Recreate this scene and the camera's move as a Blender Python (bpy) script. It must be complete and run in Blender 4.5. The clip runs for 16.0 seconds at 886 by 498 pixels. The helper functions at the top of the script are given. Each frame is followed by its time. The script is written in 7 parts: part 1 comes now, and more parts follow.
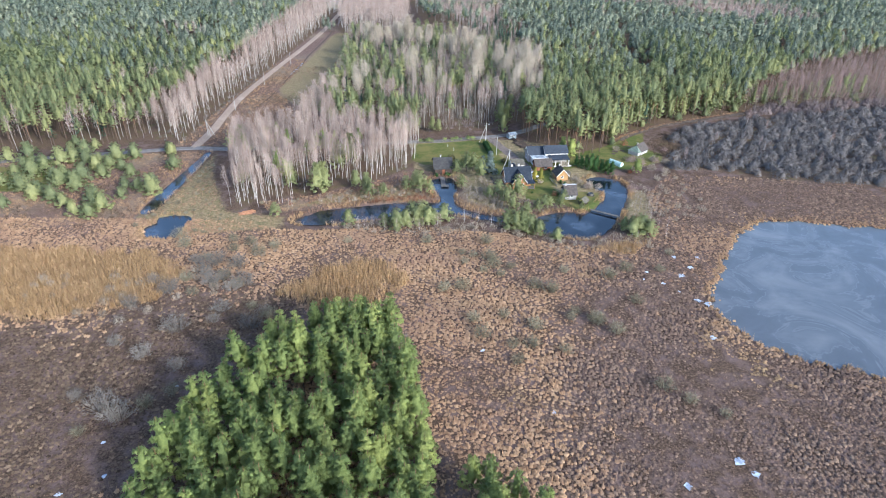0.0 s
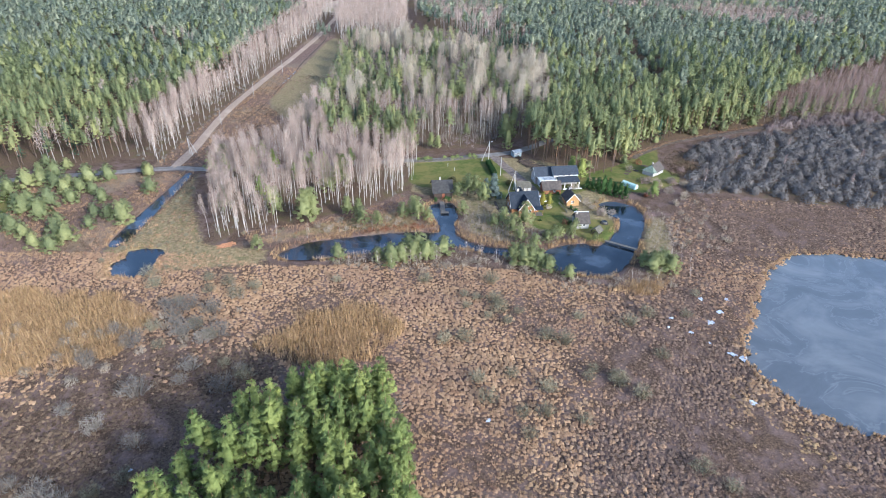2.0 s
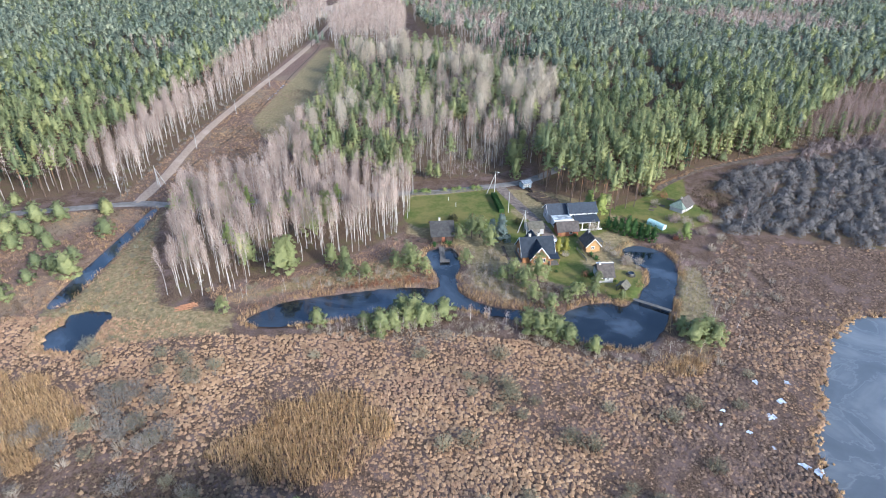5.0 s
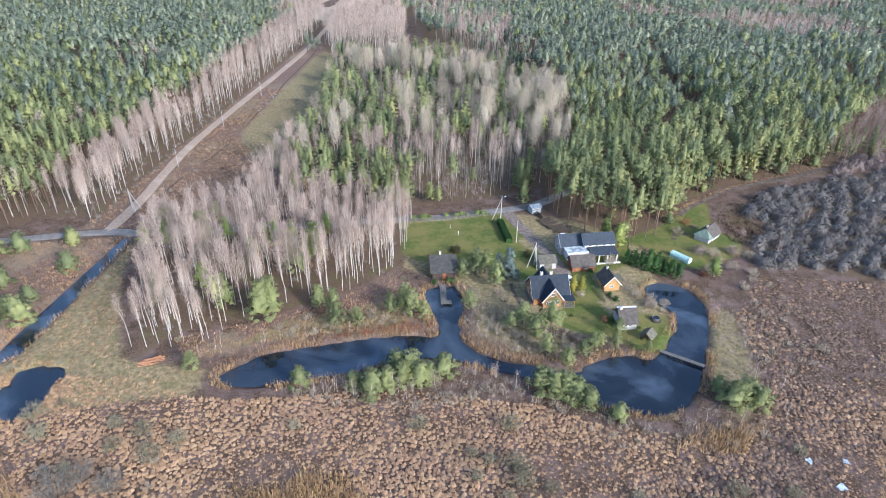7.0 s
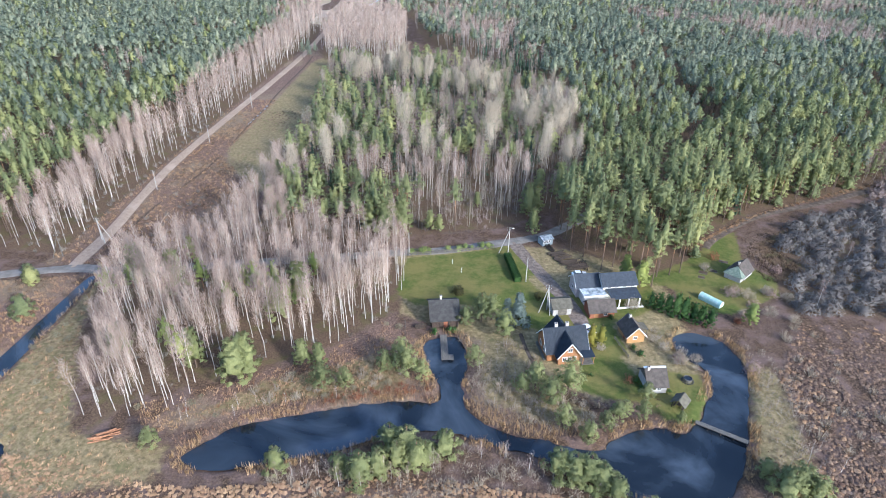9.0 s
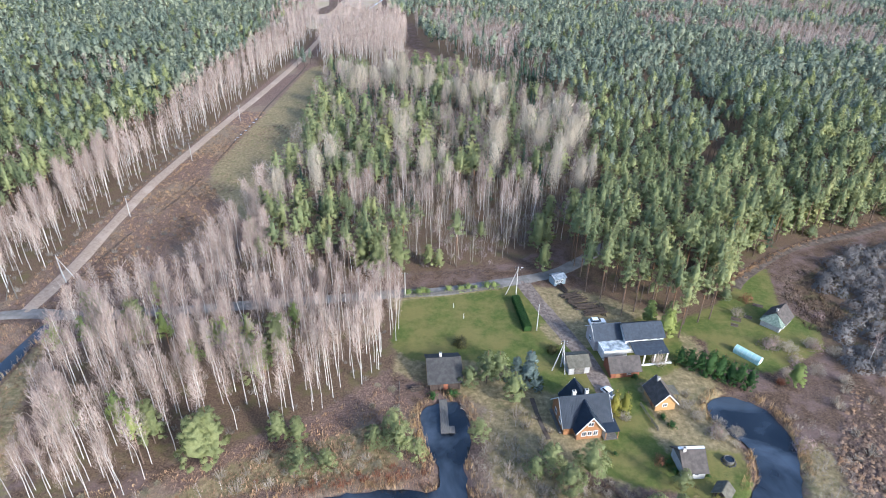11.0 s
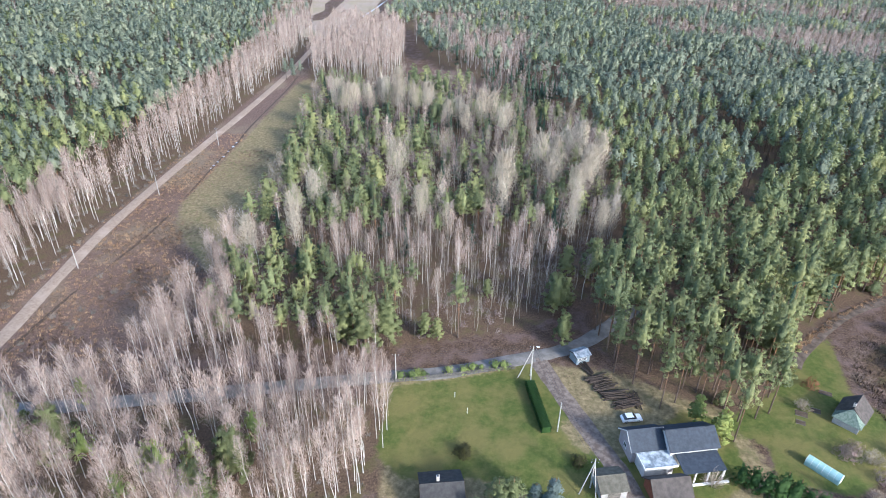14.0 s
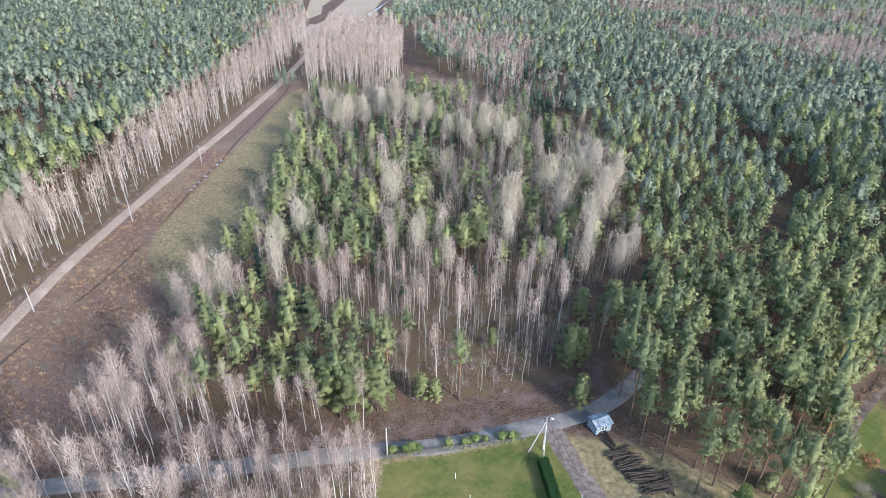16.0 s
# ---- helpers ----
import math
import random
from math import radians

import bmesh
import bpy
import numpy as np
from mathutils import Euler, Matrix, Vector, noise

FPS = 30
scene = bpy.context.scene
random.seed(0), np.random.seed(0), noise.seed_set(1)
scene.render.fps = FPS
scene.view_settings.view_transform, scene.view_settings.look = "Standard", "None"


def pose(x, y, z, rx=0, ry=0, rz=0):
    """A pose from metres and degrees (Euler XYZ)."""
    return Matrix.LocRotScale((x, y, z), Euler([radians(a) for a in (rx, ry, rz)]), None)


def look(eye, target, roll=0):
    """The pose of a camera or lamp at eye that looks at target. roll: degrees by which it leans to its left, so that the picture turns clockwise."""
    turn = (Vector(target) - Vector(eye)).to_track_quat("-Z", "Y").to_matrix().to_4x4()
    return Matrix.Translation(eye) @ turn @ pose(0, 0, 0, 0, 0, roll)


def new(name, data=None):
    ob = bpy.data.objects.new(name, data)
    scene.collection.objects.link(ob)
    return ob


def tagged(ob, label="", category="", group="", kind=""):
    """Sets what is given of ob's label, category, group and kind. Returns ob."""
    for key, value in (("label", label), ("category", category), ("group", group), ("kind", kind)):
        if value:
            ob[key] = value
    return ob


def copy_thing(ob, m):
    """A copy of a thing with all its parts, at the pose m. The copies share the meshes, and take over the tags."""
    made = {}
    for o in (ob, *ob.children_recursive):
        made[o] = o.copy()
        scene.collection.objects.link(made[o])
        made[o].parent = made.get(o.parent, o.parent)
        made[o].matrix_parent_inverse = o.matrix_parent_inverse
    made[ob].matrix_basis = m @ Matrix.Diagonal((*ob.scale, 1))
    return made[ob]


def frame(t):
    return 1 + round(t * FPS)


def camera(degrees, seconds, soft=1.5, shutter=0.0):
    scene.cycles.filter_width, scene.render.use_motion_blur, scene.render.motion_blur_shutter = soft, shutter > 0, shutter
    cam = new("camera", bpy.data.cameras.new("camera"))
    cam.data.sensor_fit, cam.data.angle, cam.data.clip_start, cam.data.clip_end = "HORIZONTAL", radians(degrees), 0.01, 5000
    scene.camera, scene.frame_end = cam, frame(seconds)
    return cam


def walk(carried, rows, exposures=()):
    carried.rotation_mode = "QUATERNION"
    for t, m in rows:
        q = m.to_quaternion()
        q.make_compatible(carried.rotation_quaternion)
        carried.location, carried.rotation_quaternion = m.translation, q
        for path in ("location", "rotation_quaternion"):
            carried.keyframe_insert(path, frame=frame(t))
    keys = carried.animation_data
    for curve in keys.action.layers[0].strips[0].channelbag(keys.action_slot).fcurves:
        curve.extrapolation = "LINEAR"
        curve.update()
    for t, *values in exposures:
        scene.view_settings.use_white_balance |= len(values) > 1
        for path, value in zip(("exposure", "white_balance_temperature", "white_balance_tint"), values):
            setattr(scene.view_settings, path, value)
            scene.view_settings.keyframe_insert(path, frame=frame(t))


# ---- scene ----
cam = camera(73.3, 16.0, 1.0)
METRES, EYE, TILT, LEAN, TURN = 177.0, 92.1, 4.6, 0.0, 0.0
ROWS = [
    (0.0, 0.0, 0.0, 0.0, 0.54, -34.4, -0.79),
    (0.5, -0.0001, 0.0318, -0.002, 0.53, -34.42, -0.79),
    (1.0, -0.0002, 0.0631, -0.0041, 0.52, -34.41, -0.79),
    (1.5, -0.0005, 0.0943, -0.0065, 0.51, -34.4, -0.79),
    (2.0, -0.0006, 0.1255, -0.0088, 0.52, -34.39, -0.78),
    (2.5, -0.0008, 0.1568, -0.0108, 0.5, -34.37, -0.79),
    (3.0, -0.0009, 0.1879, -0.0133, 0.51, -34.35, -0.78),
    (3.5, -0.0009, 0.2187, -0.0161, 0.53, -34.34, -0.77),
    (4.0, -0.0008, 0.2495, -0.0191, 0.54, -34.33, -0.75),
    (6.5, -0.0006, 0.4059, -0.0329, 0.69, -34.42, -0.72),
    (7.0, -0.0006, 0.4376, -0.0356, 0.75, -34.45, -0.69),
    (7.5, -0.0009, 0.4692, -0.0379, 0.81, -34.47, -0.7),
    (8.0, -0.0005, 0.501, -0.0401, 0.88, -34.48, -0.67),
    (8.5, -0.0008, 0.5327, -0.0426, 0.92, -34.48, -0.66),
    (9.0, -0.001, 0.5643, -0.0449, 0.97, -34.47, -0.67),
    (11.5, -0.0018, 0.722, -0.0579, 1.13, -34.43, -0.68),
    (12.0, -0.0018, 0.7534, -0.06, 1.14, -34.43, -0.66),
    (12.5, -0.0021, 0.7845, -0.0624, 1.16, -34.42, -0.68),
    (13.0, -0.0021, 0.8155, -0.0649, 1.19, -34.41, -0.68),
    (13.5, -0.0021, 0.8462, -0.0674, 1.22, -34.39, -0.67),
    (14.0, -0.0024, 0.8765, -0.0699, 1.23, -34.37, -0.67),
    (14.5, -0.0025, 0.9065, -0.0726, 1.25, -34.35, -0.64),
    (15.0, -0.0029, 0.9367, -0.0753, 1.27, -34.35, -0.68),
    (15.5, -0.0024, 0.9666, -0.0776, 1.29, -34.35, -0.64),
    (16.0, -0.0028, 0.9967, -0.0798, 1.29, -34.37, -0.64),
]
walk(cam, [(t, pose(0, 0, EYE, TILT, LEAN, TURN) @ pose(METRES * x, METRES * y, METRES * z, 90 + pitch, roll, yaw)) for t, x, y, z, yaw, pitch, roll in ROWS],
     [(0.0, 1.40, 5420, 10.0), (6.5, 1.44, 5420, 10.0), (16.0, 1.48, 5420, 10.0)])

# ---- world, sun ----
SUN_AZ, SUN_EL = radians(135), radians(25)   # clockwise from +y; behind the viewer, to the right
world = bpy.data.worlds.new("sky")
scene.world = world
world.use_nodes = True
wn = world.node_tree.nodes
sky = wn.new("ShaderNodeTexSky")
sky.sky_type = 'NISHITA'
sky.sun_disc = False
sky.sun_elevation, sky.sun_rotation = SUN_EL, SUN_AZ
sky.air_density, sky.dust_density, sky.ozone_density = 1.0, 1.6, 1.0
wn["Background"].inputs["Strength"].default_value = 0.15
world.node_tree.links.new(sky.outputs[0], wn["Background"].inputs["Color"])
sun = new("sun", bpy.data.lights.new("sun", 'SUN'))
sun.data.energy, sun.data.angle, sun.data.color = 2.5, radians(7.0), (1.0, 0.92, 0.80)
sd = Vector((math.sin(SUN_AZ) * math.cos(SUN_EL), math.cos(SUN_AZ) * math.cos(SUN_EL), math.sin(SUN_EL)))
sun.matrix_world = look(sd * 300, (0, 0, 0))

# ---- materials ----
class Mat:
    """A small builder of node materials."""
    def __init__(self, name, rough=0.9, spec=0.2):
        self.m = bpy.data.materials.new(name)
        self.m.use_nodes = True
        self.t = self.m.node_tree
        self.b = self.t.nodes["Principled BSDF"]
        self.b.inputs["Roughness"].default_value = rough
        self.b.inputs["Specular IOR Level"].default_value = spec

    def node(self, kind, **kw):
        n = self.t.nodes.new(kind)
        for k, v in kw.items():
            n.inputs[k.replace("_", " ")].default_value = v
        return n

    def link(self, a, b):
        self.t.links.new(a, b)

    def noise(self, scale, detail=4.0, coords=None, rough=0.6, dist=0.0):
        n = self.node("ShaderNodeTexNoise", Scale=scale, Detail=detail, Roughness=rough, Distortion=dist)
        self.link(coords or self.position(), n.inputs["Vector"])
        return n.outputs["Fac"]

    def position(self):
        return self.t.nodes.new("ShaderNodeNewGeometry").outputs["Position"]

    def local(self):
        return self.t.nodes.new("ShaderNodeTexCoord").outputs["Object"]

    def stretched(self, coords, sx, sy, sz):
        n = self.t.nodes.new("ShaderNodeMapping")
        n.inputs["Scale"].default_value = (sx, sy, sz)
        self.link(coords, n.inputs["Vector"])
        return n.outputs[0]

    def ramp(self, fac, stops):
        n = self.t.nodes.new("ShaderNodeValToRGB")
        e = n.color_ramp.elements
        while len(e) < len(stops):
            e.new(0.5)
        for k, (p, c) in enumerate(stops):
            e[k].position, e[k].color = p, (*c, 1) if len(c) == 3 else c
        self.link(fac, n.inputs[0])
        return n.outputs[0]

    def mix(self, fac, a, b, mode='MIX'):
        n = self.t.nodes.new("ShaderNodeMix")
        n.data_type, n.blend_type = 'RGBA', mode
        for sock, v in ((n.inputs[0], fac), (n.inputs[6], a), (n.inputs[7], b)):
            if isinstance(v, bpy.types.NodeSocket):
                self.link(v, sock)
            elif isinstance(v, (int, float)):
                sock.default_value = v
            else:
                sock.default_value = (*v, 1)
        return n.outputs[2]

    def math(self, op, a, b=0.0):
        n = self.t.nodes.new("ShaderNodeMath")
        n.operation = op
        for sock, v in zip(n.inputs, (a, b)):
            if isinstance(v, bpy.types.NodeSocket):
                self.link(v, sock)
            else:
                sock.default_value = v
        return n.outputs[0]

    def step(self, fac, lo, hi):
        n = self.t.nodes.new("ShaderNodeMapRange")
        n.interpolation_type = 'SMOOTHSTEP'
        n.inputs["From Min"].default_value, n.inputs["From Max"].default_value = lo, hi
        self.link(fac, n.inputs["Value"])
        return n.outputs[0]

    def attr(self, name):
        n = self.t.nodes.new("ShaderNodeAttribute")
        n.attribute_name = name
        return n

    def random(self):
        """A value of its own for each object and, in joined stuff, for each plant."""
        o = self.t.nodes.new("ShaderNodeObjectInfo").outputs["Random"]
        return self.math('FRACT', self.math('ADD', o, self.attr("tint").outputs["Fac"]))

    def island(self):
        return self.t.nodes.new("ShaderNodeNewGeometry").outputs["Random Per Island"]

    def colour(self, c):
        if isinstance(c, bpy.types.NodeSocket):
            self.link(c, self.b.inputs["Base Color"])
        else:
            self.b.inputs["Base Color"].default_value = (*c, 1)
        return self

    def rough(self, fac):
        self.link(fac, self.b.inputs["Roughness"])
        return self

    def bump(self, height, strength=0.5, distance=0.1):
        n = self.t.nodes.new("ShaderNodeBump")
        n.inputs["Strength"].default_value, n.inputs["Distance"].default_value = strength, distance
        self.link(height, n.inputs["Height"])
        self.link(n.outputs[0], self.b.inputs["Normal"])
        return self


def leafy(name, stops, big=0.04, needles=0.0):
    """Foliage: tone by plant, by leaf cluster and by patches of the wood."""
    k = Mat(name, 0.6 if needles else 0.75, 0.25 if needles else 0.15)
    base = k.ramp(k.random(), stops)
    base = k.mix(k.math('MULTIPLY', k.island(), 0.22 if needles else 0.5), base, stops[-1][1])
    base = k.mix(k.step(k.noise(big, 2), 0.35, 0.7), base, k.mix(0.5, base, stops[0][1]))
    if needles:                              # needle tones with the shade of gaps between clusters mixed in, and relief
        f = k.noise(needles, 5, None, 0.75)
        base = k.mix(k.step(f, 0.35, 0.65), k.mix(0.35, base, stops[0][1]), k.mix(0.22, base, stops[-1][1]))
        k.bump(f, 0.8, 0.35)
        thin = k.t.nodes.new("ShaderNodeBsdfTranslucent")
        both = k.t.nodes.new("ShaderNodeMixShader")
        both.inputs[0].default_value = 0.35       # needles let light through
        k.link(base, thin.inputs["Color"])
        k.link(k.b.outputs[0], both.inputs[1])
        k.link(thin.outputs[0], both.inputs[2])
        k.link(both.outputs[0], k.t.nodes["Material Output"].inputs["Surface"])
    k.colour(base)
    return k.m


# blue-grey needles for distant pines: aerial haze put into their colour
PINE_HAZED = leafy("hazed_pine_needles", [(0.0, (0.121, 0.160, 0.127)), (0.5, (0.251, 0.285, 0.201)), (1.0, (0.429, 0.437, 0.278))], 0.04, 2.6)
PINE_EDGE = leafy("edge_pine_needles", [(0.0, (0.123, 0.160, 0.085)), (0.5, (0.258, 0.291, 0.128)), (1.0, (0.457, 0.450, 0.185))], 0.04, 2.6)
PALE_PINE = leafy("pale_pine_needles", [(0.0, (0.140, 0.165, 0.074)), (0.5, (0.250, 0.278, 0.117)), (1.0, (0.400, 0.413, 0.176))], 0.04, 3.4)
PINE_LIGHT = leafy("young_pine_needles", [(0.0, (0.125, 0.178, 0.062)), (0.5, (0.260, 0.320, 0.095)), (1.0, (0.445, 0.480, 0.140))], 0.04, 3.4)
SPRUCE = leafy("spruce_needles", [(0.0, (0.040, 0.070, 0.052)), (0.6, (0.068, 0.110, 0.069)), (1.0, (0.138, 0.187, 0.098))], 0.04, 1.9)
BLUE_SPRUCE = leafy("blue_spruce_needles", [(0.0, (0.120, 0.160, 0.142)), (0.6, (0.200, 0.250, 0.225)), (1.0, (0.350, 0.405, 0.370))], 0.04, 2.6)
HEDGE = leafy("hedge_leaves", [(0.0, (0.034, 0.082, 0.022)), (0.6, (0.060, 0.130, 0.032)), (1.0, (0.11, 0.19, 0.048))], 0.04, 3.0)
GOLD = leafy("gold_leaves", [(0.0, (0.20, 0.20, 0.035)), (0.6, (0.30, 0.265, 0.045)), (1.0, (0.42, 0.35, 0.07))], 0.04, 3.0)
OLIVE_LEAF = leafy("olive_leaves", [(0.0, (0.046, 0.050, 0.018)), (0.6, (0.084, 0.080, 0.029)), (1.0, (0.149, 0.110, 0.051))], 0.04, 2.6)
RUST = leafy("rust_leaves", [(0.0, (0.17, 0.06, 0.035)), (0.6, (0.22, 0.09, 0.05)), (1.0, (0.30, 0.13, 0.07))])
BIRCH_TWIG = leafy("birch_twigs", [(0.0, (0.260, 0.194, 0.162)), (0.6, (0.367, 0.280, 0.233)), (1.0, (0.511, 0.407, 0.343))])
ASPEN_TWIG = leafy("aspen_twigs", [(0.0, (0.336, 0.283, 0.215)), (0.6, (0.441, 0.381, 0.295)), (1.0, (0.567, 0.500, 0.400))])
WILLOW_TWIG = leafy("willow_twigs", [(0.0, (0.21, 0.175, 0.135)), (0.6, (0.29, 0.245, 0.185)), (1.0, (0.39, 0.33, 0.25))])
GREY_TWIG = leafy("grey_twigs", [(0.0, (0.13, 0.112, 0.094)), (0.6, (0.175, 0.152, 0.128)), (1.0, (0.25, 0.22, 0.185))])
SMOKE_TWIG = leafy("smoke_grey_twigs", [(0.0, (0.107, 0.096, 0.091)), (0.6, (0.152, 0.138, 0.128)), (1.0, (0.215, 0.195, 0.180))])
MAUVE_TWIG = leafy("mauve_brown_twigs", [(0.0, (0.150, 0.112, 0.105)), (0.6, (0.215, 0.165, 0.152)), (1.0, (0.300, 0.240, 0.215))])
ROSE_TWIG = leafy("rose_brown_twigs", [(0.0, (0.210, 0.140, 0.122)), (0.6, (0.284, 0.195, 0.170)), (1.0, (0.378, 0.275, 0.240))])
OLIVE_TWIG = leafy("olive_twigs", [(0.0, (0.13, 0.115, 0.075)), (0.6, (0.185, 0.165, 0.11)), (1.0, (0.27, 0.245, 0.165))])
REED = leafy("reed_straw", [(0.0, (0.314, 0.196, 0.094)), (0.6, (0.420, 0.270, 0.132)), (1.0, (0.515, 0.358, 0.190))])

REED_RED = leafy("red_brown_reed", [(0.0, (0.24, 0.125, 0.07)), (0.6, (0.33, 0.185, 0.105)), (1.0, (0.45, 0.29, 0.18))])
k = Mat("sedge_tussock", 0.95, 0.1)
tone = k.ramp(k.random(), [(0.0, (0.192, 0.114, 0.066)), (0.3, (0.268, 0.164, 0.093)), (0.65, (0.340, 0.216, 0.123)), (1.0, (0.431, 0.291, 0.170))])
tone = k.mix(k.step(k.noise(0.03, 3), 0.42, 0.62), tone, k.mix(0.6, tone, (0.196, 0.117, 0.087)))
tone = k.mix(k.step(k.noise(0.021, 2, k.stretched(k.position(), 1, 1.4, 1)), 0.55, 0.72), tone, k.mix(0.55, tone, (0.230, 0.178, 0.076)))
SEDGE = k.colour(k.mix(k.math('MULTIPLY', k.island(), 0.5), tone, (0.402, 0.267, 0.151))).m

def sedge(name, stops):
    k = Mat(name, 0.95, 0.1)
    tone = k.ramp(k.random(), stops)
    tone = k.mix(k.step(k.noise(0.06, 3), 0.42, 0.62), tone, k.mix(0.5, tone, stops[1][1]))
    return k.colour(k.mix(k.math('MULTIPLY', k.island(), 0.5), tone, stops[-1][1])).m


SEDGE_RED = sedge("sedge_red_brown", [(0.0, (0.030, 0.021, 0.015)), (0.4, (0.067, 0.045, 0.031)), (0.8, (0.127, 0.086, 0.057)), (1.0, (0.241, 0.172, 0.109))])
SEDGE_GREY = sedge("sedge_grey_brown", [(0.0, (0.078, 0.051, 0.039)), (0.4, (0.135, 0.089, 0.066)), (0.8, (0.200, 0.136, 0.096)), (1.0, (0.29, 0.20, 0.135))])
k = Mat("pine_bark", 0.9)
z = k.t.nodes.new("ShaderNodeSeparateXYZ")
k.link(k.position(), z.inputs[0])
bark = k.mix(k.step(z.outputs["Z"], 4.0, 9.0), (0.10, 0.075, 0.058), (0.30, 0.155, 0.075))
PINE_BARK = k.colour(k.mix(k.step(k.noise(2.2, 5), 0.35, 0.7), bark, (0.16, 0.11, 0.085))).bump(k.noise(9, 4), 0.5, 0.05).m
k = Mat("birch_bark", 0.75)
dark = k.step(k.noise(3.2, 4, k.stretched(k.position(), 1, 1, 2.4)), 0.54, 0.66)
BIRCH_BARK = k.colour(k.mix(dark, k.mix(k.random(), (0.44, 0.41, 0.375), (0.60, 0.57, 0.52)), (0.11, 0.095, 0.085))).m
k = Mat("grey_bark", 0.85)
GREY_BARK = k.colour(k.mix(k.noise(4, 4), (0.20, 0.18, 0.15), (0.40, 0.36, 0.30))).m

# the ground: four plan masks laid over bare bog
k = Mat("ground", 0.97, 0.08)
zone = k.attr("zone")
sep = k.t.nodes.new("ShaderNodeSeparateColor")
k.link(zone.outputs["Color"], sep.inputs[0])
fine, mid, wide = k.noise(2.4, 6, None, 0.75), k.noise(0.22, 5), k.noise(0.035, 3)
bog = k.ramp(fine, [(0.36, (0.034, 0.023, 0.017)), (0.52, (0.095, 0.062, 0.041)), (0.76, (0.24, 0.16, 0.10))])
bog = k.mix(k.step(mid, 0.4, 0.65), bog, k.mix(0.5, bog, (0.20, 0.14, 0.125)))
straw = k.ramp(k.noise(0.9, 6, None, 0.7), [(0.28, (0.10, 0.080, 0.042)), (0.5, (0.215, 0.168, 0.088)), (0.75, (0.40, 0.305, 0.17))])
straw = k.mix(k.step(mid, 0.5, 0.7), straw, k.mix(0.6, straw, (0.12, 0.12, 0.05)))
heath = k.ramp(fine, [(0.30, (0.060, 0.038, 0.031)), (0.5, (0.150, 0.098, 0.076)), (0.72, (0.31, 0.220, 0.160))])
heath = k.mix(k.step(wide, 0.45, 0.65), heath, k.mix(0.55, heath, (0.23, 0.185, 0.12)))
litter = k.ramp(fine, [(0.3, (0.050, 0.034, 0.024)), (0.52, (0.120, 0.080, 0.052)), (0.75, (0.24, 0.160, 0.095))])
litter = k.mix(k.step(mid, 0.48, 0.68), litter, k.mix(fine, (0.06, 0.06, 0.022), (0.16, 0.12, 0.062)))
lawn = k.ramp(k.noise(0.8, 6, None, 0.7), [(0.25, (0.058, 0.080, 0.020)), (0.5, (0.090, 0.108, 0.028)), (0.8, (0.150, 0.145, 0.046))])
lawn = k.mix(k.step(k.noise(0.09, 5, None, 0.65), 0.42, 0.62), lawn, k.mix(0.7, lawn, (0.185, 0.150, 0.055)))
ragged = k.math('MULTIPLY', k.math('SUBTRACT', k.noise(0.7, 4), 0.5), 0.7)
out = bog
for sock, top in ((zone.outputs["Alpha"], heath), (sep.outputs[2], straw), (sep.outputs[1], litter), (sep.outputs[0], lawn)):
    out = k.mix(k.step(k.math('ADD', sock, ragged), 0.35, 0.65), out, top)
GROUND = k.colour(out).bump(k.math('ADD', k.noise(2.6, 5), k.math('MULTIPLY', k.noise(0.6, 4), 2.0)), 0.5, 0.3).m

k = Mat("pale_dead_grass", 0.97, 0.08)
FIELD_GRASS = k.colour(k.mix(k.step(k.noise(0.03, 5), 0.4, 0.65), k.ramp(k.noise(0.25, 6, None, 0.7), [(0.3, (0.27, 0.205, 0.150)), (0.7, (0.40, 0.320, 0.250))]), (0.30, 0.245, 0.15))).m
k = Mat("gravel", 0.95)
grit = k.ramp(k.noise(1.1, 7, None, 0.75), [(0.25, (0.194, 0.138, 0.097)), (0.5, (0.308, 0.230, 0.167)), (0.8, (0.432, 0.335, 0.252))])
GRAVEL = k.colour(k.mix(k.step(k.noise(0.12, 4), 0.5, 0.7), grit, (0.389, 0.300, 0.230))).bump(k.noise(5, 4), 0.4, 0.05).m
k = Mat("asphalt", 0.9)
GREY_ROAD = k.colour(k.mix(k.step(k.noise(0.5, 6), 0.35, 0.7), (0.15, 0.136, 0.12), (0.225, 0.205, 0.182))).bump(k.noise(7, 4), 0.3, 0.03).m
k = Mat("mud_track", 0.95)
MUD = k.colour(k.mix(k.step(k.noise(0.5, 6), 0.35, 0.7), (0.065, 0.048, 0.036), (0.145, 0.112, 0.086))).bump(k.noise(4, 4), 0.5, 0.08).m

k = Mat("drive_gravel", 0.95)
DRIVE_GRAVEL = k.colour(k.mix(k.step(k.noise(0.9, 6), 0.35, 0.7), (0.125, 0.095, 0.076), (0.235, 0.190, 0.158))).bump(k.noise(4, 4), 0.5, 0.08).m
k = Mat("pond_water", 0.04, 0.5)
# thin ice film; its pale blue also paints in sky sheen
film = k.step(k.noise(0.055, 5, None, 0.5, 0.9), 0.40, 0.68)
k.colour(k.mix(film, (0.006, 0.009, 0.014), (0.055, 0.070, 0.092)))
WATER = k.rough(k.math('ADD', k.math('MULTIPLY', film, 0.16), 0.03)).bump(k.noise(0.8, 3), 0.04, 0.05).m
k = Mat("lake_ice", 0.2, 0.5)
swirl = k.noise(0.035, 5, None, 0.55, 2.2)
frost = k.step(k.noise(0.11, 7, None, 0.7, 0.8), 0.45, 0.75)
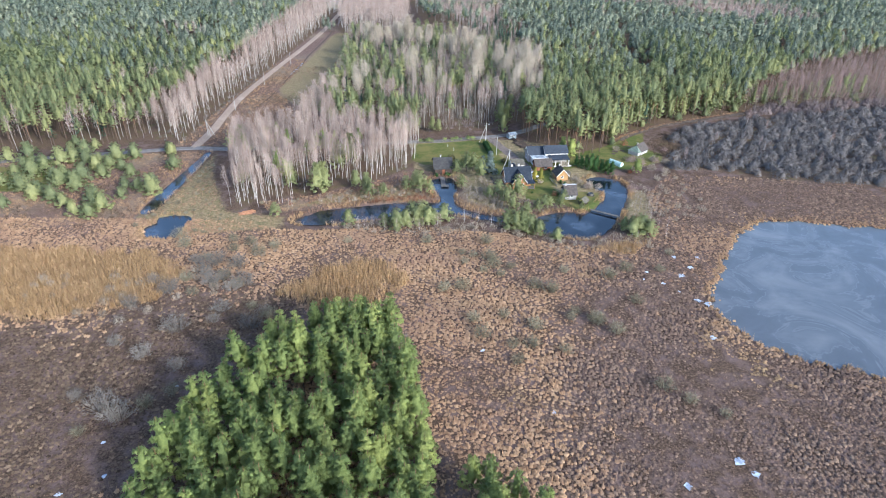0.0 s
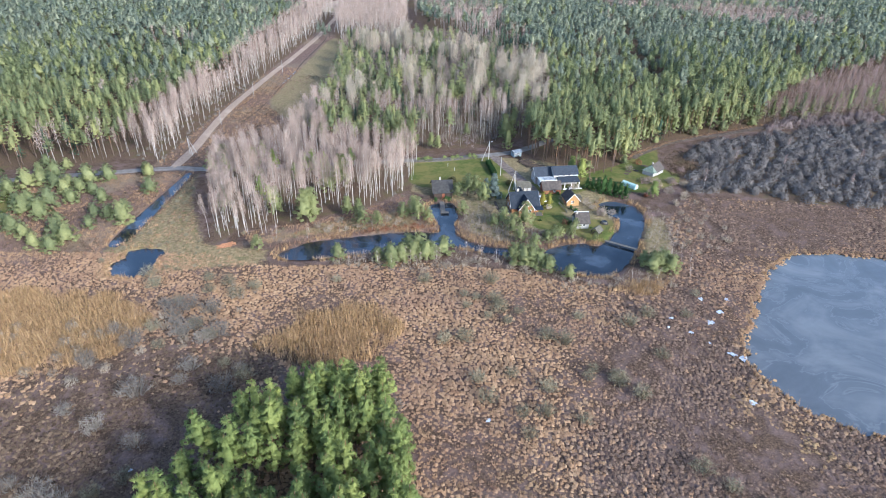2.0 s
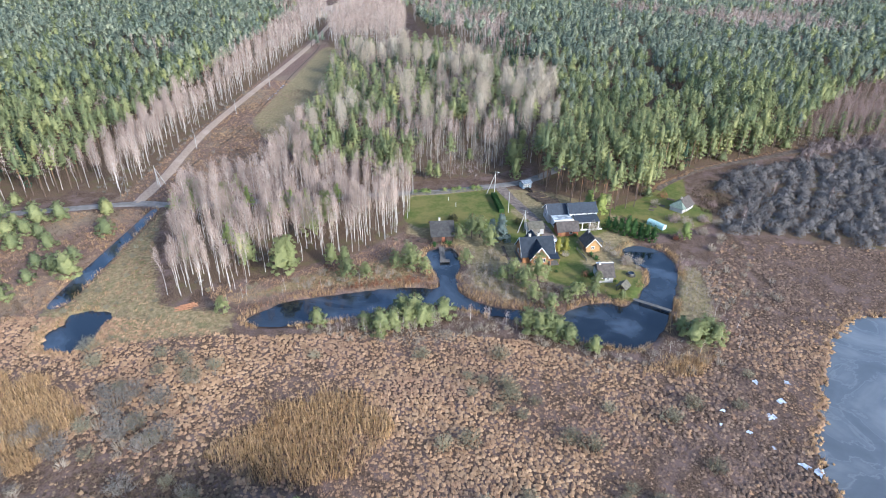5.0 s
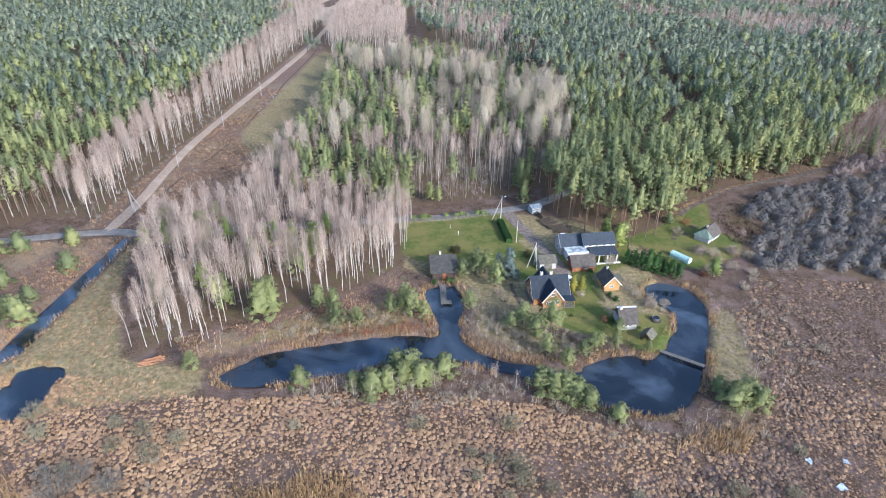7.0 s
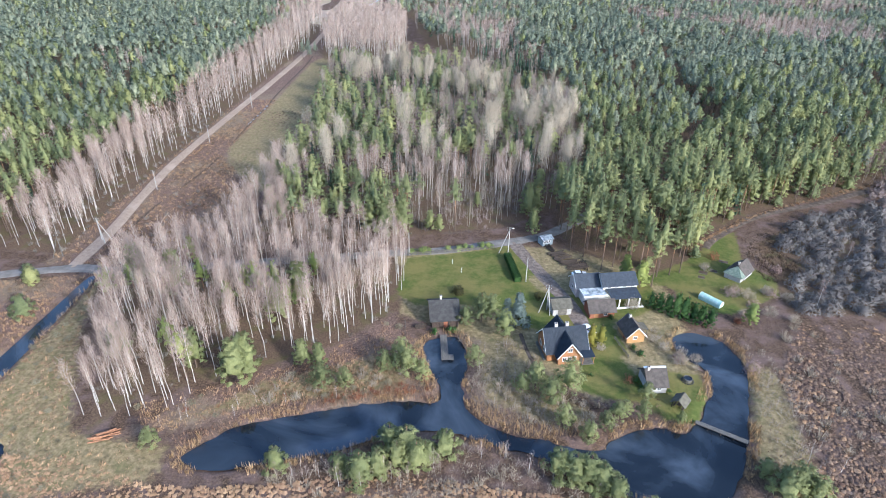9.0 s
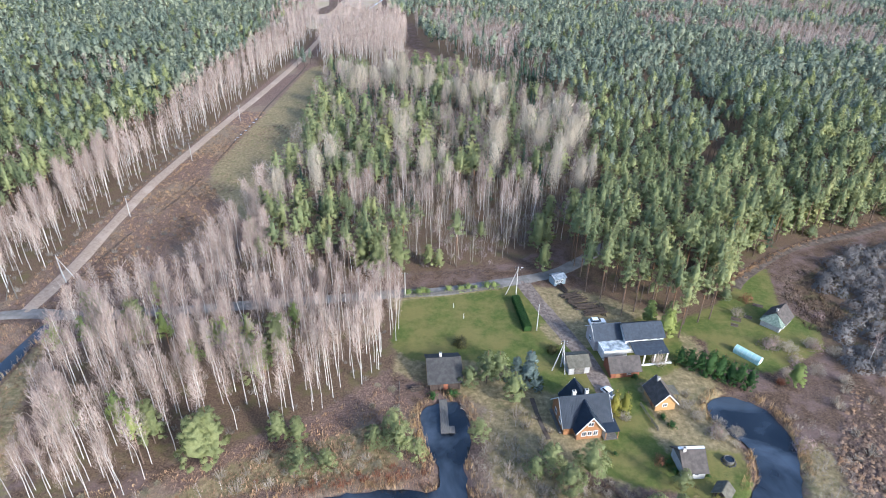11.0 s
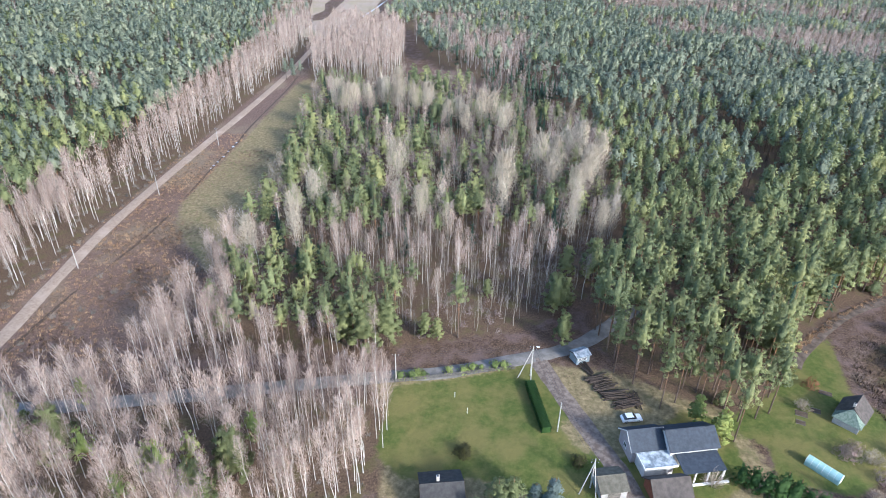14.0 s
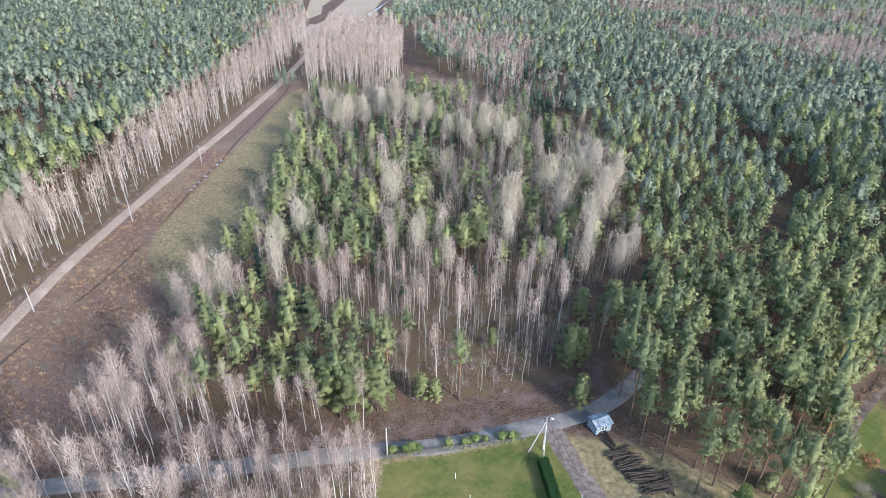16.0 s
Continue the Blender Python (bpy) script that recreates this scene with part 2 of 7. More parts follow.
# grey ice tones, lifted so the colour carries some of the reflected sky
ice = k.ramp(swirl, [(0.30, (0.072, 0.080, 0.088)), (0.485, (0.089, 0.098, 0.107)), (0.50, (0.128, 0.137, 0.143)), (0.515, (0.095, 0.104, 0.112)), (0.75, (0.166, 0.175, 0.180))])
LAKE = k.colour(k.mix(k.math('MULTIPLY', frost, 0.06), ice, (0.36, 0.39, 0.42))).rough(k.math('ADD', k.math('MULTIPLY', frost, 0.12), 0.12)).m
k = Mat("snow_ice", 0.5)
SNOW = k.colour(k.mix(k.step(k.noise(0.7, 4), 0.4, 0.7), (0.52, 0.56, 0.62), (0.22, 0.26, 0.32))).m


def plain(name, a, b, scale=3.0, rough=0.8, bump=0.0, stretch=(1, 1, 1), metal=0.0, spec=0.25):
    k = Mat(name, rough, spec)
    c = k.stretched(k.local(), *stretch)
    k.colour(k.mix(k.step(k.noise(scale, 5, c), 0.3, 0.72), a, b))
    k.b.inputs["Metallic"].default_value = metal
    if bump:
        k.bump(k.noise(scale * 3, 4, c), bump, 0.03)
    return k.m


WOOD_ORANGE = plain("oiled_wood", (0.26, 0.125, 0.055), (0.34, 0.175, 0.08), 2.5, 0.65, 0.3, (0.4, 0.4, 6))
WOOD_YELLOW = plain("yellow_wood", (0.33, 0.19, 0.075), (0.41, 0.25, 0.11), 2.5, 0.65, 0.3, (0.4, 0.4, 6))
WOOD_DARK = plain("dark_wood", (0.045, 0.034, 0.028), (0.085, 0.062, 0.05), 2.5, 0.85, 0.3, (5, 5, 0.5))
WOOD_GREY = plain("weathered_wood", (0.085, 0.078, 0.068), (0.17, 0.155, 0.135), 2.0, 0.9, 0.3, (0.6, 5, 1))
WOOD_RED = plain("red_brown_wood", (0.20, 0.075, 0.045), (0.27, 0.11, 0.06), 2.5, 0.8, 0.2)
LOG = plain("log_wood", (0.030, 0.024, 0.020), (0.085, 0.064, 0.050), 4.0, 0.9, 0.4)
FRESH_LOG = plain("fresh_log_wood", (0.22, 0.105, 0.058), (0.36, 0.19, 0.105), 3.0, 0.8, 0.3)
WHITE_WALL = plain("white_render", (0.50, 0.49, 0.47), (0.62, 0.60, 0.57), 1.3, 0.9, 0.15)
PINK_WALL = plain("pale_pink_render", (0.36, 0.31, 0.295), (0.44, 0.385, 0.365), 1.3, 0.9, 0.15)
PALE_BLUE = plain("pale_blue_boards", (0.22, 0.27, 0.29), (0.29, 0.34, 0.36), 1.3, 0.8, 0.15)
GREY_WALL = plain("grey_render", (0.32, 0.31, 0.295), (0.42, 0.405, 0.38), 1.2, 0.9, 0.2)
TRIM = plain("white_paint", (0.72, 0.71, 0.68), (0.82, 0.81, 0.78), 3, 0.5)
ROOF_BLUE = plain("dark_blue_metal", (0.016, 0.023, 0.034), (0.026, 0.034, 0.048), 0.8, 0.6, 0.0, (1, 1, 1), 0.0, 0.2)
ROOF_SLATE = plain("slate_sheet", (0.027, 0.034, 0.045), (0.044, 0.053, 0.068), 1.4, 0.7, 0.2)
ROOF_GREY = plain("mossy_grey_sheet", (0.076, 0.07, 0.053), (0.132, 0.12, 0.092), 1.1, 0.9, 0.3)
ROOF_BROWN = plain("brown_grey_sheet", (0.061, 0.052, 0.046), (0.101, 0.086, 0.076), 1.1, 0.9, 0.3)
ROOF_MOSS = plain("lichen_green_sheet", (0.10, 0.135, 0.105), (0.21, 0.25, 0.20), 1.6, 0.95, 0.3)
ROOF_DARK = plain("weathered_dark_sheet", (0.039, 0.037, 0.036), (0.065, 0.062, 0.058), 1.1, 0.9, 0.3)
ROOF_WHITE = plain("white_flat_felt", (0.136, 0.162, 0.178), (0.51, 0.544, 0.561), 0.9, 0.7)
TURQUOISE = plain("turquoise_film", (0.27, 0.44, 0.42), (0.38, 0.54, 0.51), 1.0, 0.5, 0, (1, 1, 1), 0, 0.5)
CHIMNEY = plain("pale_brick", (0.42, 0.38, 0.33), (0.55, 0.51, 0.45), 5, 0.9, 0.3)
CONCRETE = plain("concrete_pole", (0.33, 0.315, 0.285), (0.44, 0.425, 0.39), 3, 0.85, 0.1)
IRON = plain("dark_iron", (0.03, 0.03, 0.032), (0.06, 0.06, 0.06), 3, 0.5, 0, (1, 1, 1), 0.6)
RUBBER = plain("tyre_rubber", (0.02, 0.02, 0.02), (0.035, 0.035, 0.035), 3, 0.85)
CAR_WHITE = plain("white_car_paint", (0.76, 0.77, 0.78), (0.82, 0.82, 0.82), 1, 0.2, 0, (1, 1, 1), 0, 0.6)
GLASS = plain("window_glass", (0.02, 0.025, 0.03), (0.04, 0.05, 0.06), 1, 0.06, 0, (1, 1, 1), 0, 0.8)
SOIL = plain("bare_soil", (0.06, 0.042, 0.03), (0.10, 0.072, 0.052), 2, 0.95, 0.4)

# ---- mesh tools ----
def unit(v):
    return v / np.maximum(np.linalg.norm(v, axis=-1, keepdims=True), 1e-9)


def triangles(name, V, F, N=None, mats=(), index=None, tint=None):
    """A mesh of triangles from arrays: points, corners, normals, material numbers, a value per plant."""
    me = bpy.data.meshes.new(name)
    n = len(F)
    me.vertices.add(len(V))
    me.vertices.foreach_set("co", np.ascontiguousarray(V, np.float32).ravel())
    me.loops.add(3 * n)
    me.loops.foreach_set("vertex_index", np.ascontiguousarray(F, np.int32).ravel())
    me.polygons.add(n)
    me.polygons.foreach_set("loop_start", np.arange(0, 3 * n, 3, dtype=np.int32))
    for m in mats:
        me.materials.append(m)
    if index is not None:
        me.polygons.foreach_set("material_index", np.ascontiguousarray(index, np.int32))
    if tint is not None:
        me.attributes.new("tint", 'FLOAT', 'POINT').data.foreach_set("value", np.ascontiguousarray(tint, np.float32))
    me.update(calc_edges=True)
    if N is not None:
        me.polygons.foreach_set("use_smooth", np.ones(n, dtype=bool))
        me.normals_split_custom_set_from_vertices(N)
    return me


class Soup:
    """Gathers points, triangles and normals of one mesh."""
    def __init__(self):
        self.V, self.F, self.N, self.M, self.n = [], [], [], [], 0

    def add(self, V, F, N, m=0):
        self.V.append(V), self.F.append(F + self.n), self.N.append(N), self.M.append(np.full(len(F), m))
        self.n += len(V)

    def arrays(self):
        return np.concatenate(self.V), np.concatenate(self.F), np.concatenate(self.N), np.concatenate(self.M)

    def tube(self, pts, radii, sides=5, m=0):
        a = np.arange(sides) * 2 * np.pi / sides
        pts = np.asarray(pts, float)
        V, N = [], []
        for k, (p, r) in enumerate(zip(pts, radii)):
            d = unit(pts[min(k + 1, len(pts) - 1)] - pts[max(k - 1, 0)])
            s = unit(np.cross(d, (0.31, 0.95, 0.05) if abs(d[1]) < 0.9 else (1, 0, 0)))
            t = np.cross(d, s)
            ring = np.outer(np.cos(a), s) + np.outer(np.sin(a), t)
            V.append(p + r * ring), N.append(ring)
        F = []
        for k in range(len(pts) - 1):
            for i in range(sides):
                j = (i + 1) % sides
                q = k * sides
                F += [(q + i, q + j, q + sides + i), (q + j, q + sides + j, q + sides + i)]
        self.add(np.concatenate(V), np.array(F), np.concatenate(N), m)

    def leaves(self, P, O, size, g, m=0, spread=0.55, slim=0.30):
        """Small clusters of needles or leaves at P that lie like scales on a crown facing O, their tips lifted."""
        n = len(P)
        U = unit(O)
        r = g.normal(size=(n, 3))
        r[:, 2] *= 0.6
        t = unit(unit(r - (r * U).sum(1, keepdims=True) * U) + U * g.uniform(0.1, 0.9, (n, 1)))
        b = unit(np.cross(U + spread * g.normal(size=(n, 3)), t))
        s = (size * g.uniform(0.7, 1.3, n))[:, None]
        V = np.stack([P + s * 1.25 * t, P - s * (0.7 * t - slim * b), P - s * (0.7 * t + slim * b)], 1).reshape(-1, 3)
        F = np.arange(3 * n).reshape(-1, 3)
        back = (np.cross(V[1::3] - V[0::3], V[2::3] - V[0::3]) * U).sum(1) < 0
        F[back] = F[back][:, [0, 2, 1]]
        self.add(V, F, np.repeat(U, 3, 0), m)

    def slivers(self, A, B, width, O, g, m=0, soft=0.0):
        """Twigs and blades: from A to B, each a narrow triangle; soft turns its normal towards O, the side it grows on."""
        n = len(A)
        s = unit(np.cross(B - A, g.normal(size=(n, 3)))) * (np.broadcast_to(width, n) / 2)[:, None]
        V = np.stack([A - s, A + s, B], 1).reshape(-1, 3)
        F = np.arange(3 * n).reshape(-1, 3)
        face = unit(np.cross(V[1::3] - V[0::3], V[2::3] - V[0::3]))
        if soft:
            U = unit(O)
            back = (face * U).sum(1) < 0
            F[back] = F[back][:, [0, 2, 1]]
            face[back] *= -1
            face = unit(face * (1 - soft) + U * soft)
        self.add(V, F, np.repeat(face, 3, 0), m)


ICO_V = unit(np.array([(-1, G, 0) for G in (1.618, -1.618)] + [(1, G, 0) for G in (1.618, -1.618)] + [(0, -1, G) for G in (1.618, -1.618)]
                      + [(0, 1, G) for G in (1.618, -1.618)] + [(G, 0, -1) for G in (1.618, -1.618)] + [(G, 0, 1) for G in (1.618, -1.618)]))
ICO_F = []
for i_ in range(12):
    for j_ in range(i_ + 1, 12):
        for k_ in range(j_ + 1, 12):
            if max(np.linalg.norm(ICO_V[p_] - ICO_V[q_]) for p_, q_ in ((i_, j_), (j_, k_), (i_, k_))) < 1.1:
                out_ = np.dot(np.cross(ICO_V[j_] - ICO_V[i_], ICO_V[k_] - ICO_V[i_]), ICO_V[i_]) > 0
                ICO_F.append((i_, j_, k_) if out_ else (i_, k_, j_))
ICO_F = np.array(ICO_F)


TUFT_V = np.array([(1, 0, 0), (0, 1, 0), (-1, 0, 0), (0, -1, 0), (0, 0, 1), (0, 0, -1)], float)
TUFT_F = np.array([(0, 1, 4), (1, 2, 4), (2, 3, 4), (3, 0, 4), (1, 0, 5), (2, 1, 5), (3, 2, 5), (0, 3, 5)])


def conifer(seed, H, base, R, lobes, sprays, leaf, shape, trunk_r=0.16, droop=0.0, fine=True):
    """Trunk and crown of an evergreen, as two soups: a ragged heart with uneven boughs round it, bristling with
    needle sprays. base: the crown's lower end as a share of H."""
    g = np.random.default_rng(seed)
    lean = g.normal(size=2) * 0.012 * H
    trunk, crown = Soup(), Soup()
    zs = np.linspace(0, H * 0.97, 5 if fine else 2)
    trunk.tube([(lean[0] * (z / H) ** 2, lean[1] * (z / H) ** 2, z) for z in zs], trunk_r * (1 - zs / H) + 0.03, 5 if fine else 3)
    C, z0 = H * (1 - base), base * H
    env = {"pine": lambda u: np.maximum(0.06, 1 - u ** 1.7) ** 0.75 * np.minimum(1, (u + 0.35) / 0.6),
           "bush": lambda u: np.maximum(0.03, 1 - u ** 1.8) ** 0.65 * np.minimum(1, (u + 0.5) / 0.7),
           "spruce": lambda u: (1 - u) ** 0.85 + 0.02}[shape]
    u = np.clip((np.arange(lobes) + 0.5) / lobes + g.uniform(-0.4, 0.4, lobes) / lobes, 0.05, 0.9)
    a = np.arange(lobes) * 2.39996 + g.uniform(0, 1.0, lobes)
    e = env(u)
    off, rad = {"pine": (0.66, 0.38), "bush": (0.70, 0.35), "spruce": (0.48, 0.45)}[shape]
    if lobes >= 12:                          # many small tufts over a slimmer heart
        off, rad = off * 1.18, rad * (11 / lobes) ** 0.5
    off = e * R * off * g.uniform(0.7, 1.25, lobes)
    rx = np.maximum(e * R * rad * g.uniform(0.75, 1.2, lobes), 0.1 * R)
    rz = rx * g.uniform(0.75, 1.2, lobes) * (0.8 if shape == "pine" else 0.72)
    cz = z0 + u * C * 0.95 - droop * off
    Q = np.stack([np.cos(a) * off, np.sin(a) * off, cz], 1)
    S = np.stack([rx, rx, rz], 1)
    mid = np.array((0, 0, z0 + C * 0.42))
    whole = np.array((R, R, C * 0.62))

    def facing(P):
        return unit((P - mid) / whole)

    def lobe(V, F, q, s, low, high, follow):
        w = V * g.uniform(low, high, (len(V), 1))
        t = g.uniform(0, 6.28)
        w = np.stack([w[:, 0] * np.cos(t) - w[:, 1] * np.sin(t), w[:, 0] * np.sin(t) + w[:, 1] * np.cos(t), w[:, 2]], 1)
        P = q + w * s
        if follow:                           # the heart takes the crown's outline
            k = np.clip((P[:, 2] - z0) / C, 0.0, 0.98)
            P[:, :2] *= (env(k) / np.maximum(np.hypot(w[:, 0], w[:, 1]), 0.25) * np.hypot(w[:, 0], w[:, 1]) ** 0.6)[:, None]
        P[:, :2] += lean * ((P[:, 2:3] / H) ** 2)
        P[:, 2] = np.maximum(P[:, 2], 0.0)
        crown.add(P, F, unit(0.45 * unit(V / s * s.max()) + 0.65 * facing(P) + (0, 0, 0.5)))

    hv, hf = (ICO_V, ICO_F) if fine else (TUFT_V, TUFT_F)
    lobe(hv, hf, np.array((0, 0, z0 + C * 0.46)), np.array((R, R, C)) * ((0.68, 0.68, 0.47) if shape == "bush" else (0.46, 0.46, 0.42)), 0.7, 1.1, True)
    i = g.choice(lobes, sprays, p=(rx * rx) / (rx * rx).sum())
    d = g.normal(size=(sprays, 3))
    d[:, 2] = np.abs(d[:, 2]) * 0.9 - 0.3
    d[:, :2] += Q[i, :2] / R * 0.7
    d = unit(d)
    P = Q[i] + d * S[i] * g.uniform(0.7, 1.45, (sprays, 1))
    P[:, :2] += lean * ((P[:, 2:3] / H) ** 2)
    P[:, 2] = np.maximum(P[:, 2], 0.05)
    crown.leaves(P, 0.45 * d + 0.6 * facing(P) + (0, 0, 0.4), leaf, g, 0, 0.6, 0.27 if leaf < 0.4 else 0.36)
    if shape == "pine":                      # dead and bare limbs below the crown
        n = 6
        z = g.uniform(base * 0.75, base + 0.1, n) * H
        aa = g.uniform(0, 6.28, n)
        A = np.stack([0 * z, 0 * z, z], 1)
        B = A + np.stack([np.cos(aa), np.sin(aa), 0.2 + 0 * aa], 1) * (R * g.uniform(0.3, 0.7, n))[:, None]
        trunk.slivers(A, B, 0.09, A, g)
    return trunk, crown


def forest_pine(seed, H, base, R, whorls, n, leaf, trunk=True):
    """A pine deep in the forest: whorls of upturned sprays round a slim heart, on a bare trunk."""
    g = np.random.default_rng(seed)
    stem, crown = Soup(), Soup()
    C, z0 = H * (1 - base), base * H
    if trunk:
        stem.tube([(0, 0, 0), (0, 0, H * 0.9)], (0.17, 0.06), 3)
    w = g.integers(0, whorls, n)
    u = np.clip((w + 0.5) / whorls + g.normal(size=n) * 0.25 / whorls, 0.0, 1.0)
    e = np.maximum(0.05, 1 - u ** 1.5) ** 0.85 * np.minimum(1, (u + 0.4) / 0.6)
    a = np.round(g.uniform(0, 5, n)) * 1.2566 + w * 2.4 + g.normal(size=n) * 0.28
    r = e * R * np.sqrt(g.uniform(0.22, 1.15, n))
    P = np.stack([np.cos(a) * r, np.sin(a) * r, z0 + u * C + 0.18 * r], 1)
    O = np.stack([np.cos(a) * e, np.sin(a) * e, 0.05 + 1.0 * u], 1)
    crown.add(TUFT_V * (R * 0.42, R * 0.42, C * 0.40) + (0, 0, z0 + C * 0.42), TUFT_F, unit(TUFT_V + (0, 0, 0.5)))
    crown.leaves(P, O, leaf, g, 0, 0.5, 0.60)
    return stem, crown


def bare_tree(seed, H, base, R, limbs, twigs, wide, trunk_r, steep=1.2, stems=1, pale=False):
    """A leafless tree: trunk, limbs and branches in one soup, the haze of fine twigs in another."""
    g = np.random.default_rng(seed)
    trunk, crown = Soup(), Soup()
    for s in range(stems):
        lean = g.normal(size=2) * (0.025 + 0.05 * (stems > 1)) * H
        zs = np.linspace(0, H * 0.97, 5)
        line = np.array([(lean[0] * (z / H) + 0.012 * H * g.normal() * (k > 0), lean[1] * (z / H) ** 1.5, z) for k, z in enumerate(zs)])
        trunk.tube(line, trunk_r * (1 - zs / H) ** 0.9 + 0.012, 5 if twigs > 250 else 4)
        n = limbs
        u = np.clip((np.arange(n) + g.uniform(0, 1, n)) / n, 0, 0.97)
        z = (base + (1 - base) * u * 0.9) * H
        a = np.arange(n) * 2.39996 + g.uniform(0, 1, n)
        reach = R * np.sin(np.pi * np.clip(0.20 + 0.80 * (1 - u), 0, 1) ** 0.9) ** 0.8 * g.uniform(0.75, 1.15, n)
        A = np.stack([np.interp(z, zs, line[:, 0]), np.interp(z, zs, line[:, 1]), z], 1)
        rise = np.minimum(reach * steep * g.uniform(0.8, 1.25, n), H * 1.04 - z)
        B = A + np.stack([np.cos(a) * reach, np.sin(a) * reach, rise], 1)
        D = unit(B - A)
        heart = np.array((lean[0] * 0.6, lean[1] * 0.6, H * (base + 0.45 * (1 - base))))
        size = np.array((R, R, H * (1 - base) * 0.6))

        def side(P):
            return unit((P - heart) / size) + (0, 0, 0.35)

        (trunk if pale else crown).slivers(A, B, trunk_r * 0.45 * (1 - 0.6 * u), side(B), g, 0, 0.3)
        m = max(4, twigs // stems // 5)
        w = (reach + 0.1) / (reach + 0.1).sum()
        p1 = g.choice(n, m, p=w)
        f = g.uniform(0.2, 0.85, (m, 1))
        S = A[p1] + (B - A)[p1] * f
        d1 = unit(D[p1] + g.normal(size=(m, 3)) * 0.20 + (0, 0, 0.22))
        E = S + d1 * (reach[p1][:, None] * g.uniform(0.3, 0.6, (m, 1)) + 0.25)
        crown.slivers(S, E, wide * 0.9, side(E), g, 0, 0.45)
        # the plume: short fine twigs all through an uneven oval, leaning up and outwards
        m = twigs // stems
        v = g.beta(1.7, 1.35, m)
        b = g.uniform(0, 6.283, m)
        full = np.sin(np.pi * np.clip(0.10 + 0.86 * v ** 0.85, 0, 1)) ** 0.75 * (0.86 + 0.2 * np.sin(3 * b + seed + 6 * v))
        far = R * full * g.uniform(0.05, 1.0, m) ** 0.55
        z = (base + (1.0 - base) * v) * H - 0.25
        T = np.stack([np.interp(z, zs, line[:, 0]) + np.cos(b) * far, np.interp(z, zs, line[:, 1]) + np.sin(b) * far, z], 1)
        d2 = unit(np.stack([np.cos(b) * far / R * 0.55, np.sin(b) * far / R * 0.55, np.ones(m)], 1) + g.normal(size=(m, 3)) * 0.24)
        L = g.uniform(0.5, 1.2, (m, 1)) * (0.5 + 0.16 * R)
        crown.slivers(T, T + d2 * L, wide, side(T), g, 0, 0.5)
    return trunk, crown


def shrub(seed, H, R, n, wide, fan=0.5, tips=0):
    """A bare bush: shoots that fan out from the foot, with side twigs."""
    g = np.random.default_rng(seed)
    s = Soup()
    a, r = g.uniform(0, 6.283, n), np.sqrt(g.uniform(0, 1, n))
    A = np.stack([np.cos(a) * r * R * 0.45, np.sin(a) * r * R * 0.45, 0 * r], 1)
    top = H * np.sqrt(np.maximum(0.12, 1 - (r * 0.9) ** 2)) * g.uniform(0.6, 1.08, n)
    B = np.stack([np.cos(a) * r * R, np.sin(a) * r * R, top], 1)
    D = unit(B - A)
    s.slivers(A, B, wide, D * (1, 1, 0.3) + (0, 0, 0.5), g)
    f = g.uniform(0.35, 0.9, (n, 1))
    S = A + (B - A) * f
    E = S + unit(D + g.normal(size=(n, 3)) * 0.45) * g.uniform(0.3, 0.6, (n, 1)) * H * fan
    s.slivers(S, E, wide * 0.8, D * (1, 1, 0.3) + (0, 0, 0.5), g)
    if tips:                                 # short twigs that round the bush off
        k = g.integers(0, n, tips)
        S = A[k] + (B - A)[k] * g.uniform(0.6, 1.0, (tips, 1)) + g.normal(size=(tips, 3)) * 0.08 * R
        S[:, 2] = np.maximum(S[:, 2], 0.1)
        E = S + unit(D[k] * 0.7 + g.normal(size=(tips, 3)) * 0.6) * g.uniform(0.12, 0.3, (tips, 1)) * H
        s.slivers(S, E, wide * 1.1, D[k], g)
    return s


def puff(seed, H, R, n, wide, stems=10):
    """A bare bush seen from afar: a round haze of short twigs on a few stems."""
    g = np.random.default_rng(seed)
    s = Soup()
    d = g.normal(size=(n, 3))
    d[:, 2] = np.abs(d[:, 2])
    d = unit(d)
    k = g.uniform(0.55, 0.95, (n, 1)) * (1 + 0.18 * np.sin(3 * np.arctan2(d[:, 1], d[:, 0]) + seed))[:, None]
    P = d * k * (R, R, H)
    s.leaves(P, d + (0, 0, 0.25), 0.16 * R, g, 0, 0.5, wide * 1.4)
    a = g.uniform(0, 6.283, stems)
    A = np.stack([np.cos(a) * 0.2 * R, np.sin(a) * 0.2 * R, 0 * a], 1)
    s.slivers(A, np.stack([np.cos(a) * 0.7 * R, np.sin(a) * 0.7 * R, 0.75 * H + 0 * a], 1), 0.12, A + (0, 0, 0.5), g)
    return s


def mound(seed, H=0.40, R=0.52):
    """A tussock of the bog: a ragged hummock under a fringe of dead blades."""
    g = np.random.default_rng(seed)
    s = Soup()
    n = 5
    a = np.arange(n) * 2 * np.pi / n + g.uniform(-0.5, 0.5, n)
    r = R * g.uniform(0.6, 1.3, n)
    V = np.concatenate([np.stack([np.cos(a) * r, np.sin(a) * r, g.uniform(-0.15, 0.05, n)], 1), [(g.normal() * 0.12, g.normal() * 0.12, H * g.uniform(0.5, 1.1))]])
    F = np.array([(i, (i + 1) % n, n) for i in range(n)])
    s.add(V, F, unit(V + (0, 0, 0.3)))
    a = np.arange(n) * 2 * np.pi / n + g.uniform(0, 1.2, n)
    A = np.stack([np.cos(a) * R * 0.4, np.sin(a) * R * 0.4, np.full(n, H * 0.1)], 1)
    s.slivers(A, A * (1.8, 1.8, 1) + np.stack([0 * a, 0 * a, H * g.uniform(0.5, 1.5, n)], 1), 0.18, A, g)
    return s


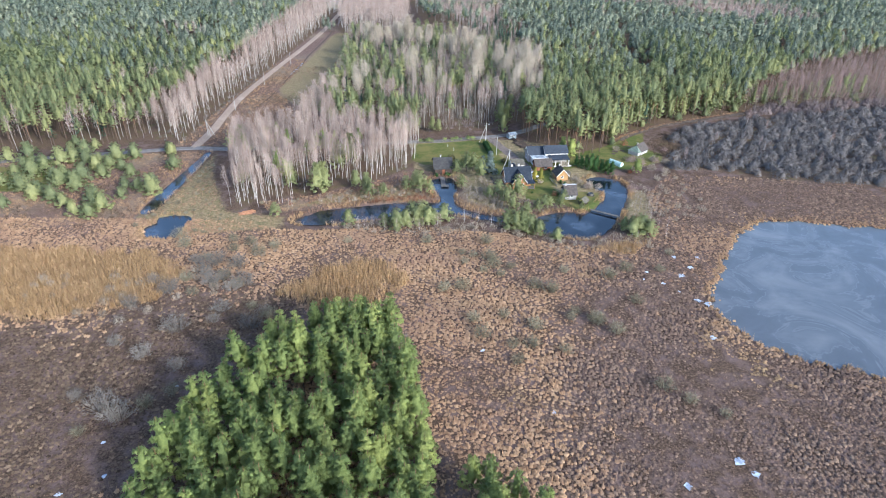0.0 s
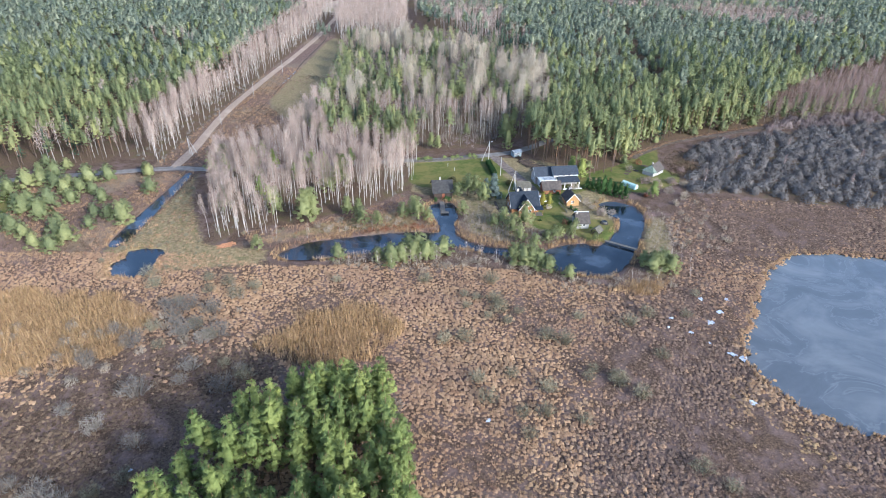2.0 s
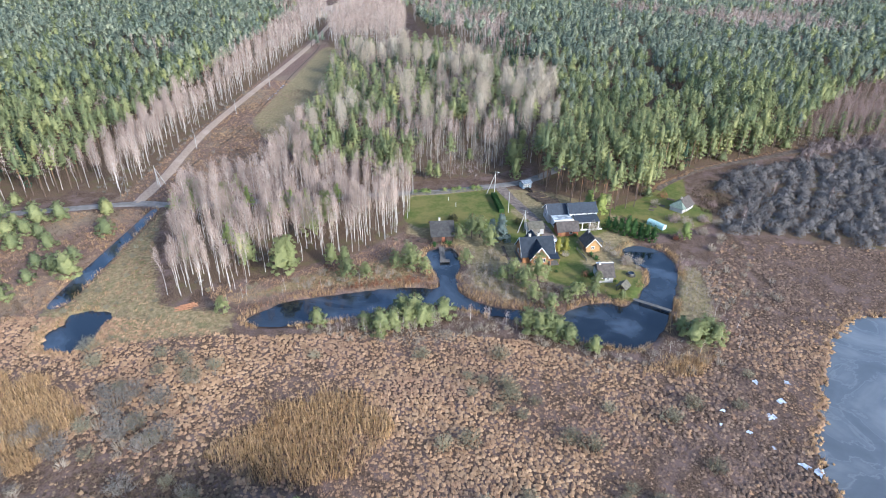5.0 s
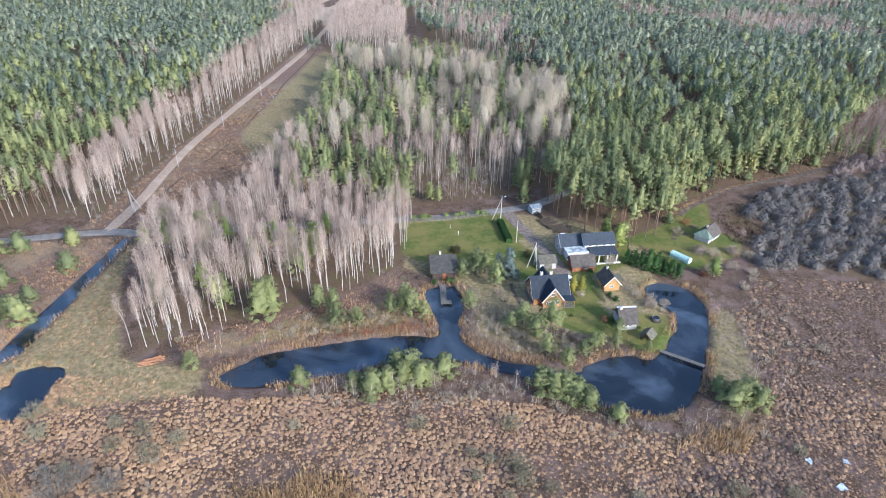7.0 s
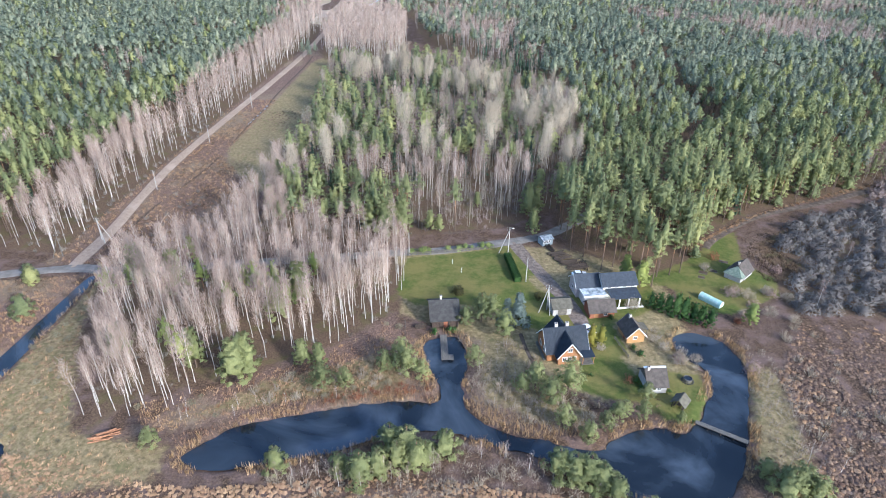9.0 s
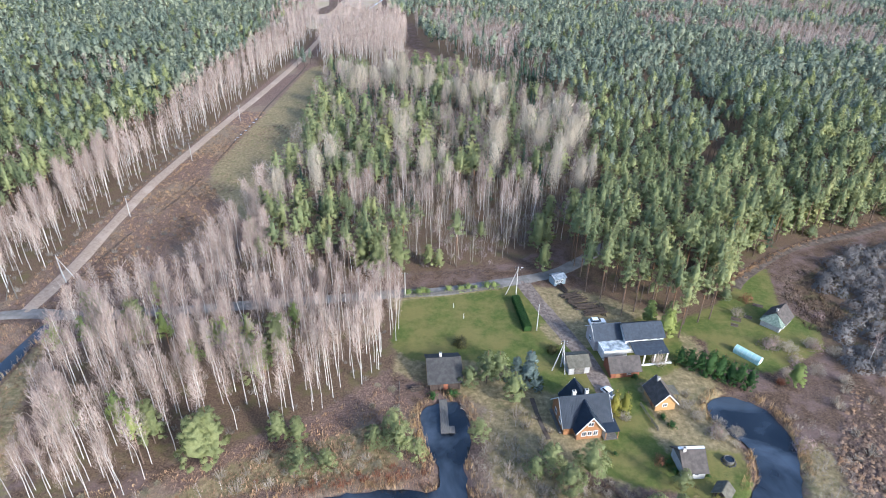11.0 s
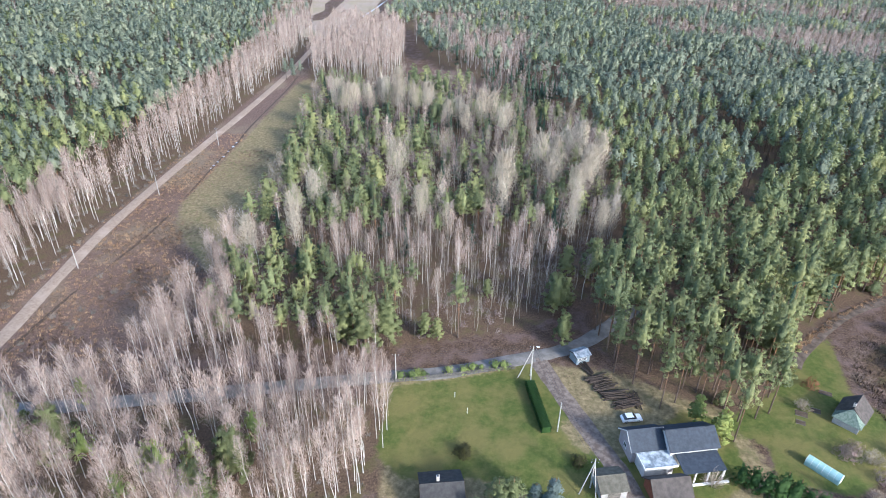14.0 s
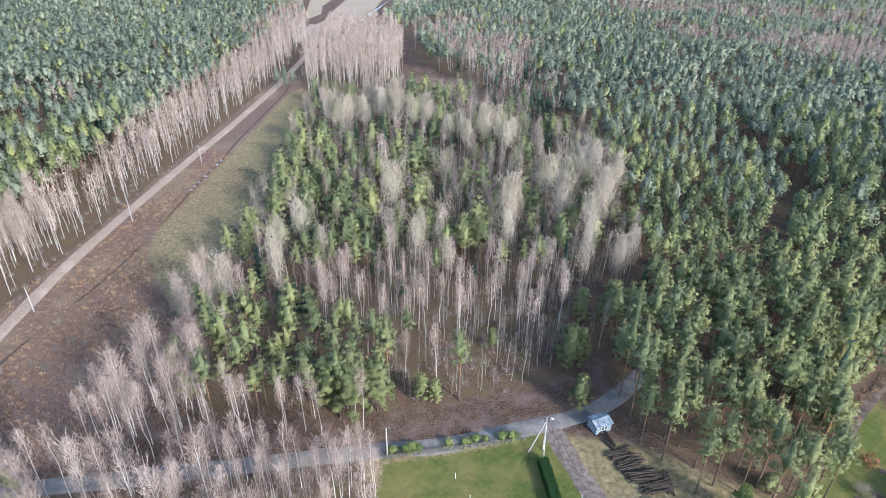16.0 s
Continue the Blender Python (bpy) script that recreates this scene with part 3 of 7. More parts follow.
def tussock(seed, H=0.72, R=0.44, n=9):
    """A tuft of sedge: upright ragged blades on a common foot."""
    g = np.random.default_rng(seed)
    s = Soup()
    a, r = np.arange(n) * 2.39996 + g.uniform(0, 0.8, n), R * np.sqrt((np.arange(n) + 0.5) / n)
    A = np.stack([np.cos(a) * r, np.sin(a) * r, np.zeros(n)], 1)
    B = A * 1.35 + np.stack([g.normal(size=n) * 0.1, g.normal(size=n) * 0.1, H * (1.1 - 0.4 * r / R) * g.uniform(0.7, 1.2, n)], 1)
    s.slivers(A, B, 0.26 * g.uniform(0.7, 1.3, n), A, g)
    return s


def inside(poly, X, Y):
    x, y = np.asarray(X, float), np.asarray(Y, float)
    hit = np.zeros(x.shape, bool)
    p = list(poly)
    for (x0, y0), (x1, y1) in zip(p, p[1:] + p[:1]):
        if y0 != y1:
            hit ^= ((y0 > y) != (y1 > y)) & (x < (x1 - x0) * (y - y0) / (y1 - y0) + x0)
    return hit


def gap(poly, X, Y, closed=True):
    """Distance from points to a line through the given corners."""
    x, y = np.asarray(X, float), np.asarray(Y, float)
    best = np.full(x.shape, 1e9)
    p = list(poly)
    for (x0, y0), (x1, y1) in zip(p, p[1:] + p[:1] if closed else p[1:]):
        dx, dy = x1 - x0, y1 - y0
        t = np.clip(((x - x0) * dx + (y - y0) * dy) / max(dx * dx + dy * dy, 1e-9), 0, 1)
        best = np.minimum(best, np.hypot(x - x0 - t * dx, y - y0 - t * dy))
    return best


def depth_in(poly, X, Y):
    """Signed distance: positive inside."""
    d = gap(poly, X, Y)
    return np.where(inside(poly, X, Y), d, -d)


def smooth(poly, closed=True, steps=5):
    """A curve through plan corners."""
    p = np.array(poly, float)
    n = len(p)
    out = []
    for k in range(n if closed else n - 1):
        a, b, c, d = (p[(k + j) % n] if closed else p[min(max(k + j, 0), n - 1)] for j in (-1, 0, 1, 2))
        for t in np.arange(steps) / steps:
            out.append(0.5 * (2 * b + (c - a) * t + (2 * a - 5 * b + 4 * c - d) * t * t + (3 * b - a - 3 * c + d) * t ** 3))
    if not closed:
        out.append(p[-1])
    return [tuple(q) for q in out]


def ragged(poly, amount, seed, step=1.1):
    """A shoreline with small coves and points."""
    q = np.random.default_rng(seed)
    p = np.array(poly)
    out = []
    for a, b in zip(p, np.roll(p, -1, 0)):
        n = max(1, int(np.linalg.norm(b - a) / step))
        nrm = unit(np.array([(b - a)[1], -(b - a)[0]]))
        for k in range(n):
            c = a + (b - a) * k / n
            w = noise.noise((c[0] * 0.22, c[1] * 0.22, seed)) + 0.7 * noise.noise((c[0] * 0.6, c[1] * 0.6, seed + 5.0))
            out.append(tuple(c + nrm * amount * (w + 0.25 * q.normal())))
    return out


def sow(poly, step, g, keep=1.0):
    """Jittered points in a plan area."""
    p = np.array(poly)
    (x0, y0), (x1, y1) = p.min(0), p.max(0)
    X, Y = np.meshgrid(np.arange(x0, x1, step), np.arange(y0, y1, step))
    X = (X + g.uniform(-0.5, 0.5, X.shape) * step).ravel()
    Y = (Y + g.uniform(-0.5, 0.5, Y.shape) * step).ravel()
    ok = inside(poly, X, Y) & (g.uniform(size=X.shape) < keep)
    return np.stack([X[ok], Y[ok]], 1)


def in_reach(P, margin=12):
    """The stretch of country that the place shows."""
    return (np.abs(P[:, 0]) < 0.65 * P[:, 1] + 40 + margin) & (P[:, 1] < 960)


def spread(name, kinds, P, mats, g, lo=0.8, hi=1.2, z=None, label="", category="", squash=0.1, soft=True, sizes=None):
    """Many plants joined into one object of kind stuff; kinds are soups or pairs of soups (one material each)."""
    if not len(P):
        return None
    Vs, Fs, Ns, Ms, Ts, n = [], [], [], [], [], 0
    which = g.integers(0, len(kinds), len(P))
    ang, sc, tall = g.uniform(0, 6.283, len(P)), g.uniform(lo, hi, len(P)), 1 + g.uniform(-squash, squash, len(P))
    tint = g.uniform(0, 1, len(P))
    if sizes is not None:
        sc = sc * sizes
    z = np.zeros(len(P)) if z is None else z
    for k, kind in enumerate(kinds):
        at = np.where(which == k)[0]
        if not len(at):
            continue
        for m, soup in enumerate(kind if isinstance(kind, tuple) else (kind,)):
            V, F, N, _ = soup.arrays()
            c, s = np.cos(ang[at])[:, None], np.sin(ang[at])[:, None]
            S = sc[at][:, None]
            W = np.stack([(V[:, 0] * c - V[:, 1] * s) * S + P[at, 0:1], (V[:, 0] * s + V[:, 1] * c) * S + P[at, 1:2],
                          V[:, 2] * S * tall[at][:, None] + z[at][:, None]], 2)
            M = np.stack([N[:, 0] * c - N[:, 1] * s, N[:, 0] * s + N[:, 1] * c, np.broadcast_to(N[:, 2], (len(at), len(N)))], 2)
            G = F[None] + (np.arange(len(at)) * len(V))[:, None, None] + n
            Vs.append(W.reshape(-1, 3)), Ns.append(M.reshape(-1, 3)), Fs.append(G.reshape(-1, 3))
            Ms.append(np.full(len(at) * len(F), m)), Ts.append(np.repeat(tint[at], len(V)))
            n += len(at) * len(V)
    ob = new(name, triangles(name, np.concatenate(Vs), np.concatenate(Fs), np.concatenate(Ns) if soft else None, mats, np.concatenate(Ms), np.concatenate(Ts)))
    return tagged(ob, label, category, "", "stuff")


def box(bm, x0, x1, y0, y1, z0, z1, m=None):
    vs = [bm.verts.new(p) for p in ((x0, y0, z0), (x1, y0, z0), (x1, y1, z0), (x0, y1, z0), (x0, y0, z1), (x1, y0, z1), (x1, y1, z1), (x0, y1, z1))]
    for f in ((3, 2, 1, 0), (4, 5, 6, 7), (0, 1, 5, 4), (1, 2, 6, 5), (2, 3, 7, 6), (3, 0, 4, 7)):
        bm.faces.new([vs[i] for i in f])
    if m is not None:
        bmesh.ops.transform(bm, matrix=m, verts=vs)
    return vs


def prism(bm, ring, dz):
    """An upright or lying solid from a ring of points, pushed by the vector dz."""
    lo = [bm.verts.new(p) for p in ring]
    hi = [bm.verts.new(Vector(p) + Vector(dz)) for p in ring]
    n = len(ring)
    bm.faces.new(lo[::-1]), bm.faces.new(hi)
    for i in range(n):
        bm.faces.new((lo[i], lo[(i + 1) % n], hi[(i + 1) % n], hi[i]))
    bmesh.ops.recalc_face_normals(bm, faces=bm.faces[:])


def rod(bm, a, b, r0, r1=None, sides=8):
    a, b = Vector(a), Vector(b)
    d = b - a
    got = bmesh.ops.create_cone(bm, cap_ends=True, segments=sides, radius1=r0, radius2=r0 if r1 is None else r1, depth=d.length)
    bmesh.ops.transform(bm, matrix=Matrix.Translation((a + b) / 2) @ d.to_track_quat('Z', 'Y').to_matrix().to_4x4(), verts=got["verts"])


def part(name, bm, material, parent=None, label="", bevel=0.0):
    """Links a bmesh (or a soup) as one mesh object under a thing."""
    if isinstance(bm, Soup):
        V, F, N, _ = bm.arrays()
        me = triangles(name, V, F, N)
    else:
        if bevel:
            bmesh.ops.bevel(bm, geom=bm.edges[:], offset=bevel, segments=1, affect='EDGES')
        me = bpy.data.meshes.new(name)
        bm.to_mesh(me)
        bm.free()
    me.materials.append(material)
    ob = new(name, me)
    ob.parent = parent
    return tagged(ob, label)


def thing(name, m, label, category, group="", kind=""):
    ob = new(name)
    ob.matrix_world = m
    ob.empty_display_size = 0.3
    return tagged(ob, label, category, group, kind)

# ---- the plan ----
STREAM = smooth([(-50.5, 179), (-46.2, 184), (-41.2, 187.4), (-30, 190.7), (-10.8, 194.9), (-1.9, 195.1), (-1.2, 199.5), (-2.8, 203.3),
                 (-5.7, 212.6), (-3.2, 216.8), (3.6, 216.6), (4.7, 205.1), (3.5, 199.7), (5.4, 192), (12.3, 186.7), (20.8, 184.9), (25.5, 183.3),
                 (31, 182.8), (33.5, 185.5), (40, 187.8), (44.5, 188.9), (48.5, 187.4), (52.4, 189.8), (56, 195.2), (59.6, 201), (60.2, 207),
                 (57.6, 211.3), (55.5, 217), (58.5, 220.6), (63.5, 220.4), (68, 217.6), (70, 210), (68.5, 203), (64.1, 192.7), (61, 185.5),
                 (56.3, 177.3), (51.5, 171.8), (46.5, 169.6), (39, 170.8), (28.7, 174.7), (19, 180.4), (9, 183.8), (-2.3, 187.1),
                 (-14.3, 184.1), (-23.5, 180.4), (-41.4, 176.3), (-47.8, 176.6)], True, 4)
STREAM = ragged(STREAM, 0.5, 1, 1.3)
LAKE_EDGE = smooth([(75, 140), (73.5, 130), (75.2, 123), (78.5, 117.6), (84.3, 112.4), (93, 108.6), (102, 105.5), (125, 97), (165, 100), (195, 125),
                    (195, 160), (165, 179), (144, 181), (134.9, 182.7), (120.4, 184.7), (107.8, 183), (98.4, 174.5), (91.1, 164.8), (84.6, 154.9),
                    (78.4, 144.7)], True, 5)
LAKE_EDGE = ragged(LAKE_EDGE, 1.5, 2)
POND = smooth([(-96.3, 166.6), (-97.3, 172), (-95.9, 176.1), (-96, 179.6), (-91.7, 181.5), (-86.1, 180.6), (-85.1, 175), (-84.7, 166.6), (-90, 164.8)])
POND = ragged(POND, 0.9, 3)
DITCH = smooth([(-104.4, 183), (-100.0, 184.6), (-99.5, 200), (-99.4, 212), (-99.3, 226), (-100.0, 240.5), (-102.2, 240.6), (-103.2, 226), (-104.2, 208), (-105.0, 194)])
WATERS = (STREAM, LAKE_EDGE, POND, DITCH)

ROAD = smooth([(-109, 245), (-109, 270), (-111, 295), (-112.5, 332), (-110, 400), (-107.3, 450), (-104.8, 530), (-106, 600), (-107, 650), (-113, 720), (-120, 800), (-124, 960)], False)
LANE = smooth([(-420, 172), (-200, 222), (-159.7, 232.6), (-136.5, 238.8), (-109.5, 245.2), (-92.9, 245), (-60, 250), (-17, 257.6), (-1.5, 259.8), (12.1, 263.8), (25.4, 268.1), (35, 273.5), (50, 288)], False)
DRIVE = smooth([(20.5, 266.5), (23.6, 257), (27.1, 247.6), (30, 240), (32.6, 233), (34.2, 226), (35.2, 219.5)], False)
TRACK = smooth([(81, 264.5), (87, 271.5), (108, 288), (138, 300.5), (170, 315), (240, 334)], False)
GARDEN_PATH = smooth([(18.5, 219), (19.3, 213), (20.6, 207.5)], False)

LAWNS = ([(-12.6, 255), (4, 258.5), (14, 261.5), (21, 257), (23.5, 243), (27, 236), (30, 224), (34, 216), (20, 222), (14, 229), (4, 231), (-8, 230), (-14, 236)],
         [(33, 213.5), (41, 211.5), (43.5, 205), (50, 206), (58.3, 205), (57, 197), (52, 189.8), (46, 191), (42, 196), (36, 196.5), (30, 199.5), (31, 206)],
         [(56, 246), (64, 240), (62, 232), (75, 229), (92, 238), (95, 247), (89, 255), (95, 276), (86, 270), (72, 256)],
         [(-230, 186), (-150, 199), (-147, 220), (-230, 222)], [(18, 223), (34, 216), (33, 207), (44, 212), (42, 224), (48, 226), (57, 232), (58, 247), (50, 250), (34, 236), (27, 238), (20, 232)], [(14, 262), (22, 245), (27, 247), (20, 266)])
DRAIN = smooth([(-104.6, 262), (-102.6, 287.5), (-99.7, 304), (-96.6, 334), (-97, 384), (-96.4, 410), (-97.3, 432), (-96.4, 506), (-99, 545)], False)
STRAWS = ([(-98, 163), (-70, 170), (-54, 173), (-54, 181), (-75, 184), (-90, 214), (-98, 240), (-99, 190), (-104, 182)],
          [(62, 168), (70, 176), (76, 205), (71, 212), (66, 195), (60, 178)], [(26, 262), (24, 250), (30, 240), (34, 246), (37, 260)],
          [(50, 222), (55, 212), (47, 212), (49, 226)], [(-96, 338), (-84, 318), (-70, 300), (-64, 306), (-64, 400), (-74, 470), (-82, 515), (-94, 515), (-95, 400)], [(-16, 257), (16, 264), (36, 262), (60, 250), (62, 232), (58, 205), (44, 198), (34, 196), (20, 204), (6, 218), (-12, 226)],
          [(7, 214), (9, 196), (20, 190), (30, 189), (32, 192), (24, 199), (19, 214)], [(-52, 189), (-30, 195), (-10, 199), (-8, 212), (-20, 208), (-40, 200)])
HEATHS = ([(-118, 247), (-80, 250), (-62, 262), (-62, 310), (-75, 400), (-80, 535), (-112, 545)], [(-235, 150), (-104, 176), (-104, 242), (-150, 233), (-235, 212)],
          [(-66, 183), (-40, 189), (-2, 197), (-7, 215), (-14, 226), (-48, 199)], [(-36, 522), (8, 540), (0, 570), (-25, 565)], [(4, 218), (6, 192), (20, 187), (31, 186), (34, 190), (24, 197), (20, 216)], [(91, 246), (93, 262), (100, 274), (110, 276), (105, 262), (106, 250), (98, 244)])
GROVE = [(-72, 184), (-66, 195), (-47, 201), (-27, 213), (-13, 228), (-11.2, 251), (-40, 251), (-90, 243), (-82, 214)]
MARGIN = [(-136, 256), (-117, 254), (-116.5, 340), (-114.5, 400), (-110, 530), (-111, 640), (-128, 720), (-140, 640), (-136, 400)]
WEST_PINES = [(-900, 215), (-205, 232), (-138, 250), (-136, 400), (-140, 640), (-128, 715), (-150, 800), (-165, 890), (-185, 980), (-1100, 980)]
MIDWOOD = [(-64, 264), (-14, 268), (20, 277), (37, 291), (52, 320), (56, 350), (60, 430), (34, 480), (0, 505), (-40, 505), (-74, 497), (-73, 440), (-67, 400), (-63, 345), (-62, 300)]
PINK_WOOD = [(150, 304), (172, 309), (240, 322), (420, 318), (420, 470), (300, 430), (230, 392), (188, 350)]
EAST_PINES = [(36, 270), (44, 259.5), (52, 253), (60, 250), (70, 252), (78, 262), (84, 273), (106, 290), (136, 303), (168, 317), (240, 338), (420, 330), (900, 330), (900, 980), (70, 980), (45, 915), (-20, 882), (-60, 830),
              (-62, 712), (-34, 680), (-30, 640), (-18, 575), (8, 545), (30, 490), (62, 430), (57, 350), (52, 320), (38, 291)]
FAR_BIRCHES = [(-86, 512), (-36, 518), (-33, 560), (-40, 640), (-52, 694), (-102, 690), (-101, 640), (-97, 560)]
FIELD = smooth([(-124, 660), (-60, 668), (-58, 760), (-58, 828), (-20, 880), (42, 912), (72, 940), (150, 1040), (-330, 1040), (-182, 975), (-164, 890), (-148, 800), (-130, 730)])
CLUMP = [(-32, 113), (-26, 119), (-13, 115), (-8, 108), (-5, 94), (-2, 80), (-0.5, 68), (-1, 36), (-46, 36), (-50, 62), (-51, 78), (-48, 90), (-42, 103)]
SIDE_CLUMP = [(4.5, 70), (8, 73.5), (12, 69), (16, 62), (21, 63), (24, 52), (22, 38), (5, 38)]
THICKET = [(94, 247), (92, 231), (112, 229), (130, 222), (190, 214), (330, 230), (330, 318), (240, 322), (172, 306), (140, 294), (112, 278), (98, 268), (97, 254)]
WOODS = (GROVE, MARGIN, WEST_PINES, MIDWOOD, EAST_PINES, FAR_BIRCHES, CLUMP, SIDE_CLUMP, THICKET, PINK_WOOD)


def ground():
    """One sheet to the horizon, finer where the camera passes, with the water's beds sunk into it."""
    out = np.array([230, 265, 310, 370, 450, 560, 700, 900, 1200, 1700, 2500, 3800])
    xs = np.concatenate([-out[::-1], np.arange(-200, 200.1, 2.1), out])
    ys = np.concatenate([np.array([-2500, -1200, -600, -300, -120, -30, 10]), np.arange(34, 322, 1.45), [330, 345, 365, 390, 420, 450, 480, 510, 540, 570, 600, 640, 680, 720, 760, 800, 850, 900, 980, 1100, 1300, 1700, 2400, 4000]])
    X, Y = np.meshgrid(xs, ys)
    z = 0.16 * np.sin(X * 0.11 + 1.3 * np.sin(Y * 0.07)) * np.sin(Y * 0.13 + 0.8)
    road = np.minimum.reduce([gap(r, X, Y, False) for r in (ROAD, LANE, DRIVE, TRACK)])
    z *= np.clip((road - 2) / 5, 0, 1)
    for w in WATERS:
        d = depth_in(w, X, Y)
        s = np.clip((d + 1.3) / 2.6, 0, 1)
        z = z * (1 - s) - 1.3 * s * s * (3 - 2 * s)
    V = np.stack([X, Y, z], 2).reshape(-1, 3)
    nx, ny = len(xs), len(ys)
    a = (np.arange(ny - 1)[:, None] * nx + np.arange(nx - 1)).ravel()
    F = np.concatenate([np.stack([a, a + 1, a + nx + 1], 1), np.stack([a, a + nx + 1, a + nx], 1)])
    me = triangles("ground", V, F, None, (GROUND,))
    me.polygons.foreach_set("use_smooth", np.ones(len(F), dtype=bool))
    zone = np.zeros((len(V), 4), np.float32)
    px, py = V[:, 0], V[:, 1]
    for ch, polys in ((0, LAWNS), (1, WOODS), (2, STRAWS), (3, HEATHS)):
        for p in polys:
            zone[:, ch] = np.maximum(zone[:, ch], np.clip(0.5 + depth_in(p, px, py) / (4.0 if ch == 0 else 9.0), 0, 1))
    zone[:, 1] = np.maximum(zone[:, 1], np.clip((np.hypot(px, py - 400) - 800) / 100, 0, 1))
    me.attributes.new("zone", 'FLOAT_COLOR', 'POINT').data.foreach_set("color", zone.ravel())
    return tagged(new("ground", me), "brown bog, heath, lawns and needle-strewn forest floor", "ground", "", "structure")


ground()


def water(name, outline, material, label, level=-0.38):
    p = np.array(outline)
    c = p.mean(0)
    bm = bmesh.new()
    lo = []
    for q, r in zip(p, np.roll(p, 1, 0)):
        n = unit(np.array([(q - r)[1], -(q - r)[0]]))
        lo.append(bm.verts.new((*q, level)))
    f = bm.faces.new(lo)
    bm.normal_update()
    if f.normal.z < 0:
        f.normal_flip()
    bmesh.ops.triangulate(bm, faces=[f])
    me = bpy.data.meshes.new(name)
    bm.to_mesh(me)
    bm.free()
    me.materials.append(material)
    return tagged(new(name, me), label, "water", "", "structure")


bm = bmesh.new()
f = bm.faces.new([bm.verts.new((x, y, 0.05)) for x, y in FIELD])
bm.normal_update()
if f.normal.z < 0:
    f.normal_flip()
bmesh.ops.triangulate(bm, faces=[f])
tagged(part("field", bm, FIELD_GRASS), "wide open field of pale dead grass beyond the woods", "field", "", "structure")

water("water_stream", STREAM, WATER, "dark blue pond arm with a thin film of ice")
water("water_lake", LAKE_EDGE, LAKE, "round bog lake under thin grey-blue ice")
water("water_pond", POND, WATER, "small blue pond in dry grass")
water("water_ditch", DITCH, WATER, "straight drainage ditch full of dark water", -0.5)


def ribbon(name, line, width, material, label, lift=0.10):
    """A road laid along a line, crowned in the middle, its shoulders sunk into the ground."""
    g = np.random.default_rng(len(line))
    p = np.array(line)
    d = unit(np.gradient(p, axis=0))
    s = np.stack([-d[:, 1], d[:, 0]], 1)
    V, F = [], []
    cols = ((-0.62, -0.12), (-0.5, lift * 0.7), (-0.22, lift * 0.75), (0, lift * 1.25), (0.22, lift * 0.75), (0.5, lift * 0.7), (0.62, -0.12))
    for k in range(len(p)):
        w = width * (1 + g.uniform(-0.07, 0.07))
        for u, z in cols:
            V.append((*(p[k] + s[k] * u * w), z))
    n = len(cols)
    for k in range(len(p) - 1):
        for j in range(n - 1):
            q = k * n + j
            F += [(q, q + n, q + 1), (q + 1, q + n, q + n + 1)]
    V, F = np.array(V), np.array(F)
    a, b, c = V[F[0]]
    if np.cross(b - a, c - a)[2] < 0:
        F = F[:, [0, 2, 1]]
    me = triangles(name, V, F, None, (material,))
    return tagged(new(name, me), label, "road", "", "structure")


ribbon("road_gravel", ROAD, 3.7, GRAVEL, "straight pale gravel forest road")
ribbon("road_lane", LANE, 3.7, GREY_ROAD, "grey village lane past the lawn", 0.115)
ribbon("driveway", DRIVE, 3.9, DRIVE_GRAVEL, "brown rutted gravel drive to the houses", 0.09)
ribbon("track", TRACK, 2.6, MUD, "dark muddy track along the pine edge", 0.09)
ribbon("drain", DRAIN, 0.8, SOIL, "narrow dark boggy drain beside the road", 0.07)
ribbon("field_ditch", smooth([(-93, 706), (-91, 740), (-89, 771), (-83, 830), (-78, 892), (-70, 960)], False), 1.6, SNOW, "icy white ditch across the far field", 0.16)
ribbon("garden_path", GARDEN_PATH, 0.9, MUD, "narrow worn garden path", 0.08)

# ---- the houses ----
def window(parent, m, w, h, material=TRIM):
    """Frame with a cross bar and a dark pane; m brings (x along the wall, z up, -y outward) to the house."""
    bm = bmesh.new()
    t = 0.09
    for b in ((-w / 2 - t, w / 2 + t, -h / 2 - t, -h / 2), (-w / 2 - t, w / 2 + t, h / 2, h / 2 + t), (-w / 2 - t, -w / 2, -h / 2, h / 2), (w / 2, w / 2 + t, -h / 2, h / 2), (-0.03, 0.03, -h / 2, h / 2)):
        box(bm, b[0], b[1], -0.07, 0.02, b[2], b[3], m)
    fr = part("window", bm, material, parent, "white-framed window")
    bm = bmesh.new()
    box(bm, -w / 2, w / 2, -0.03, 0.01, -h / 2, h / 2, m)
    part("pane", bm, GLASS, fr, "dark glass pane")


def wall_pose(side, along, z, L, W):
    if side == 'S':
        return pose(along, -W / 2, z)
    if side == 'N':
        return pose(along, W / 2, z, 0, 0, 180)
    if side == 'E':
        return pose(L / 2, along, z, 0, 0, 90)
    return pose(-L / 2, along, z, 0, 0, -90)


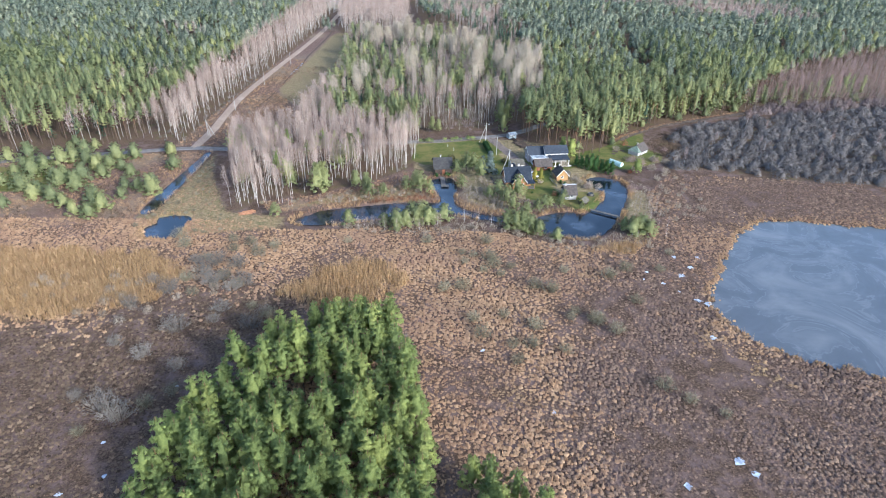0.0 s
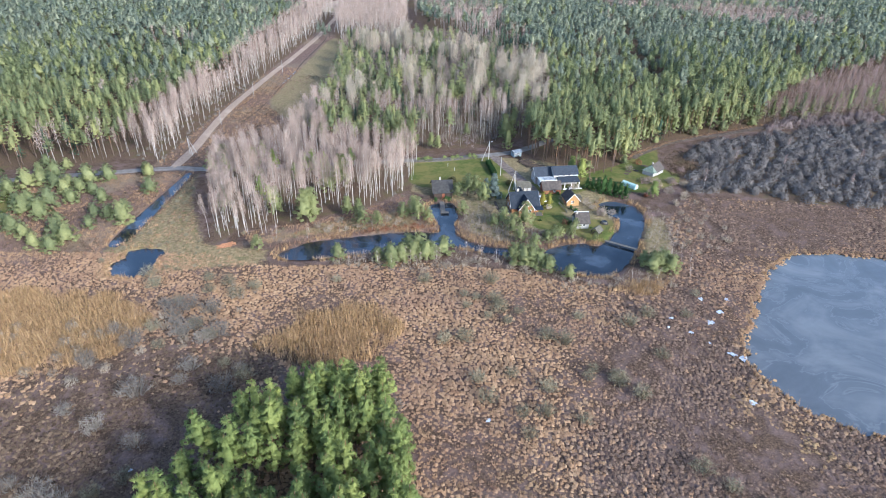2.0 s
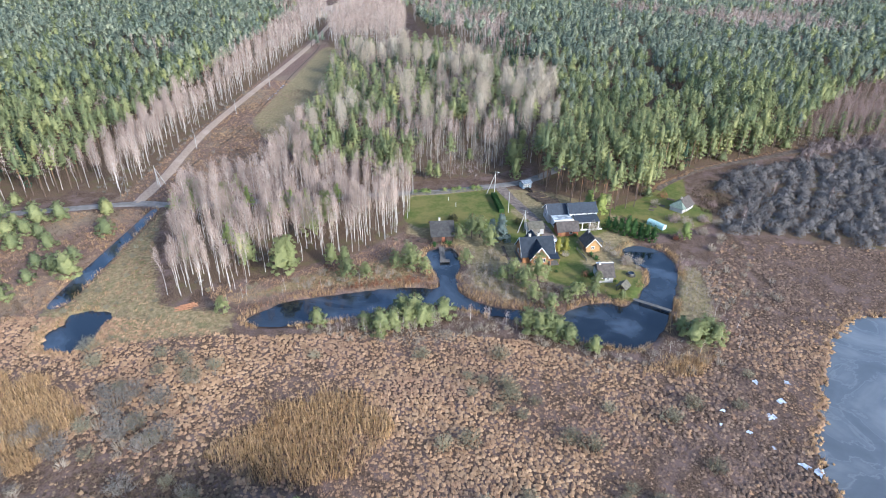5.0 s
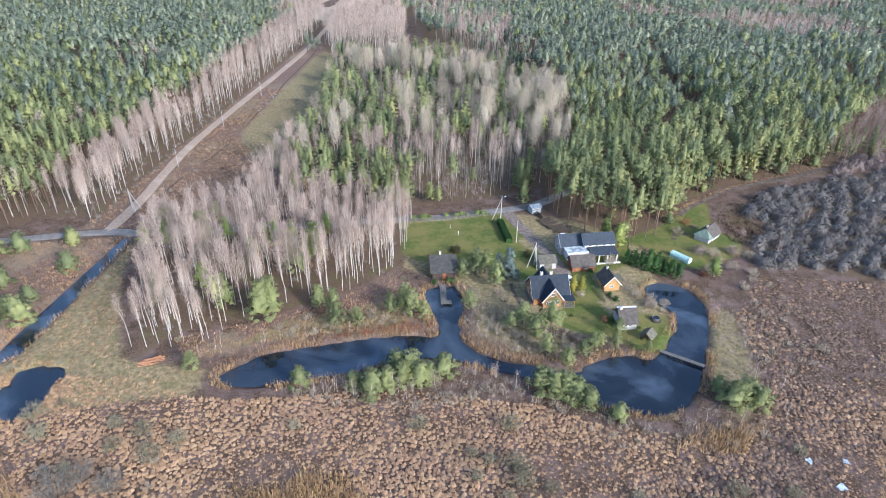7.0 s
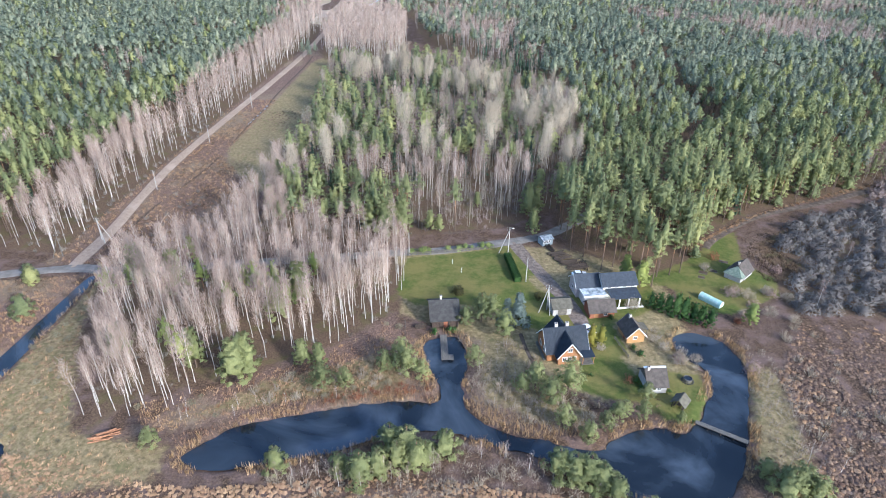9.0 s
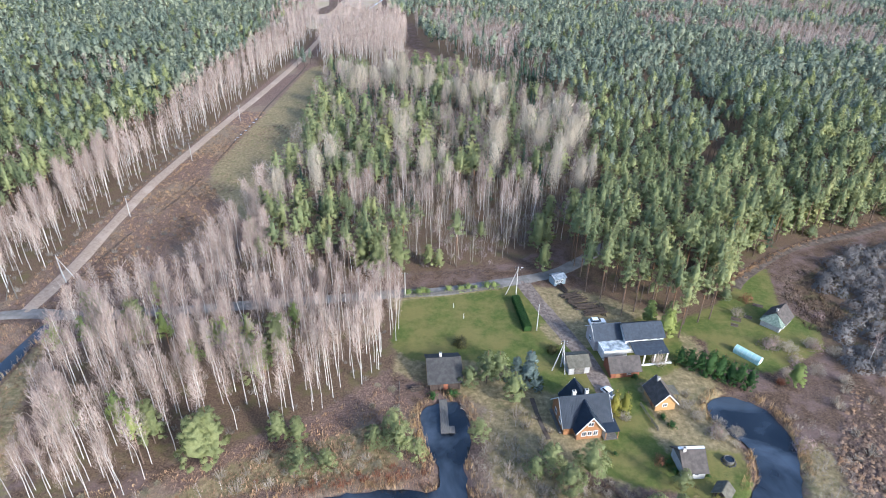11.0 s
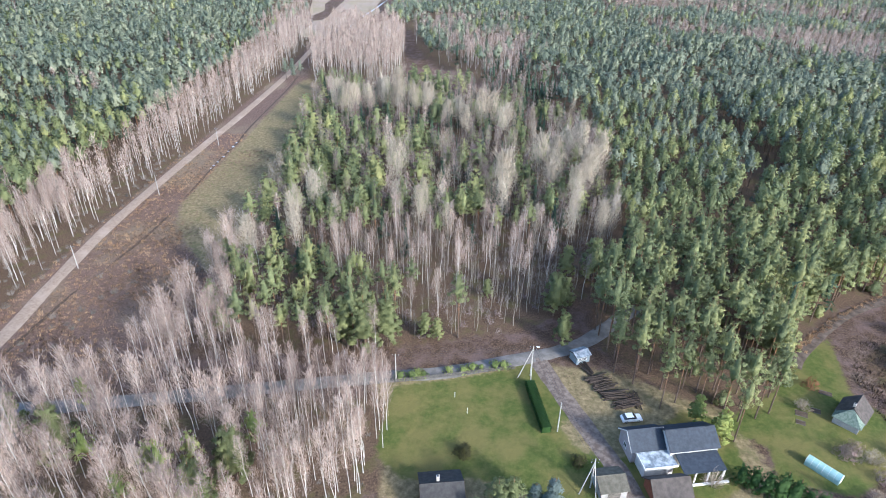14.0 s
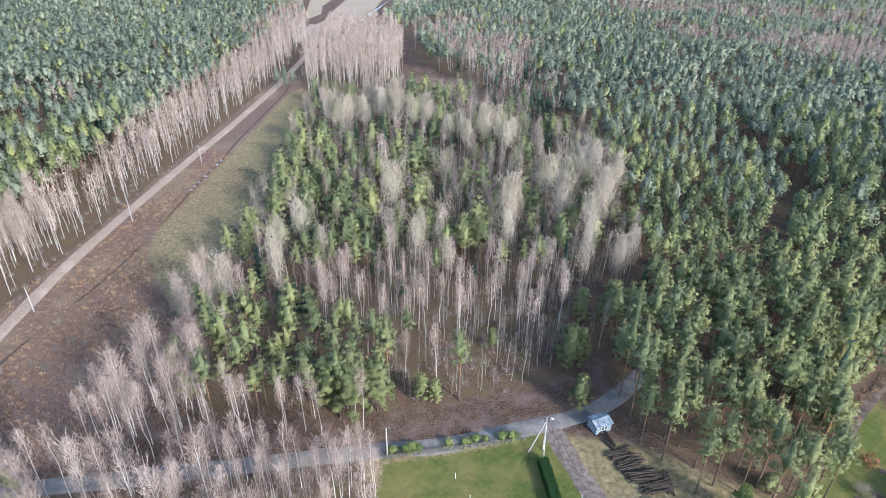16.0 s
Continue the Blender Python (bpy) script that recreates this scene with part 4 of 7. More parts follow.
def slope(bm, x0, x1, ytop, ztop, ylow, zlow, thick=0.12, seams=0.0):
    """One roof face: a slab from the ridge down to the eave, with raised seams."""
    n = Vector((0, -(zlow - ztop), ylow - ytop)).normalized()
    if n.z < 0:
        n = -n
    n *= thick
    ring = [Vector((x1, ytop, ztop)), Vector((x0, ytop, ztop)), Vector((x0, ytop, ztop)) + n]
    k = x0 + seams / 2
    while seams and k < x1 - 0.1:
        ring += [Vector((k + e, ytop, ztop)) + n * f for e, f in ((-0.035, 1.0), (-0.03, 1.4), (0.03, 1.4), (0.035, 1.0))]
        k += seams
    ring.append(Vector((x1, ytop, ztop)) + n)
    prism(bm, ring, (0, ylow - ytop, zlow - ztop))


def gable(root, L, W, eave, ridge, walls, roof, over=0.45, windows=(), doors=(), chimneys=(), seams=0.5, other=None, roof_label="", gable_mat=None, shift=0.0, base=0.0):
    """Walls with two gables, two roof slabs, ridge cap, verge boards, windows, doors and chimneys. The ridge lies along x; shift moves it off the middle."""
    bm = bmesh.new()
    prism(bm, [(-L / 2, -W / 2, base), (-L / 2, W / 2, base), (-L / 2, W / 2, eave), (-L / 2, shift, ridge - 0.1), (-L / 2, -W / 2, eave)], (L, 0, 0))
    part("wall", bm, walls, root)
    if gable_mat:
        for x in (-L / 2 - 0.03, L / 2):
            bm = bmesh.new()
            prism(bm, [(x, -W / 2 * 0.98, eave), (x, W / 2 * 0.98, eave), (x, shift, ridge - 0.16)], (0.03, 0, 0))
            part("gable_boards", bm, gable_mat, root)
    for sgn, mat_ in ((-1, roof), (1, other or roof)):
        run = W / 2 - sgn * shift if sgn > 0 else W / 2 + shift
        p = (ridge - eave) / run
        bm = bmesh.new()
        slope(bm, -L / 2 - over, L / 2 + over, shift, ridge, sgn * (W / 2 + over), eave - over * p, 0.12, seams)
        part("roof_slope", bm, mat_, root, roof_label)
        for x in (-L / 2 - over - 0.05, L / 2 + over):
            bm = bmesh.new()
            prism(bm, [(x, shift, ridge + 0.13), (x, sgn * (W / 2 + over), eave - over * p + 0.13), (x, sgn * (W / 2 + over), eave - over * p - 0.1), (x, shift, ridge - 0.1)], (0.05, 0, 0))
            part("verge_board", bm, TRIM if walls in (WOOD_ORANGE, WOOD_YELLOW, WHITE_WALL, PINK_WALL) else WOOD_DARK, root)
    bm = bmesh.new()
    prism(bm, [(-L / 2 - over, shift - 0.16, ridge + 0.06), (-L / 2 - over, shift, ridge + 0.2), (-L / 2 - over, shift + 0.16, ridge + 0.06)], (L + 2 * over, 0, 0))
    part("ridge_cap", bm, roof, root)
    for side, along, z, w, h in windows:
        window(root, wall_pose(side, along, z, L, W), w, h)
    for side, along, w, h, mat_ in doors:
        m = wall_pose(side, along, base, L, W)
        bm = bmesh.new()
        box(bm, -w / 2, w / 2, -0.06, 0.02, 0.05, h, m)
        d = part("door", bm, mat_, root, "closed plank door")
        bm = bmesh.new()
        box(bm, w / 2 - 0.16, w / 2 - 0.08, -0.11, -0.06, 0.95, 1.1, m)
        part("handle", bm, IRON, d)
    for x, y, top, w in chimneys:
        bm = bmesh.new()
        box(bm, x - w / 2, x + w / 2, y - w / 2, y + w / 2, ridge - 1.2, top)
        box(bm, x - w / 2 - 0.06, x + w / 2 + 0.06, y - w / 2 - 0.06, y + w / 2 + 0.06, top, top + 0.1)
        c = part("chimney", bm, CHIMNEY, root, "pale brick chimney")
        bm = bmesh.new()
        box(bm, x - w / 4, x + w / 4, y - w / 4, y + w / 4, top + 0.1, top + 0.22)
        part("flue", bm, IRON, c)


def posts(root, places, h, r, material, base=0.0):
    for x, y in places:
        bm = bmesh.new()
        box(bm, x - r, x + r, y - r, y + r, base, h)
        part("post", bm, material, root)


def flat_roof(root, ring, thick, material, label, name="roof_slope"):
    bm = bmesh.new()
    prism(bm, ring, (0, 0, thick))
    part(name, bm, material, root, label)


# dark shed by the inlet
shed = thing("shed", pose(-0.9, 225.5, 0, 0, 0, 7), "dark wooden boathouse shed with a weathered grey roof by the jetty", "shed")
gable(shed, 6.6, 9.0, 2.5, 5.2, WOOD_DARK, ROOF_DARK, 0.6, (), [('S', 0.1, 1.0, 2.0, WOOD_RED)], [(-0.6, 0.9, 5.9, 0.5)], 0.0, None, "weathered grey roof sheet")
posts(shed, [(-3.2, -4.95), (-1.1, -4.95), (1.1, -4.95), (3.2, -4.95)], 2.2, 0.07, WOOD_DARK)
# pale hut by the lane
hut = thing("hut", pose(30.8, 265.6, 0, 0, 0, 24), "small pale blue hut with white windows beside the lane", "hut")
gable(hut, 3.6, 2.9, 2.1, 2.6, PALE_BLUE, ROOF_WHITE, 0.25, [('S', -1.1, 1.3, 0.6, 0.8), ('S', -0.3, 1.3, 0.6, 0.8), ('S', 0.5, 1.3, 0.6, 0.8)], [('E', 0, 0.9, 1.95, WOOD_RED)], (), 0.6)
# small garage
garage = thing("garage", pose(29.7, 229.6, 0, 0, 0, 9), "low garage with a mossy grey roof and pale walls", "garage")
gable(garage, 4.9, 5.0, 2.2, 3.4, GREY_WALL, ROOF_GREY, 0.3, (), [('S', 0, 2.4, 1.95, WOOD_GREY)], (), 0.0)
# the long white house
house = thing("house", pose(38.0, 238.8, 0, 0, 0, 9), "long white house with slate-blue roofs and flat white terrace", "house")
gable(house, 6.6, 5.6, 3.4, 5.7, PINK_WALL, ROOF_SLATE, 0.4, [('S', -1.8, 2.4, 0.8, 0.8), ('S', 0.2, 2.4, 0.8, 0.8), ('W', 0.2, 1.6, 1.0, 1.1)], (), (), 0.0)
wing = part("wing", (lambda b: (box(b, 3.4, 12.9, -4.6, 1.4, 0, 4.2), b)[1])(bmesh.new()), WHITE_WALL, house, "white rendered house wing")
bm = bmesh.new()
slope(bm, 3.0, 13.2, -1.6, 6.5, -5.0, 4.1, 0.12)
slope(bm, 3.0, 13.2, -1.6, 6.5, 1.8, 4.1, 0.12)
part("roof", bm, ROOF_SLATE, wing, "dark slate-blue sheet roof")
for x in (3.4, 12.85):
    bm = bmesh.new()
    prism(bm, [(x, -4.6, 4.2), (x, 1.4, 4.2), (x, -1.6, 6.4)], (0.05, 0, 0))
    part("gable_wall", bm, WHITE_WALL, wing)
for x in (5.0, 7.2, 9.4, 11.6):
    window(house, pose(x, -4.6, 3.75), 0.9, 0.32)
flat_roof(house, [(4.2, -8.9, 2.7), (12.6, -8.9, 2.7), (12.6, -4.7, 3.4), (4.2, -4.7, 3.4)], 0.12, ROOF_SLATE, "low dark veranda roof")
posts(house, [(6.6, -8.7), (9.2, -8.7), (12.2, -8.7)], 2.7, 0.13, TRIM)
bm = bmesh.new()
box(bm, 5.8, 13.2, -9.6, -9.2, 0.05, 0.4)
part("terrace_edge", bm, TRIM, house, "white terrace kerb")
bm = bmesh.new()
box(bm, -2.4, 3.3, -6.6, -2.85, 0, 2.75)
part("terrace_walls", bm, WHITE_WALL, house)
flat_roof(house, [(-2.7, -7.0, 2.8), (3.9, -7.0, 2.8), (3.9, -2.9, 2.95), (-2.7, -2.9, 2.95)], 0.12, ROOF_WHITE, "flat white felted terrace roof with dark stains")
for x0, x1, y0, y1 in ((-2.7, 3.9, -7.05, -6.93), (-2.76, -2.64, -7.0, -2.9)):
    bm = bmesh.new()
    box(bm, x0, x1, y0, y1, 2.7, 3.15)
    part("parapet", bm, TRIM, house)
# brown barn in front of it
barn = thing("barn", pose(40.0, 228.6, 0, 0, 0, 8), "low outbuilding with a brown weathered roof and timber front", "barn")
gable(barn, 6.6, 4.6, 2.1, 4.2, WOOD_RED, ROOF_BROWN, 0.45, [('S', 0.9, 1.2, 0.8, 0.7)], [('S', -1.6, 1.1, 1.9, WOOD_ORANGE)], (), 0.0)
# the main house with a cross gable
main = thing("house", pose(27.8, 213.2, 0, 0, 0, 9), "orange timber house with dark blue metal cross-gabled roof", "house")
gable(main, 9.6, 7.4, 2.7, 6.7, WOOD_ORANGE, ROOF_BLUE, 0.5, [('W', -1.2, 1.5, 1.1, 1.1), ('W', 1.5, 1.5, 1.1, 1.1), ('S', 3.8, 1.5, 0.8, 1.0)], (), [(-2.0, 0.4, 7.6, 0.65), (0.7, 0.5, 7.6, 0.65)], 0.35)
wing = part("wing", (lambda b: (prism(b, [(-2.6, -5.3, 0), (2.6, -5.3, 0), (2.6, -5.3, 2.7), (0, -5.3, 6.1), (-2.6, -5.3, 2.7)], (0, 10.4, 0)), b)[1])(bmesh.new()), WOOD_ORANGE, main, "cross-gable timber front")
R90 = pose(0, 0, 0, 0, 0, 90)
for sgn in (-1, 1):
    bm = bmesh.new()
    slope(bm, -5.9, 5.7, 0, 6.2, sgn * 3.15, 2.05, 0.12, 0.35)
    bmesh.ops.transform(bm, matrix=R90, verts=bm.verts[:])
    part("roof", bm, ROOF_BLUE, wing, "dark blue metal roof slope")
    for y in (-5.95, 5.7):
        bm = bmesh.new()
        prism(bm, [(0, y, 6.34), (sgn * 3.15, y, 2.18), (sgn * 3.15, y, 1.92), (0, y, 6.06)], (0, 0.06, 0))
        part("verge_board", bm, TRIM, wing)
for x, zz, w, h in ((-1.2, 1.5, 0.8, 1.1), (0.0, 1.5, 0.8, 1.1), (1.2, 1.5, 0.8, 1.1), (0, 4.0, 1.0, 0.9)):
    window(main, pose(x, -5.3, zz), w, h)
flat_roof(main, [(2.9, -6.3, 2.25), (5.9, -6.3, 2.25), (5.9, -3.0, 2.6), (2.9, -3.0, 2.6)], 0.1, ROOF_BLUE, "low dark blue porch roof")
posts(main, [(5.7, -6.1), (3.1, -6.1)], 2.25, 0.07, WOOD_ORANGE)
bm = bmesh.new()
box(bm, 2.9, 5.8, -6.2, -3.8, 0.05, 0.3)
part("porch_deck", bm, WOOD_GREY, main)
bm = bmesh.new()
box(bm, -5.5, -4.9, -3.4, 3.4, 0.02, 0.3)
part("step", bm, WOOD_GREY, main, "weathered wooden step along the wall")
# yellow cottage
cottage = thing("cottage", pose(45.9, 219.0, 0, 0, 0, 99), "small yellow timber cottage with a brown-grey roof and white verge", "cottage")
gable(cottage, 5.4, 4.4, 2.3, 4.7, WOOD_YELLOW, ROOF_BROWN, 0.45, [('W', 0.2, 1.5, 0.9, 0.8)], [('N', -1, 0.9, 1.9, WOOD_RED)], [(1.6, 0.2, 5.3, 0.5)], 0.4)
flat_roof(cottage, [(-0.5, -4.2, 1.9), (2.4, -4.2, 1.9), (2.4, -2.3, 2.2), (-0.5, -2.3, 2.2)], 0.1, ROOF_GREY, "pale lean-to roof")
posts(cottage, [(-0.3, -4.0), (2.2, -4.0)], 1.95, 0.06, WOOD_GREY)
# guest cabin
cabin = thing("cabin", pose(46.2, 201.6, 0, 0, 0, 4), "grey-roofed timber cabin with pale log walls on the lawn", "cabin")
gable(cabin, 4.1, 5.8, 2.2, 4.6, GREY_WALL, ROOF_BROWN, 0.4, [('S', -0.75, 1.35, 0.8, 0.6), ('S', 0.35, 1.35, 0.8, 0.6)], [('E', -1, 0.9, 1.9, WOOD_RED)], [(-1.6, -0.1, 5.2, 0.55)], 0.0, None, "brown-grey roof sheet", WOOD_GREY)
bm = bmesh.new()
box(bm, -2.5, 2.5, 0.1, 0.75, 4.55, 4.72)
part("ridge_board", bm, TRIM, cabin, "white ridge flashing")
# open shelter
shelter = thing("shelter", pose(50.2, 195.0, 0, 0, 0, 50), "small open garden shelter with a grey shingle roof", "shelter")
for sgn in (-1, 1):
    bm = bmesh.new()
    slope(bm, -1.7, 1.7, 0, 2.7, sgn * 1.6, 1.35, 0.1)
    part("roof_slope", bm, ROOF_GREY, shelter)
posts(shelter, [(-1.3, -1.2), (1.3, -1.2), (-1.3, 1.2), (1.3, 1.2)], 1.6, 0.07, WOOD_DARK)
bm = bmesh.new()
box(bm, -0.6, 0.8, -0.45, 0.45, 0.62, 0.7)
box(bm, -0.1, 0.1, -0.2, 0.2, 0.0, 0.62)
part("table", bm, WOOD_DARK, shelter)
for y in (-0.9, 0.9):
    bm = bmesh.new()
    box(bm, -1.0, 1.0, y - 0.16, y + 0.16, 0.36, 0.42)
    box(bm, -0.8, -0.7, y - 0.12, y + 0.12, 0, 0.36)
    box(bm, 0.7, 0.8, y - 0.12, y + 0.12, 0, 0.36)
    part("bench", bm, WOOD_DARK, shelter)
# stone-ringed hot tub
tub = thing("hot_tub", pose(54.6, 202.9, 0), "round wooden hot tub ringed with dark stones", "hot tub")
bm = bmesh.new()
bmesh.ops.create_cone(bm, cap_ends=False, segments=20, radius1=0.9, radius2=0.98, depth=0.9, matrix=pose(0, 0, 0.5))
bmesh.ops.solidify(bm, geom=bm.faces[:], thickness=0.08)
part("barrel", bm, WOOD_GREY, tub)
bm = bmesh.new()
bmesh.ops.create_circle(bm, cap_ends=True, segments=20, radius=0.88, matrix=pose(0, 0, 0.78))
part("water", bm, WATER, tub)
g = np.random.default_rng(4)
for k in range(14):
    a = k * 0.449
    bm = bmesh.new()
    bmesh.ops.create_icosphere(bm, subdivisions=1, radius=0.27, matrix=pose(math.cos(a) * 1.25, math.sin(a) * 1.25, 0.14) @ Matrix.Diagonal((1, 1, 0.75, 1)))
    for v in bm.verts:
        v.co += Vector(g.normal(size=3) * 0.03)
    part("stone", bm, ROOF_DARK, tub)
# greenhouse
glasshouse = thing("greenhouse", pose(71.6, 234.5, 0, 0, 0, -51), "long turquoise film greenhouse in the garden", "greenhouse")
arc = [(-0.0, 1.1 * math.cos(t), 0.65 + 1.05 * math.sin(t)) for t in np.linspace(0, math.pi, 9)]
bm = bmesh.new()
prism(bm, [(-3.1, 1.1, 0)] + [(-3.1, y, z) for _, y, z in arc] + [(-3.1, -1.1, 0)], (6.2, 0, 0))
part("cover", bm, TURQUOISE, glasshouse)
for x in np.linspace(-3.1, 3.1, 7):
    bm = bmesh.new()
    for (_, y0, z0), (_, y1, z1) in zip(arc, arc[1:]):
        rod(bm, (x, y0 * 1.01, z0 + 0.01), (x, y1 * 1.01, z1 + 0.01), 0.025, None, 5)
    part("hoop", bm, TRIM, glasshouse)
bm = bmesh.new()
box(bm, 3.1, 3.14, -0.45, 0.45, 0.05, 1.75)
part("door", bm, TRIM, glasshouse)
# old house in the right garden
old = thing("house", pose(85.4, 249.2, 0, 0, 0, 44) @ Matrix.Diagonal((0.84, 0.84, 0.84, 1)), "old cottage with a lichen-green hipped end and brown roof", "house")
gable(old, 6.4, 6.0, 2.2, 5.0, GREY_WALL, ROOF_BROWN, 0.4, [('S', -1.2, 1.3, 0.9, 0.9), ('S', 1.0, 1.3, 0.9, 0.9), ('E', 0, 1.3, 0.9, 0.8)], (), [(-2.6, 0.2, 5.8, 0.55)], 0.0, None, "weathered brown roof sheet")
bm = bmesh.new()
box(bm, -6.0, -3.22, -2.8, 2.8, 0, 2.15)
part("annex_wall", bm, GREY_WALL, old, "pale rendered end wall")
bm = bmesh.new()
low = [(-6.4, 3.3, 2.1), (-6.4, -3.3, 2.1), (-3.24, -3.3, 2.1), (-3.24, 3.3, 2.1)]
vs = [bm.verts.new(p) for p in low + [(-3.24, 0, 4.85)]]
for q in ((0, 1, 4), (1, 2, 4), (3, 0, 4), (2, 3, 4), (3, 2, 1, 0)):
    bm.faces.new([vs[c] for c in q])
part("hip_roof", bm, ROOF_MOSS, old, "lichen-green hipped roof end")

# ---- jetty, footbridge, fence ----
def deck(root, L, W, z, board=0.3, material=WOOD_GREY):
    n = int(L / board)
    for k in range(n):
        bm = bmesh.new()
        box(bm, k * L / n + 0.012, (k + 1) * L / n - 0.012, -W / 2, W / 2, z, z + 0.06)
        part("plank", bm, material, root)
    for y in (-W * 0.36, W * 0.36):
        bm = bmesh.new()
        box(bm, 0.05, L - 0.05, y - 0.06, y + 0.06, z - 0.16, z)
        part("beam", bm, WOOD_DARK, root)
    for k in range(int(L / 2.5) + 1):
        for y in (-W * 0.42, W * 0.42):
            bm = bmesh.new()
            rod(bm, (0.2 + k * (L - 0.4) / max(1, int(L / 2.5)), y, -1.3), (0.2 + k * (L - 0.4) / max(1, int(L / 2.5)), y, z), 0.07)
            part("pile", bm, WOOD_DARK, root)


jetty = thing("jetty", pose(-0.8, 217.8, 0, 0, 0, -86), "weathered plank jetty with a wider head in the inlet", "jetty")
deck(jetty, 7.6, 1.7, 0.12)
for k in range(6):
    bm = bmesh.new()
    box(bm, 7.62 + k * 0.32, 7.92 + k * 0.32, -0.9, 2.0, 0.12, 0.18)
    part("plank", bm, WOOD_GREY, jetty)
for y in (-0.7, 1.8):
    bm = bmesh.new()
    rod(bm, (9.3, y, -1.3), (9.3, y, 0.12), 0.07)
    part("pile", bm, WOOD_DARK, jetty)
bridge = thing("footbridge", pose(52.0, 190.4, 0, 0, 0, -31.5), "narrow grey plank footbridge across the pond", "footbridge")
deck(bridge, 10.2, 1.1, 0.22)


# ---- poles and wires ----
def pole(x, y, h, label, strut=None, lamp=False, arms=1, material=CONCRETE, rz=0):
    p = thing("utility_pole", pose(x, y, 0, 0, 0, rz), label, "utility pole", "utility poles")
    bm = bmesh.new()
    rod(bm, (0, 0, -0.3), (0, 0, h), 0.15, 0.10)
    part("shaft", bm, material, p)
    for k in range(arms):
        bm = bmesh.new()
        box(bm, -0.75, 0.75, -0.05, 0.05, h - 0.35 - 0.7 * k, h - 0.25 - 0.7 * k)
        arm = part("crossarm", bm, IRON, p)
        for xx in (-0.65, 0.0, 0.65):
            bm = bmesh.new()
            rod(bm, (xx, 0, h - 0.25 - 0.7 * k), (xx, 0, h - 0.08 - 0.7 * k), 0.05, 0.035, 6)
            part("insulator", bm, TRIM, arm)
    for a in strut or ():
        bm = bmesh.new()
        rod(bm, (math.cos(a) * h * 0.36, math.sin(a) * h * 0.36, -0.2), (0, 0, h * 0.9), 0.12, 0.09)
        part("strut", bm, material, p)
    if lamp:
        bm = bmesh.new()
        rod(bm, (0, 0, h - 0.6), (0.9, 0, h - 0.3), 0.04)
        a = part("lamp_arm", bm, IRON, p)
        bm = bmesh.new()
        box(bm, 0.8, 1.35, -0.12, 0.12, h - 0.38, h - 0.24)
        part("lamp_head", bm, TRIM, a)
    return Vector((x, y, h - 0.1))


heads = [pole(-11.8, 256.9, 7.6, "pale concrete utility pole by the lane"), pole(18.6, 259.6, 8.6, "braced concrete utility pole with a street lamp", (3.4, 4.6), True, 2)]
pole(22.3, 242.9, 8.0, "single white concrete pole on the lawn edge", None, False, 0)
near_garage = pole(26.4, 229.6, 7.6, "braced concrete pole with a meter box beside the garage", (3.7, 4.9), False, 2)
far = [pole(-108.5, 262.0, 7.8, "concrete roadside utility pole with stay struts", (0.3, -0.8)), pole(-107.9, 300.5, 7.8, "concrete roadside utility pole"),
       pole(-106.8, 352, 7.8, "concrete roadside utility pole"), pole(-103.5, 405, 7.8, "concrete roadside utility pole")]
pole(-115.2, 252.0, 7.4, "wooden pole with a strut at the crossroads", (3.5,), False, 1, WOOD_GREY)
pole(-95.5, 250.0, 7.4, "leaning wooden pole with a strut", (2.3,), False, 1, WOOD_GREY)


def cable(a, b, dx):
    bm = bmesh.new()
    pts = [a.lerp(b, t) + Vector((0, 0, -4 * 0.6 * t * (1 - t))) + dx for t in np.linspace(0, 1, 9)]
    for p, q in zip(pts, pts[1:]):
        rod(bm, p, q, 0.02, None, 4)
    tagged(part("cable", bm, IRON), "thin dark overhead power line", "cable", "overhead lines")


for a, b in ((heads[0], heads[1]), (heads[1], near_garage), (far[0], far[1]), (far[1], far[2]), (far[2], far[3])):
    side = (b - a).cross(Vector((0, 0, 1))).normalized()
    for k in (-0.65, 0.0, 0.65):
        cable(a, b, side * k)
for x, y, h in ((4.0, 247.4, 1.4), (1.4, 252.2, 1.3)):
    p = thing("lawn_post", pose(x, y, 0), "thin white post standing on the lawn", "post", "lawn posts")
    bm = bmesh.new()
    rod(bm, (0, 0, -0.1), (0, 0, h), 0.05)
    part("shaft", bm, TRIM, p)
    bm = bmesh.new()
    rod(bm, (0, 0, h), (0, 0, h + 0.06), 0.07)
    part("cap", bm, TRIM, p)


def fence(a, b, h, material, label, step=0.28):
    a, b = Vector((*a, 0)), Vector((*b, 0))
    d = b - a
    f = thing("fence", Matrix.Translation(a) @ Matrix.Rotation(math.atan2(d.y, d.x), 4, 'Z'), label, "fence")
    L = d.length
    for k in range(int(L / 2.4) + 1):
        bm = bmesh.new()
        box(bm, k * 2.4 - 0.05, k * 2.4 + 0.05, -0.05, 0.05, -0.1, h + 0.1)
        part("post", bm, material, f)
    for z in (h * 0.3, h * 0.8):
        bm = bmesh.new()
        box(bm, 0, L, 0.05, 0.09, z, z + 0.08)
        part("rail", bm, material, f)
    for k in range(int(L / step)):
        bm = bmesh.new()
        box(bm, k * step, k * step + 0.12, 0.092, 0.115, 0.06, h)
        part("slat", bm, material, f)


fence((-12, 256), (15.5, 261.6), 1.1, WOOD_GREY, "weathered grey slat fence along the lane")
fence((41.5, 217.5), (43.2, 210.2), 1.0, WOOD_GREY, "low grey garden fence beside the cottage")
fence((-10.6, 222.5), (-9.6, 207.0), 0.9, WOOD_GREY, "sagging grey wire and slat fence", 0.9)


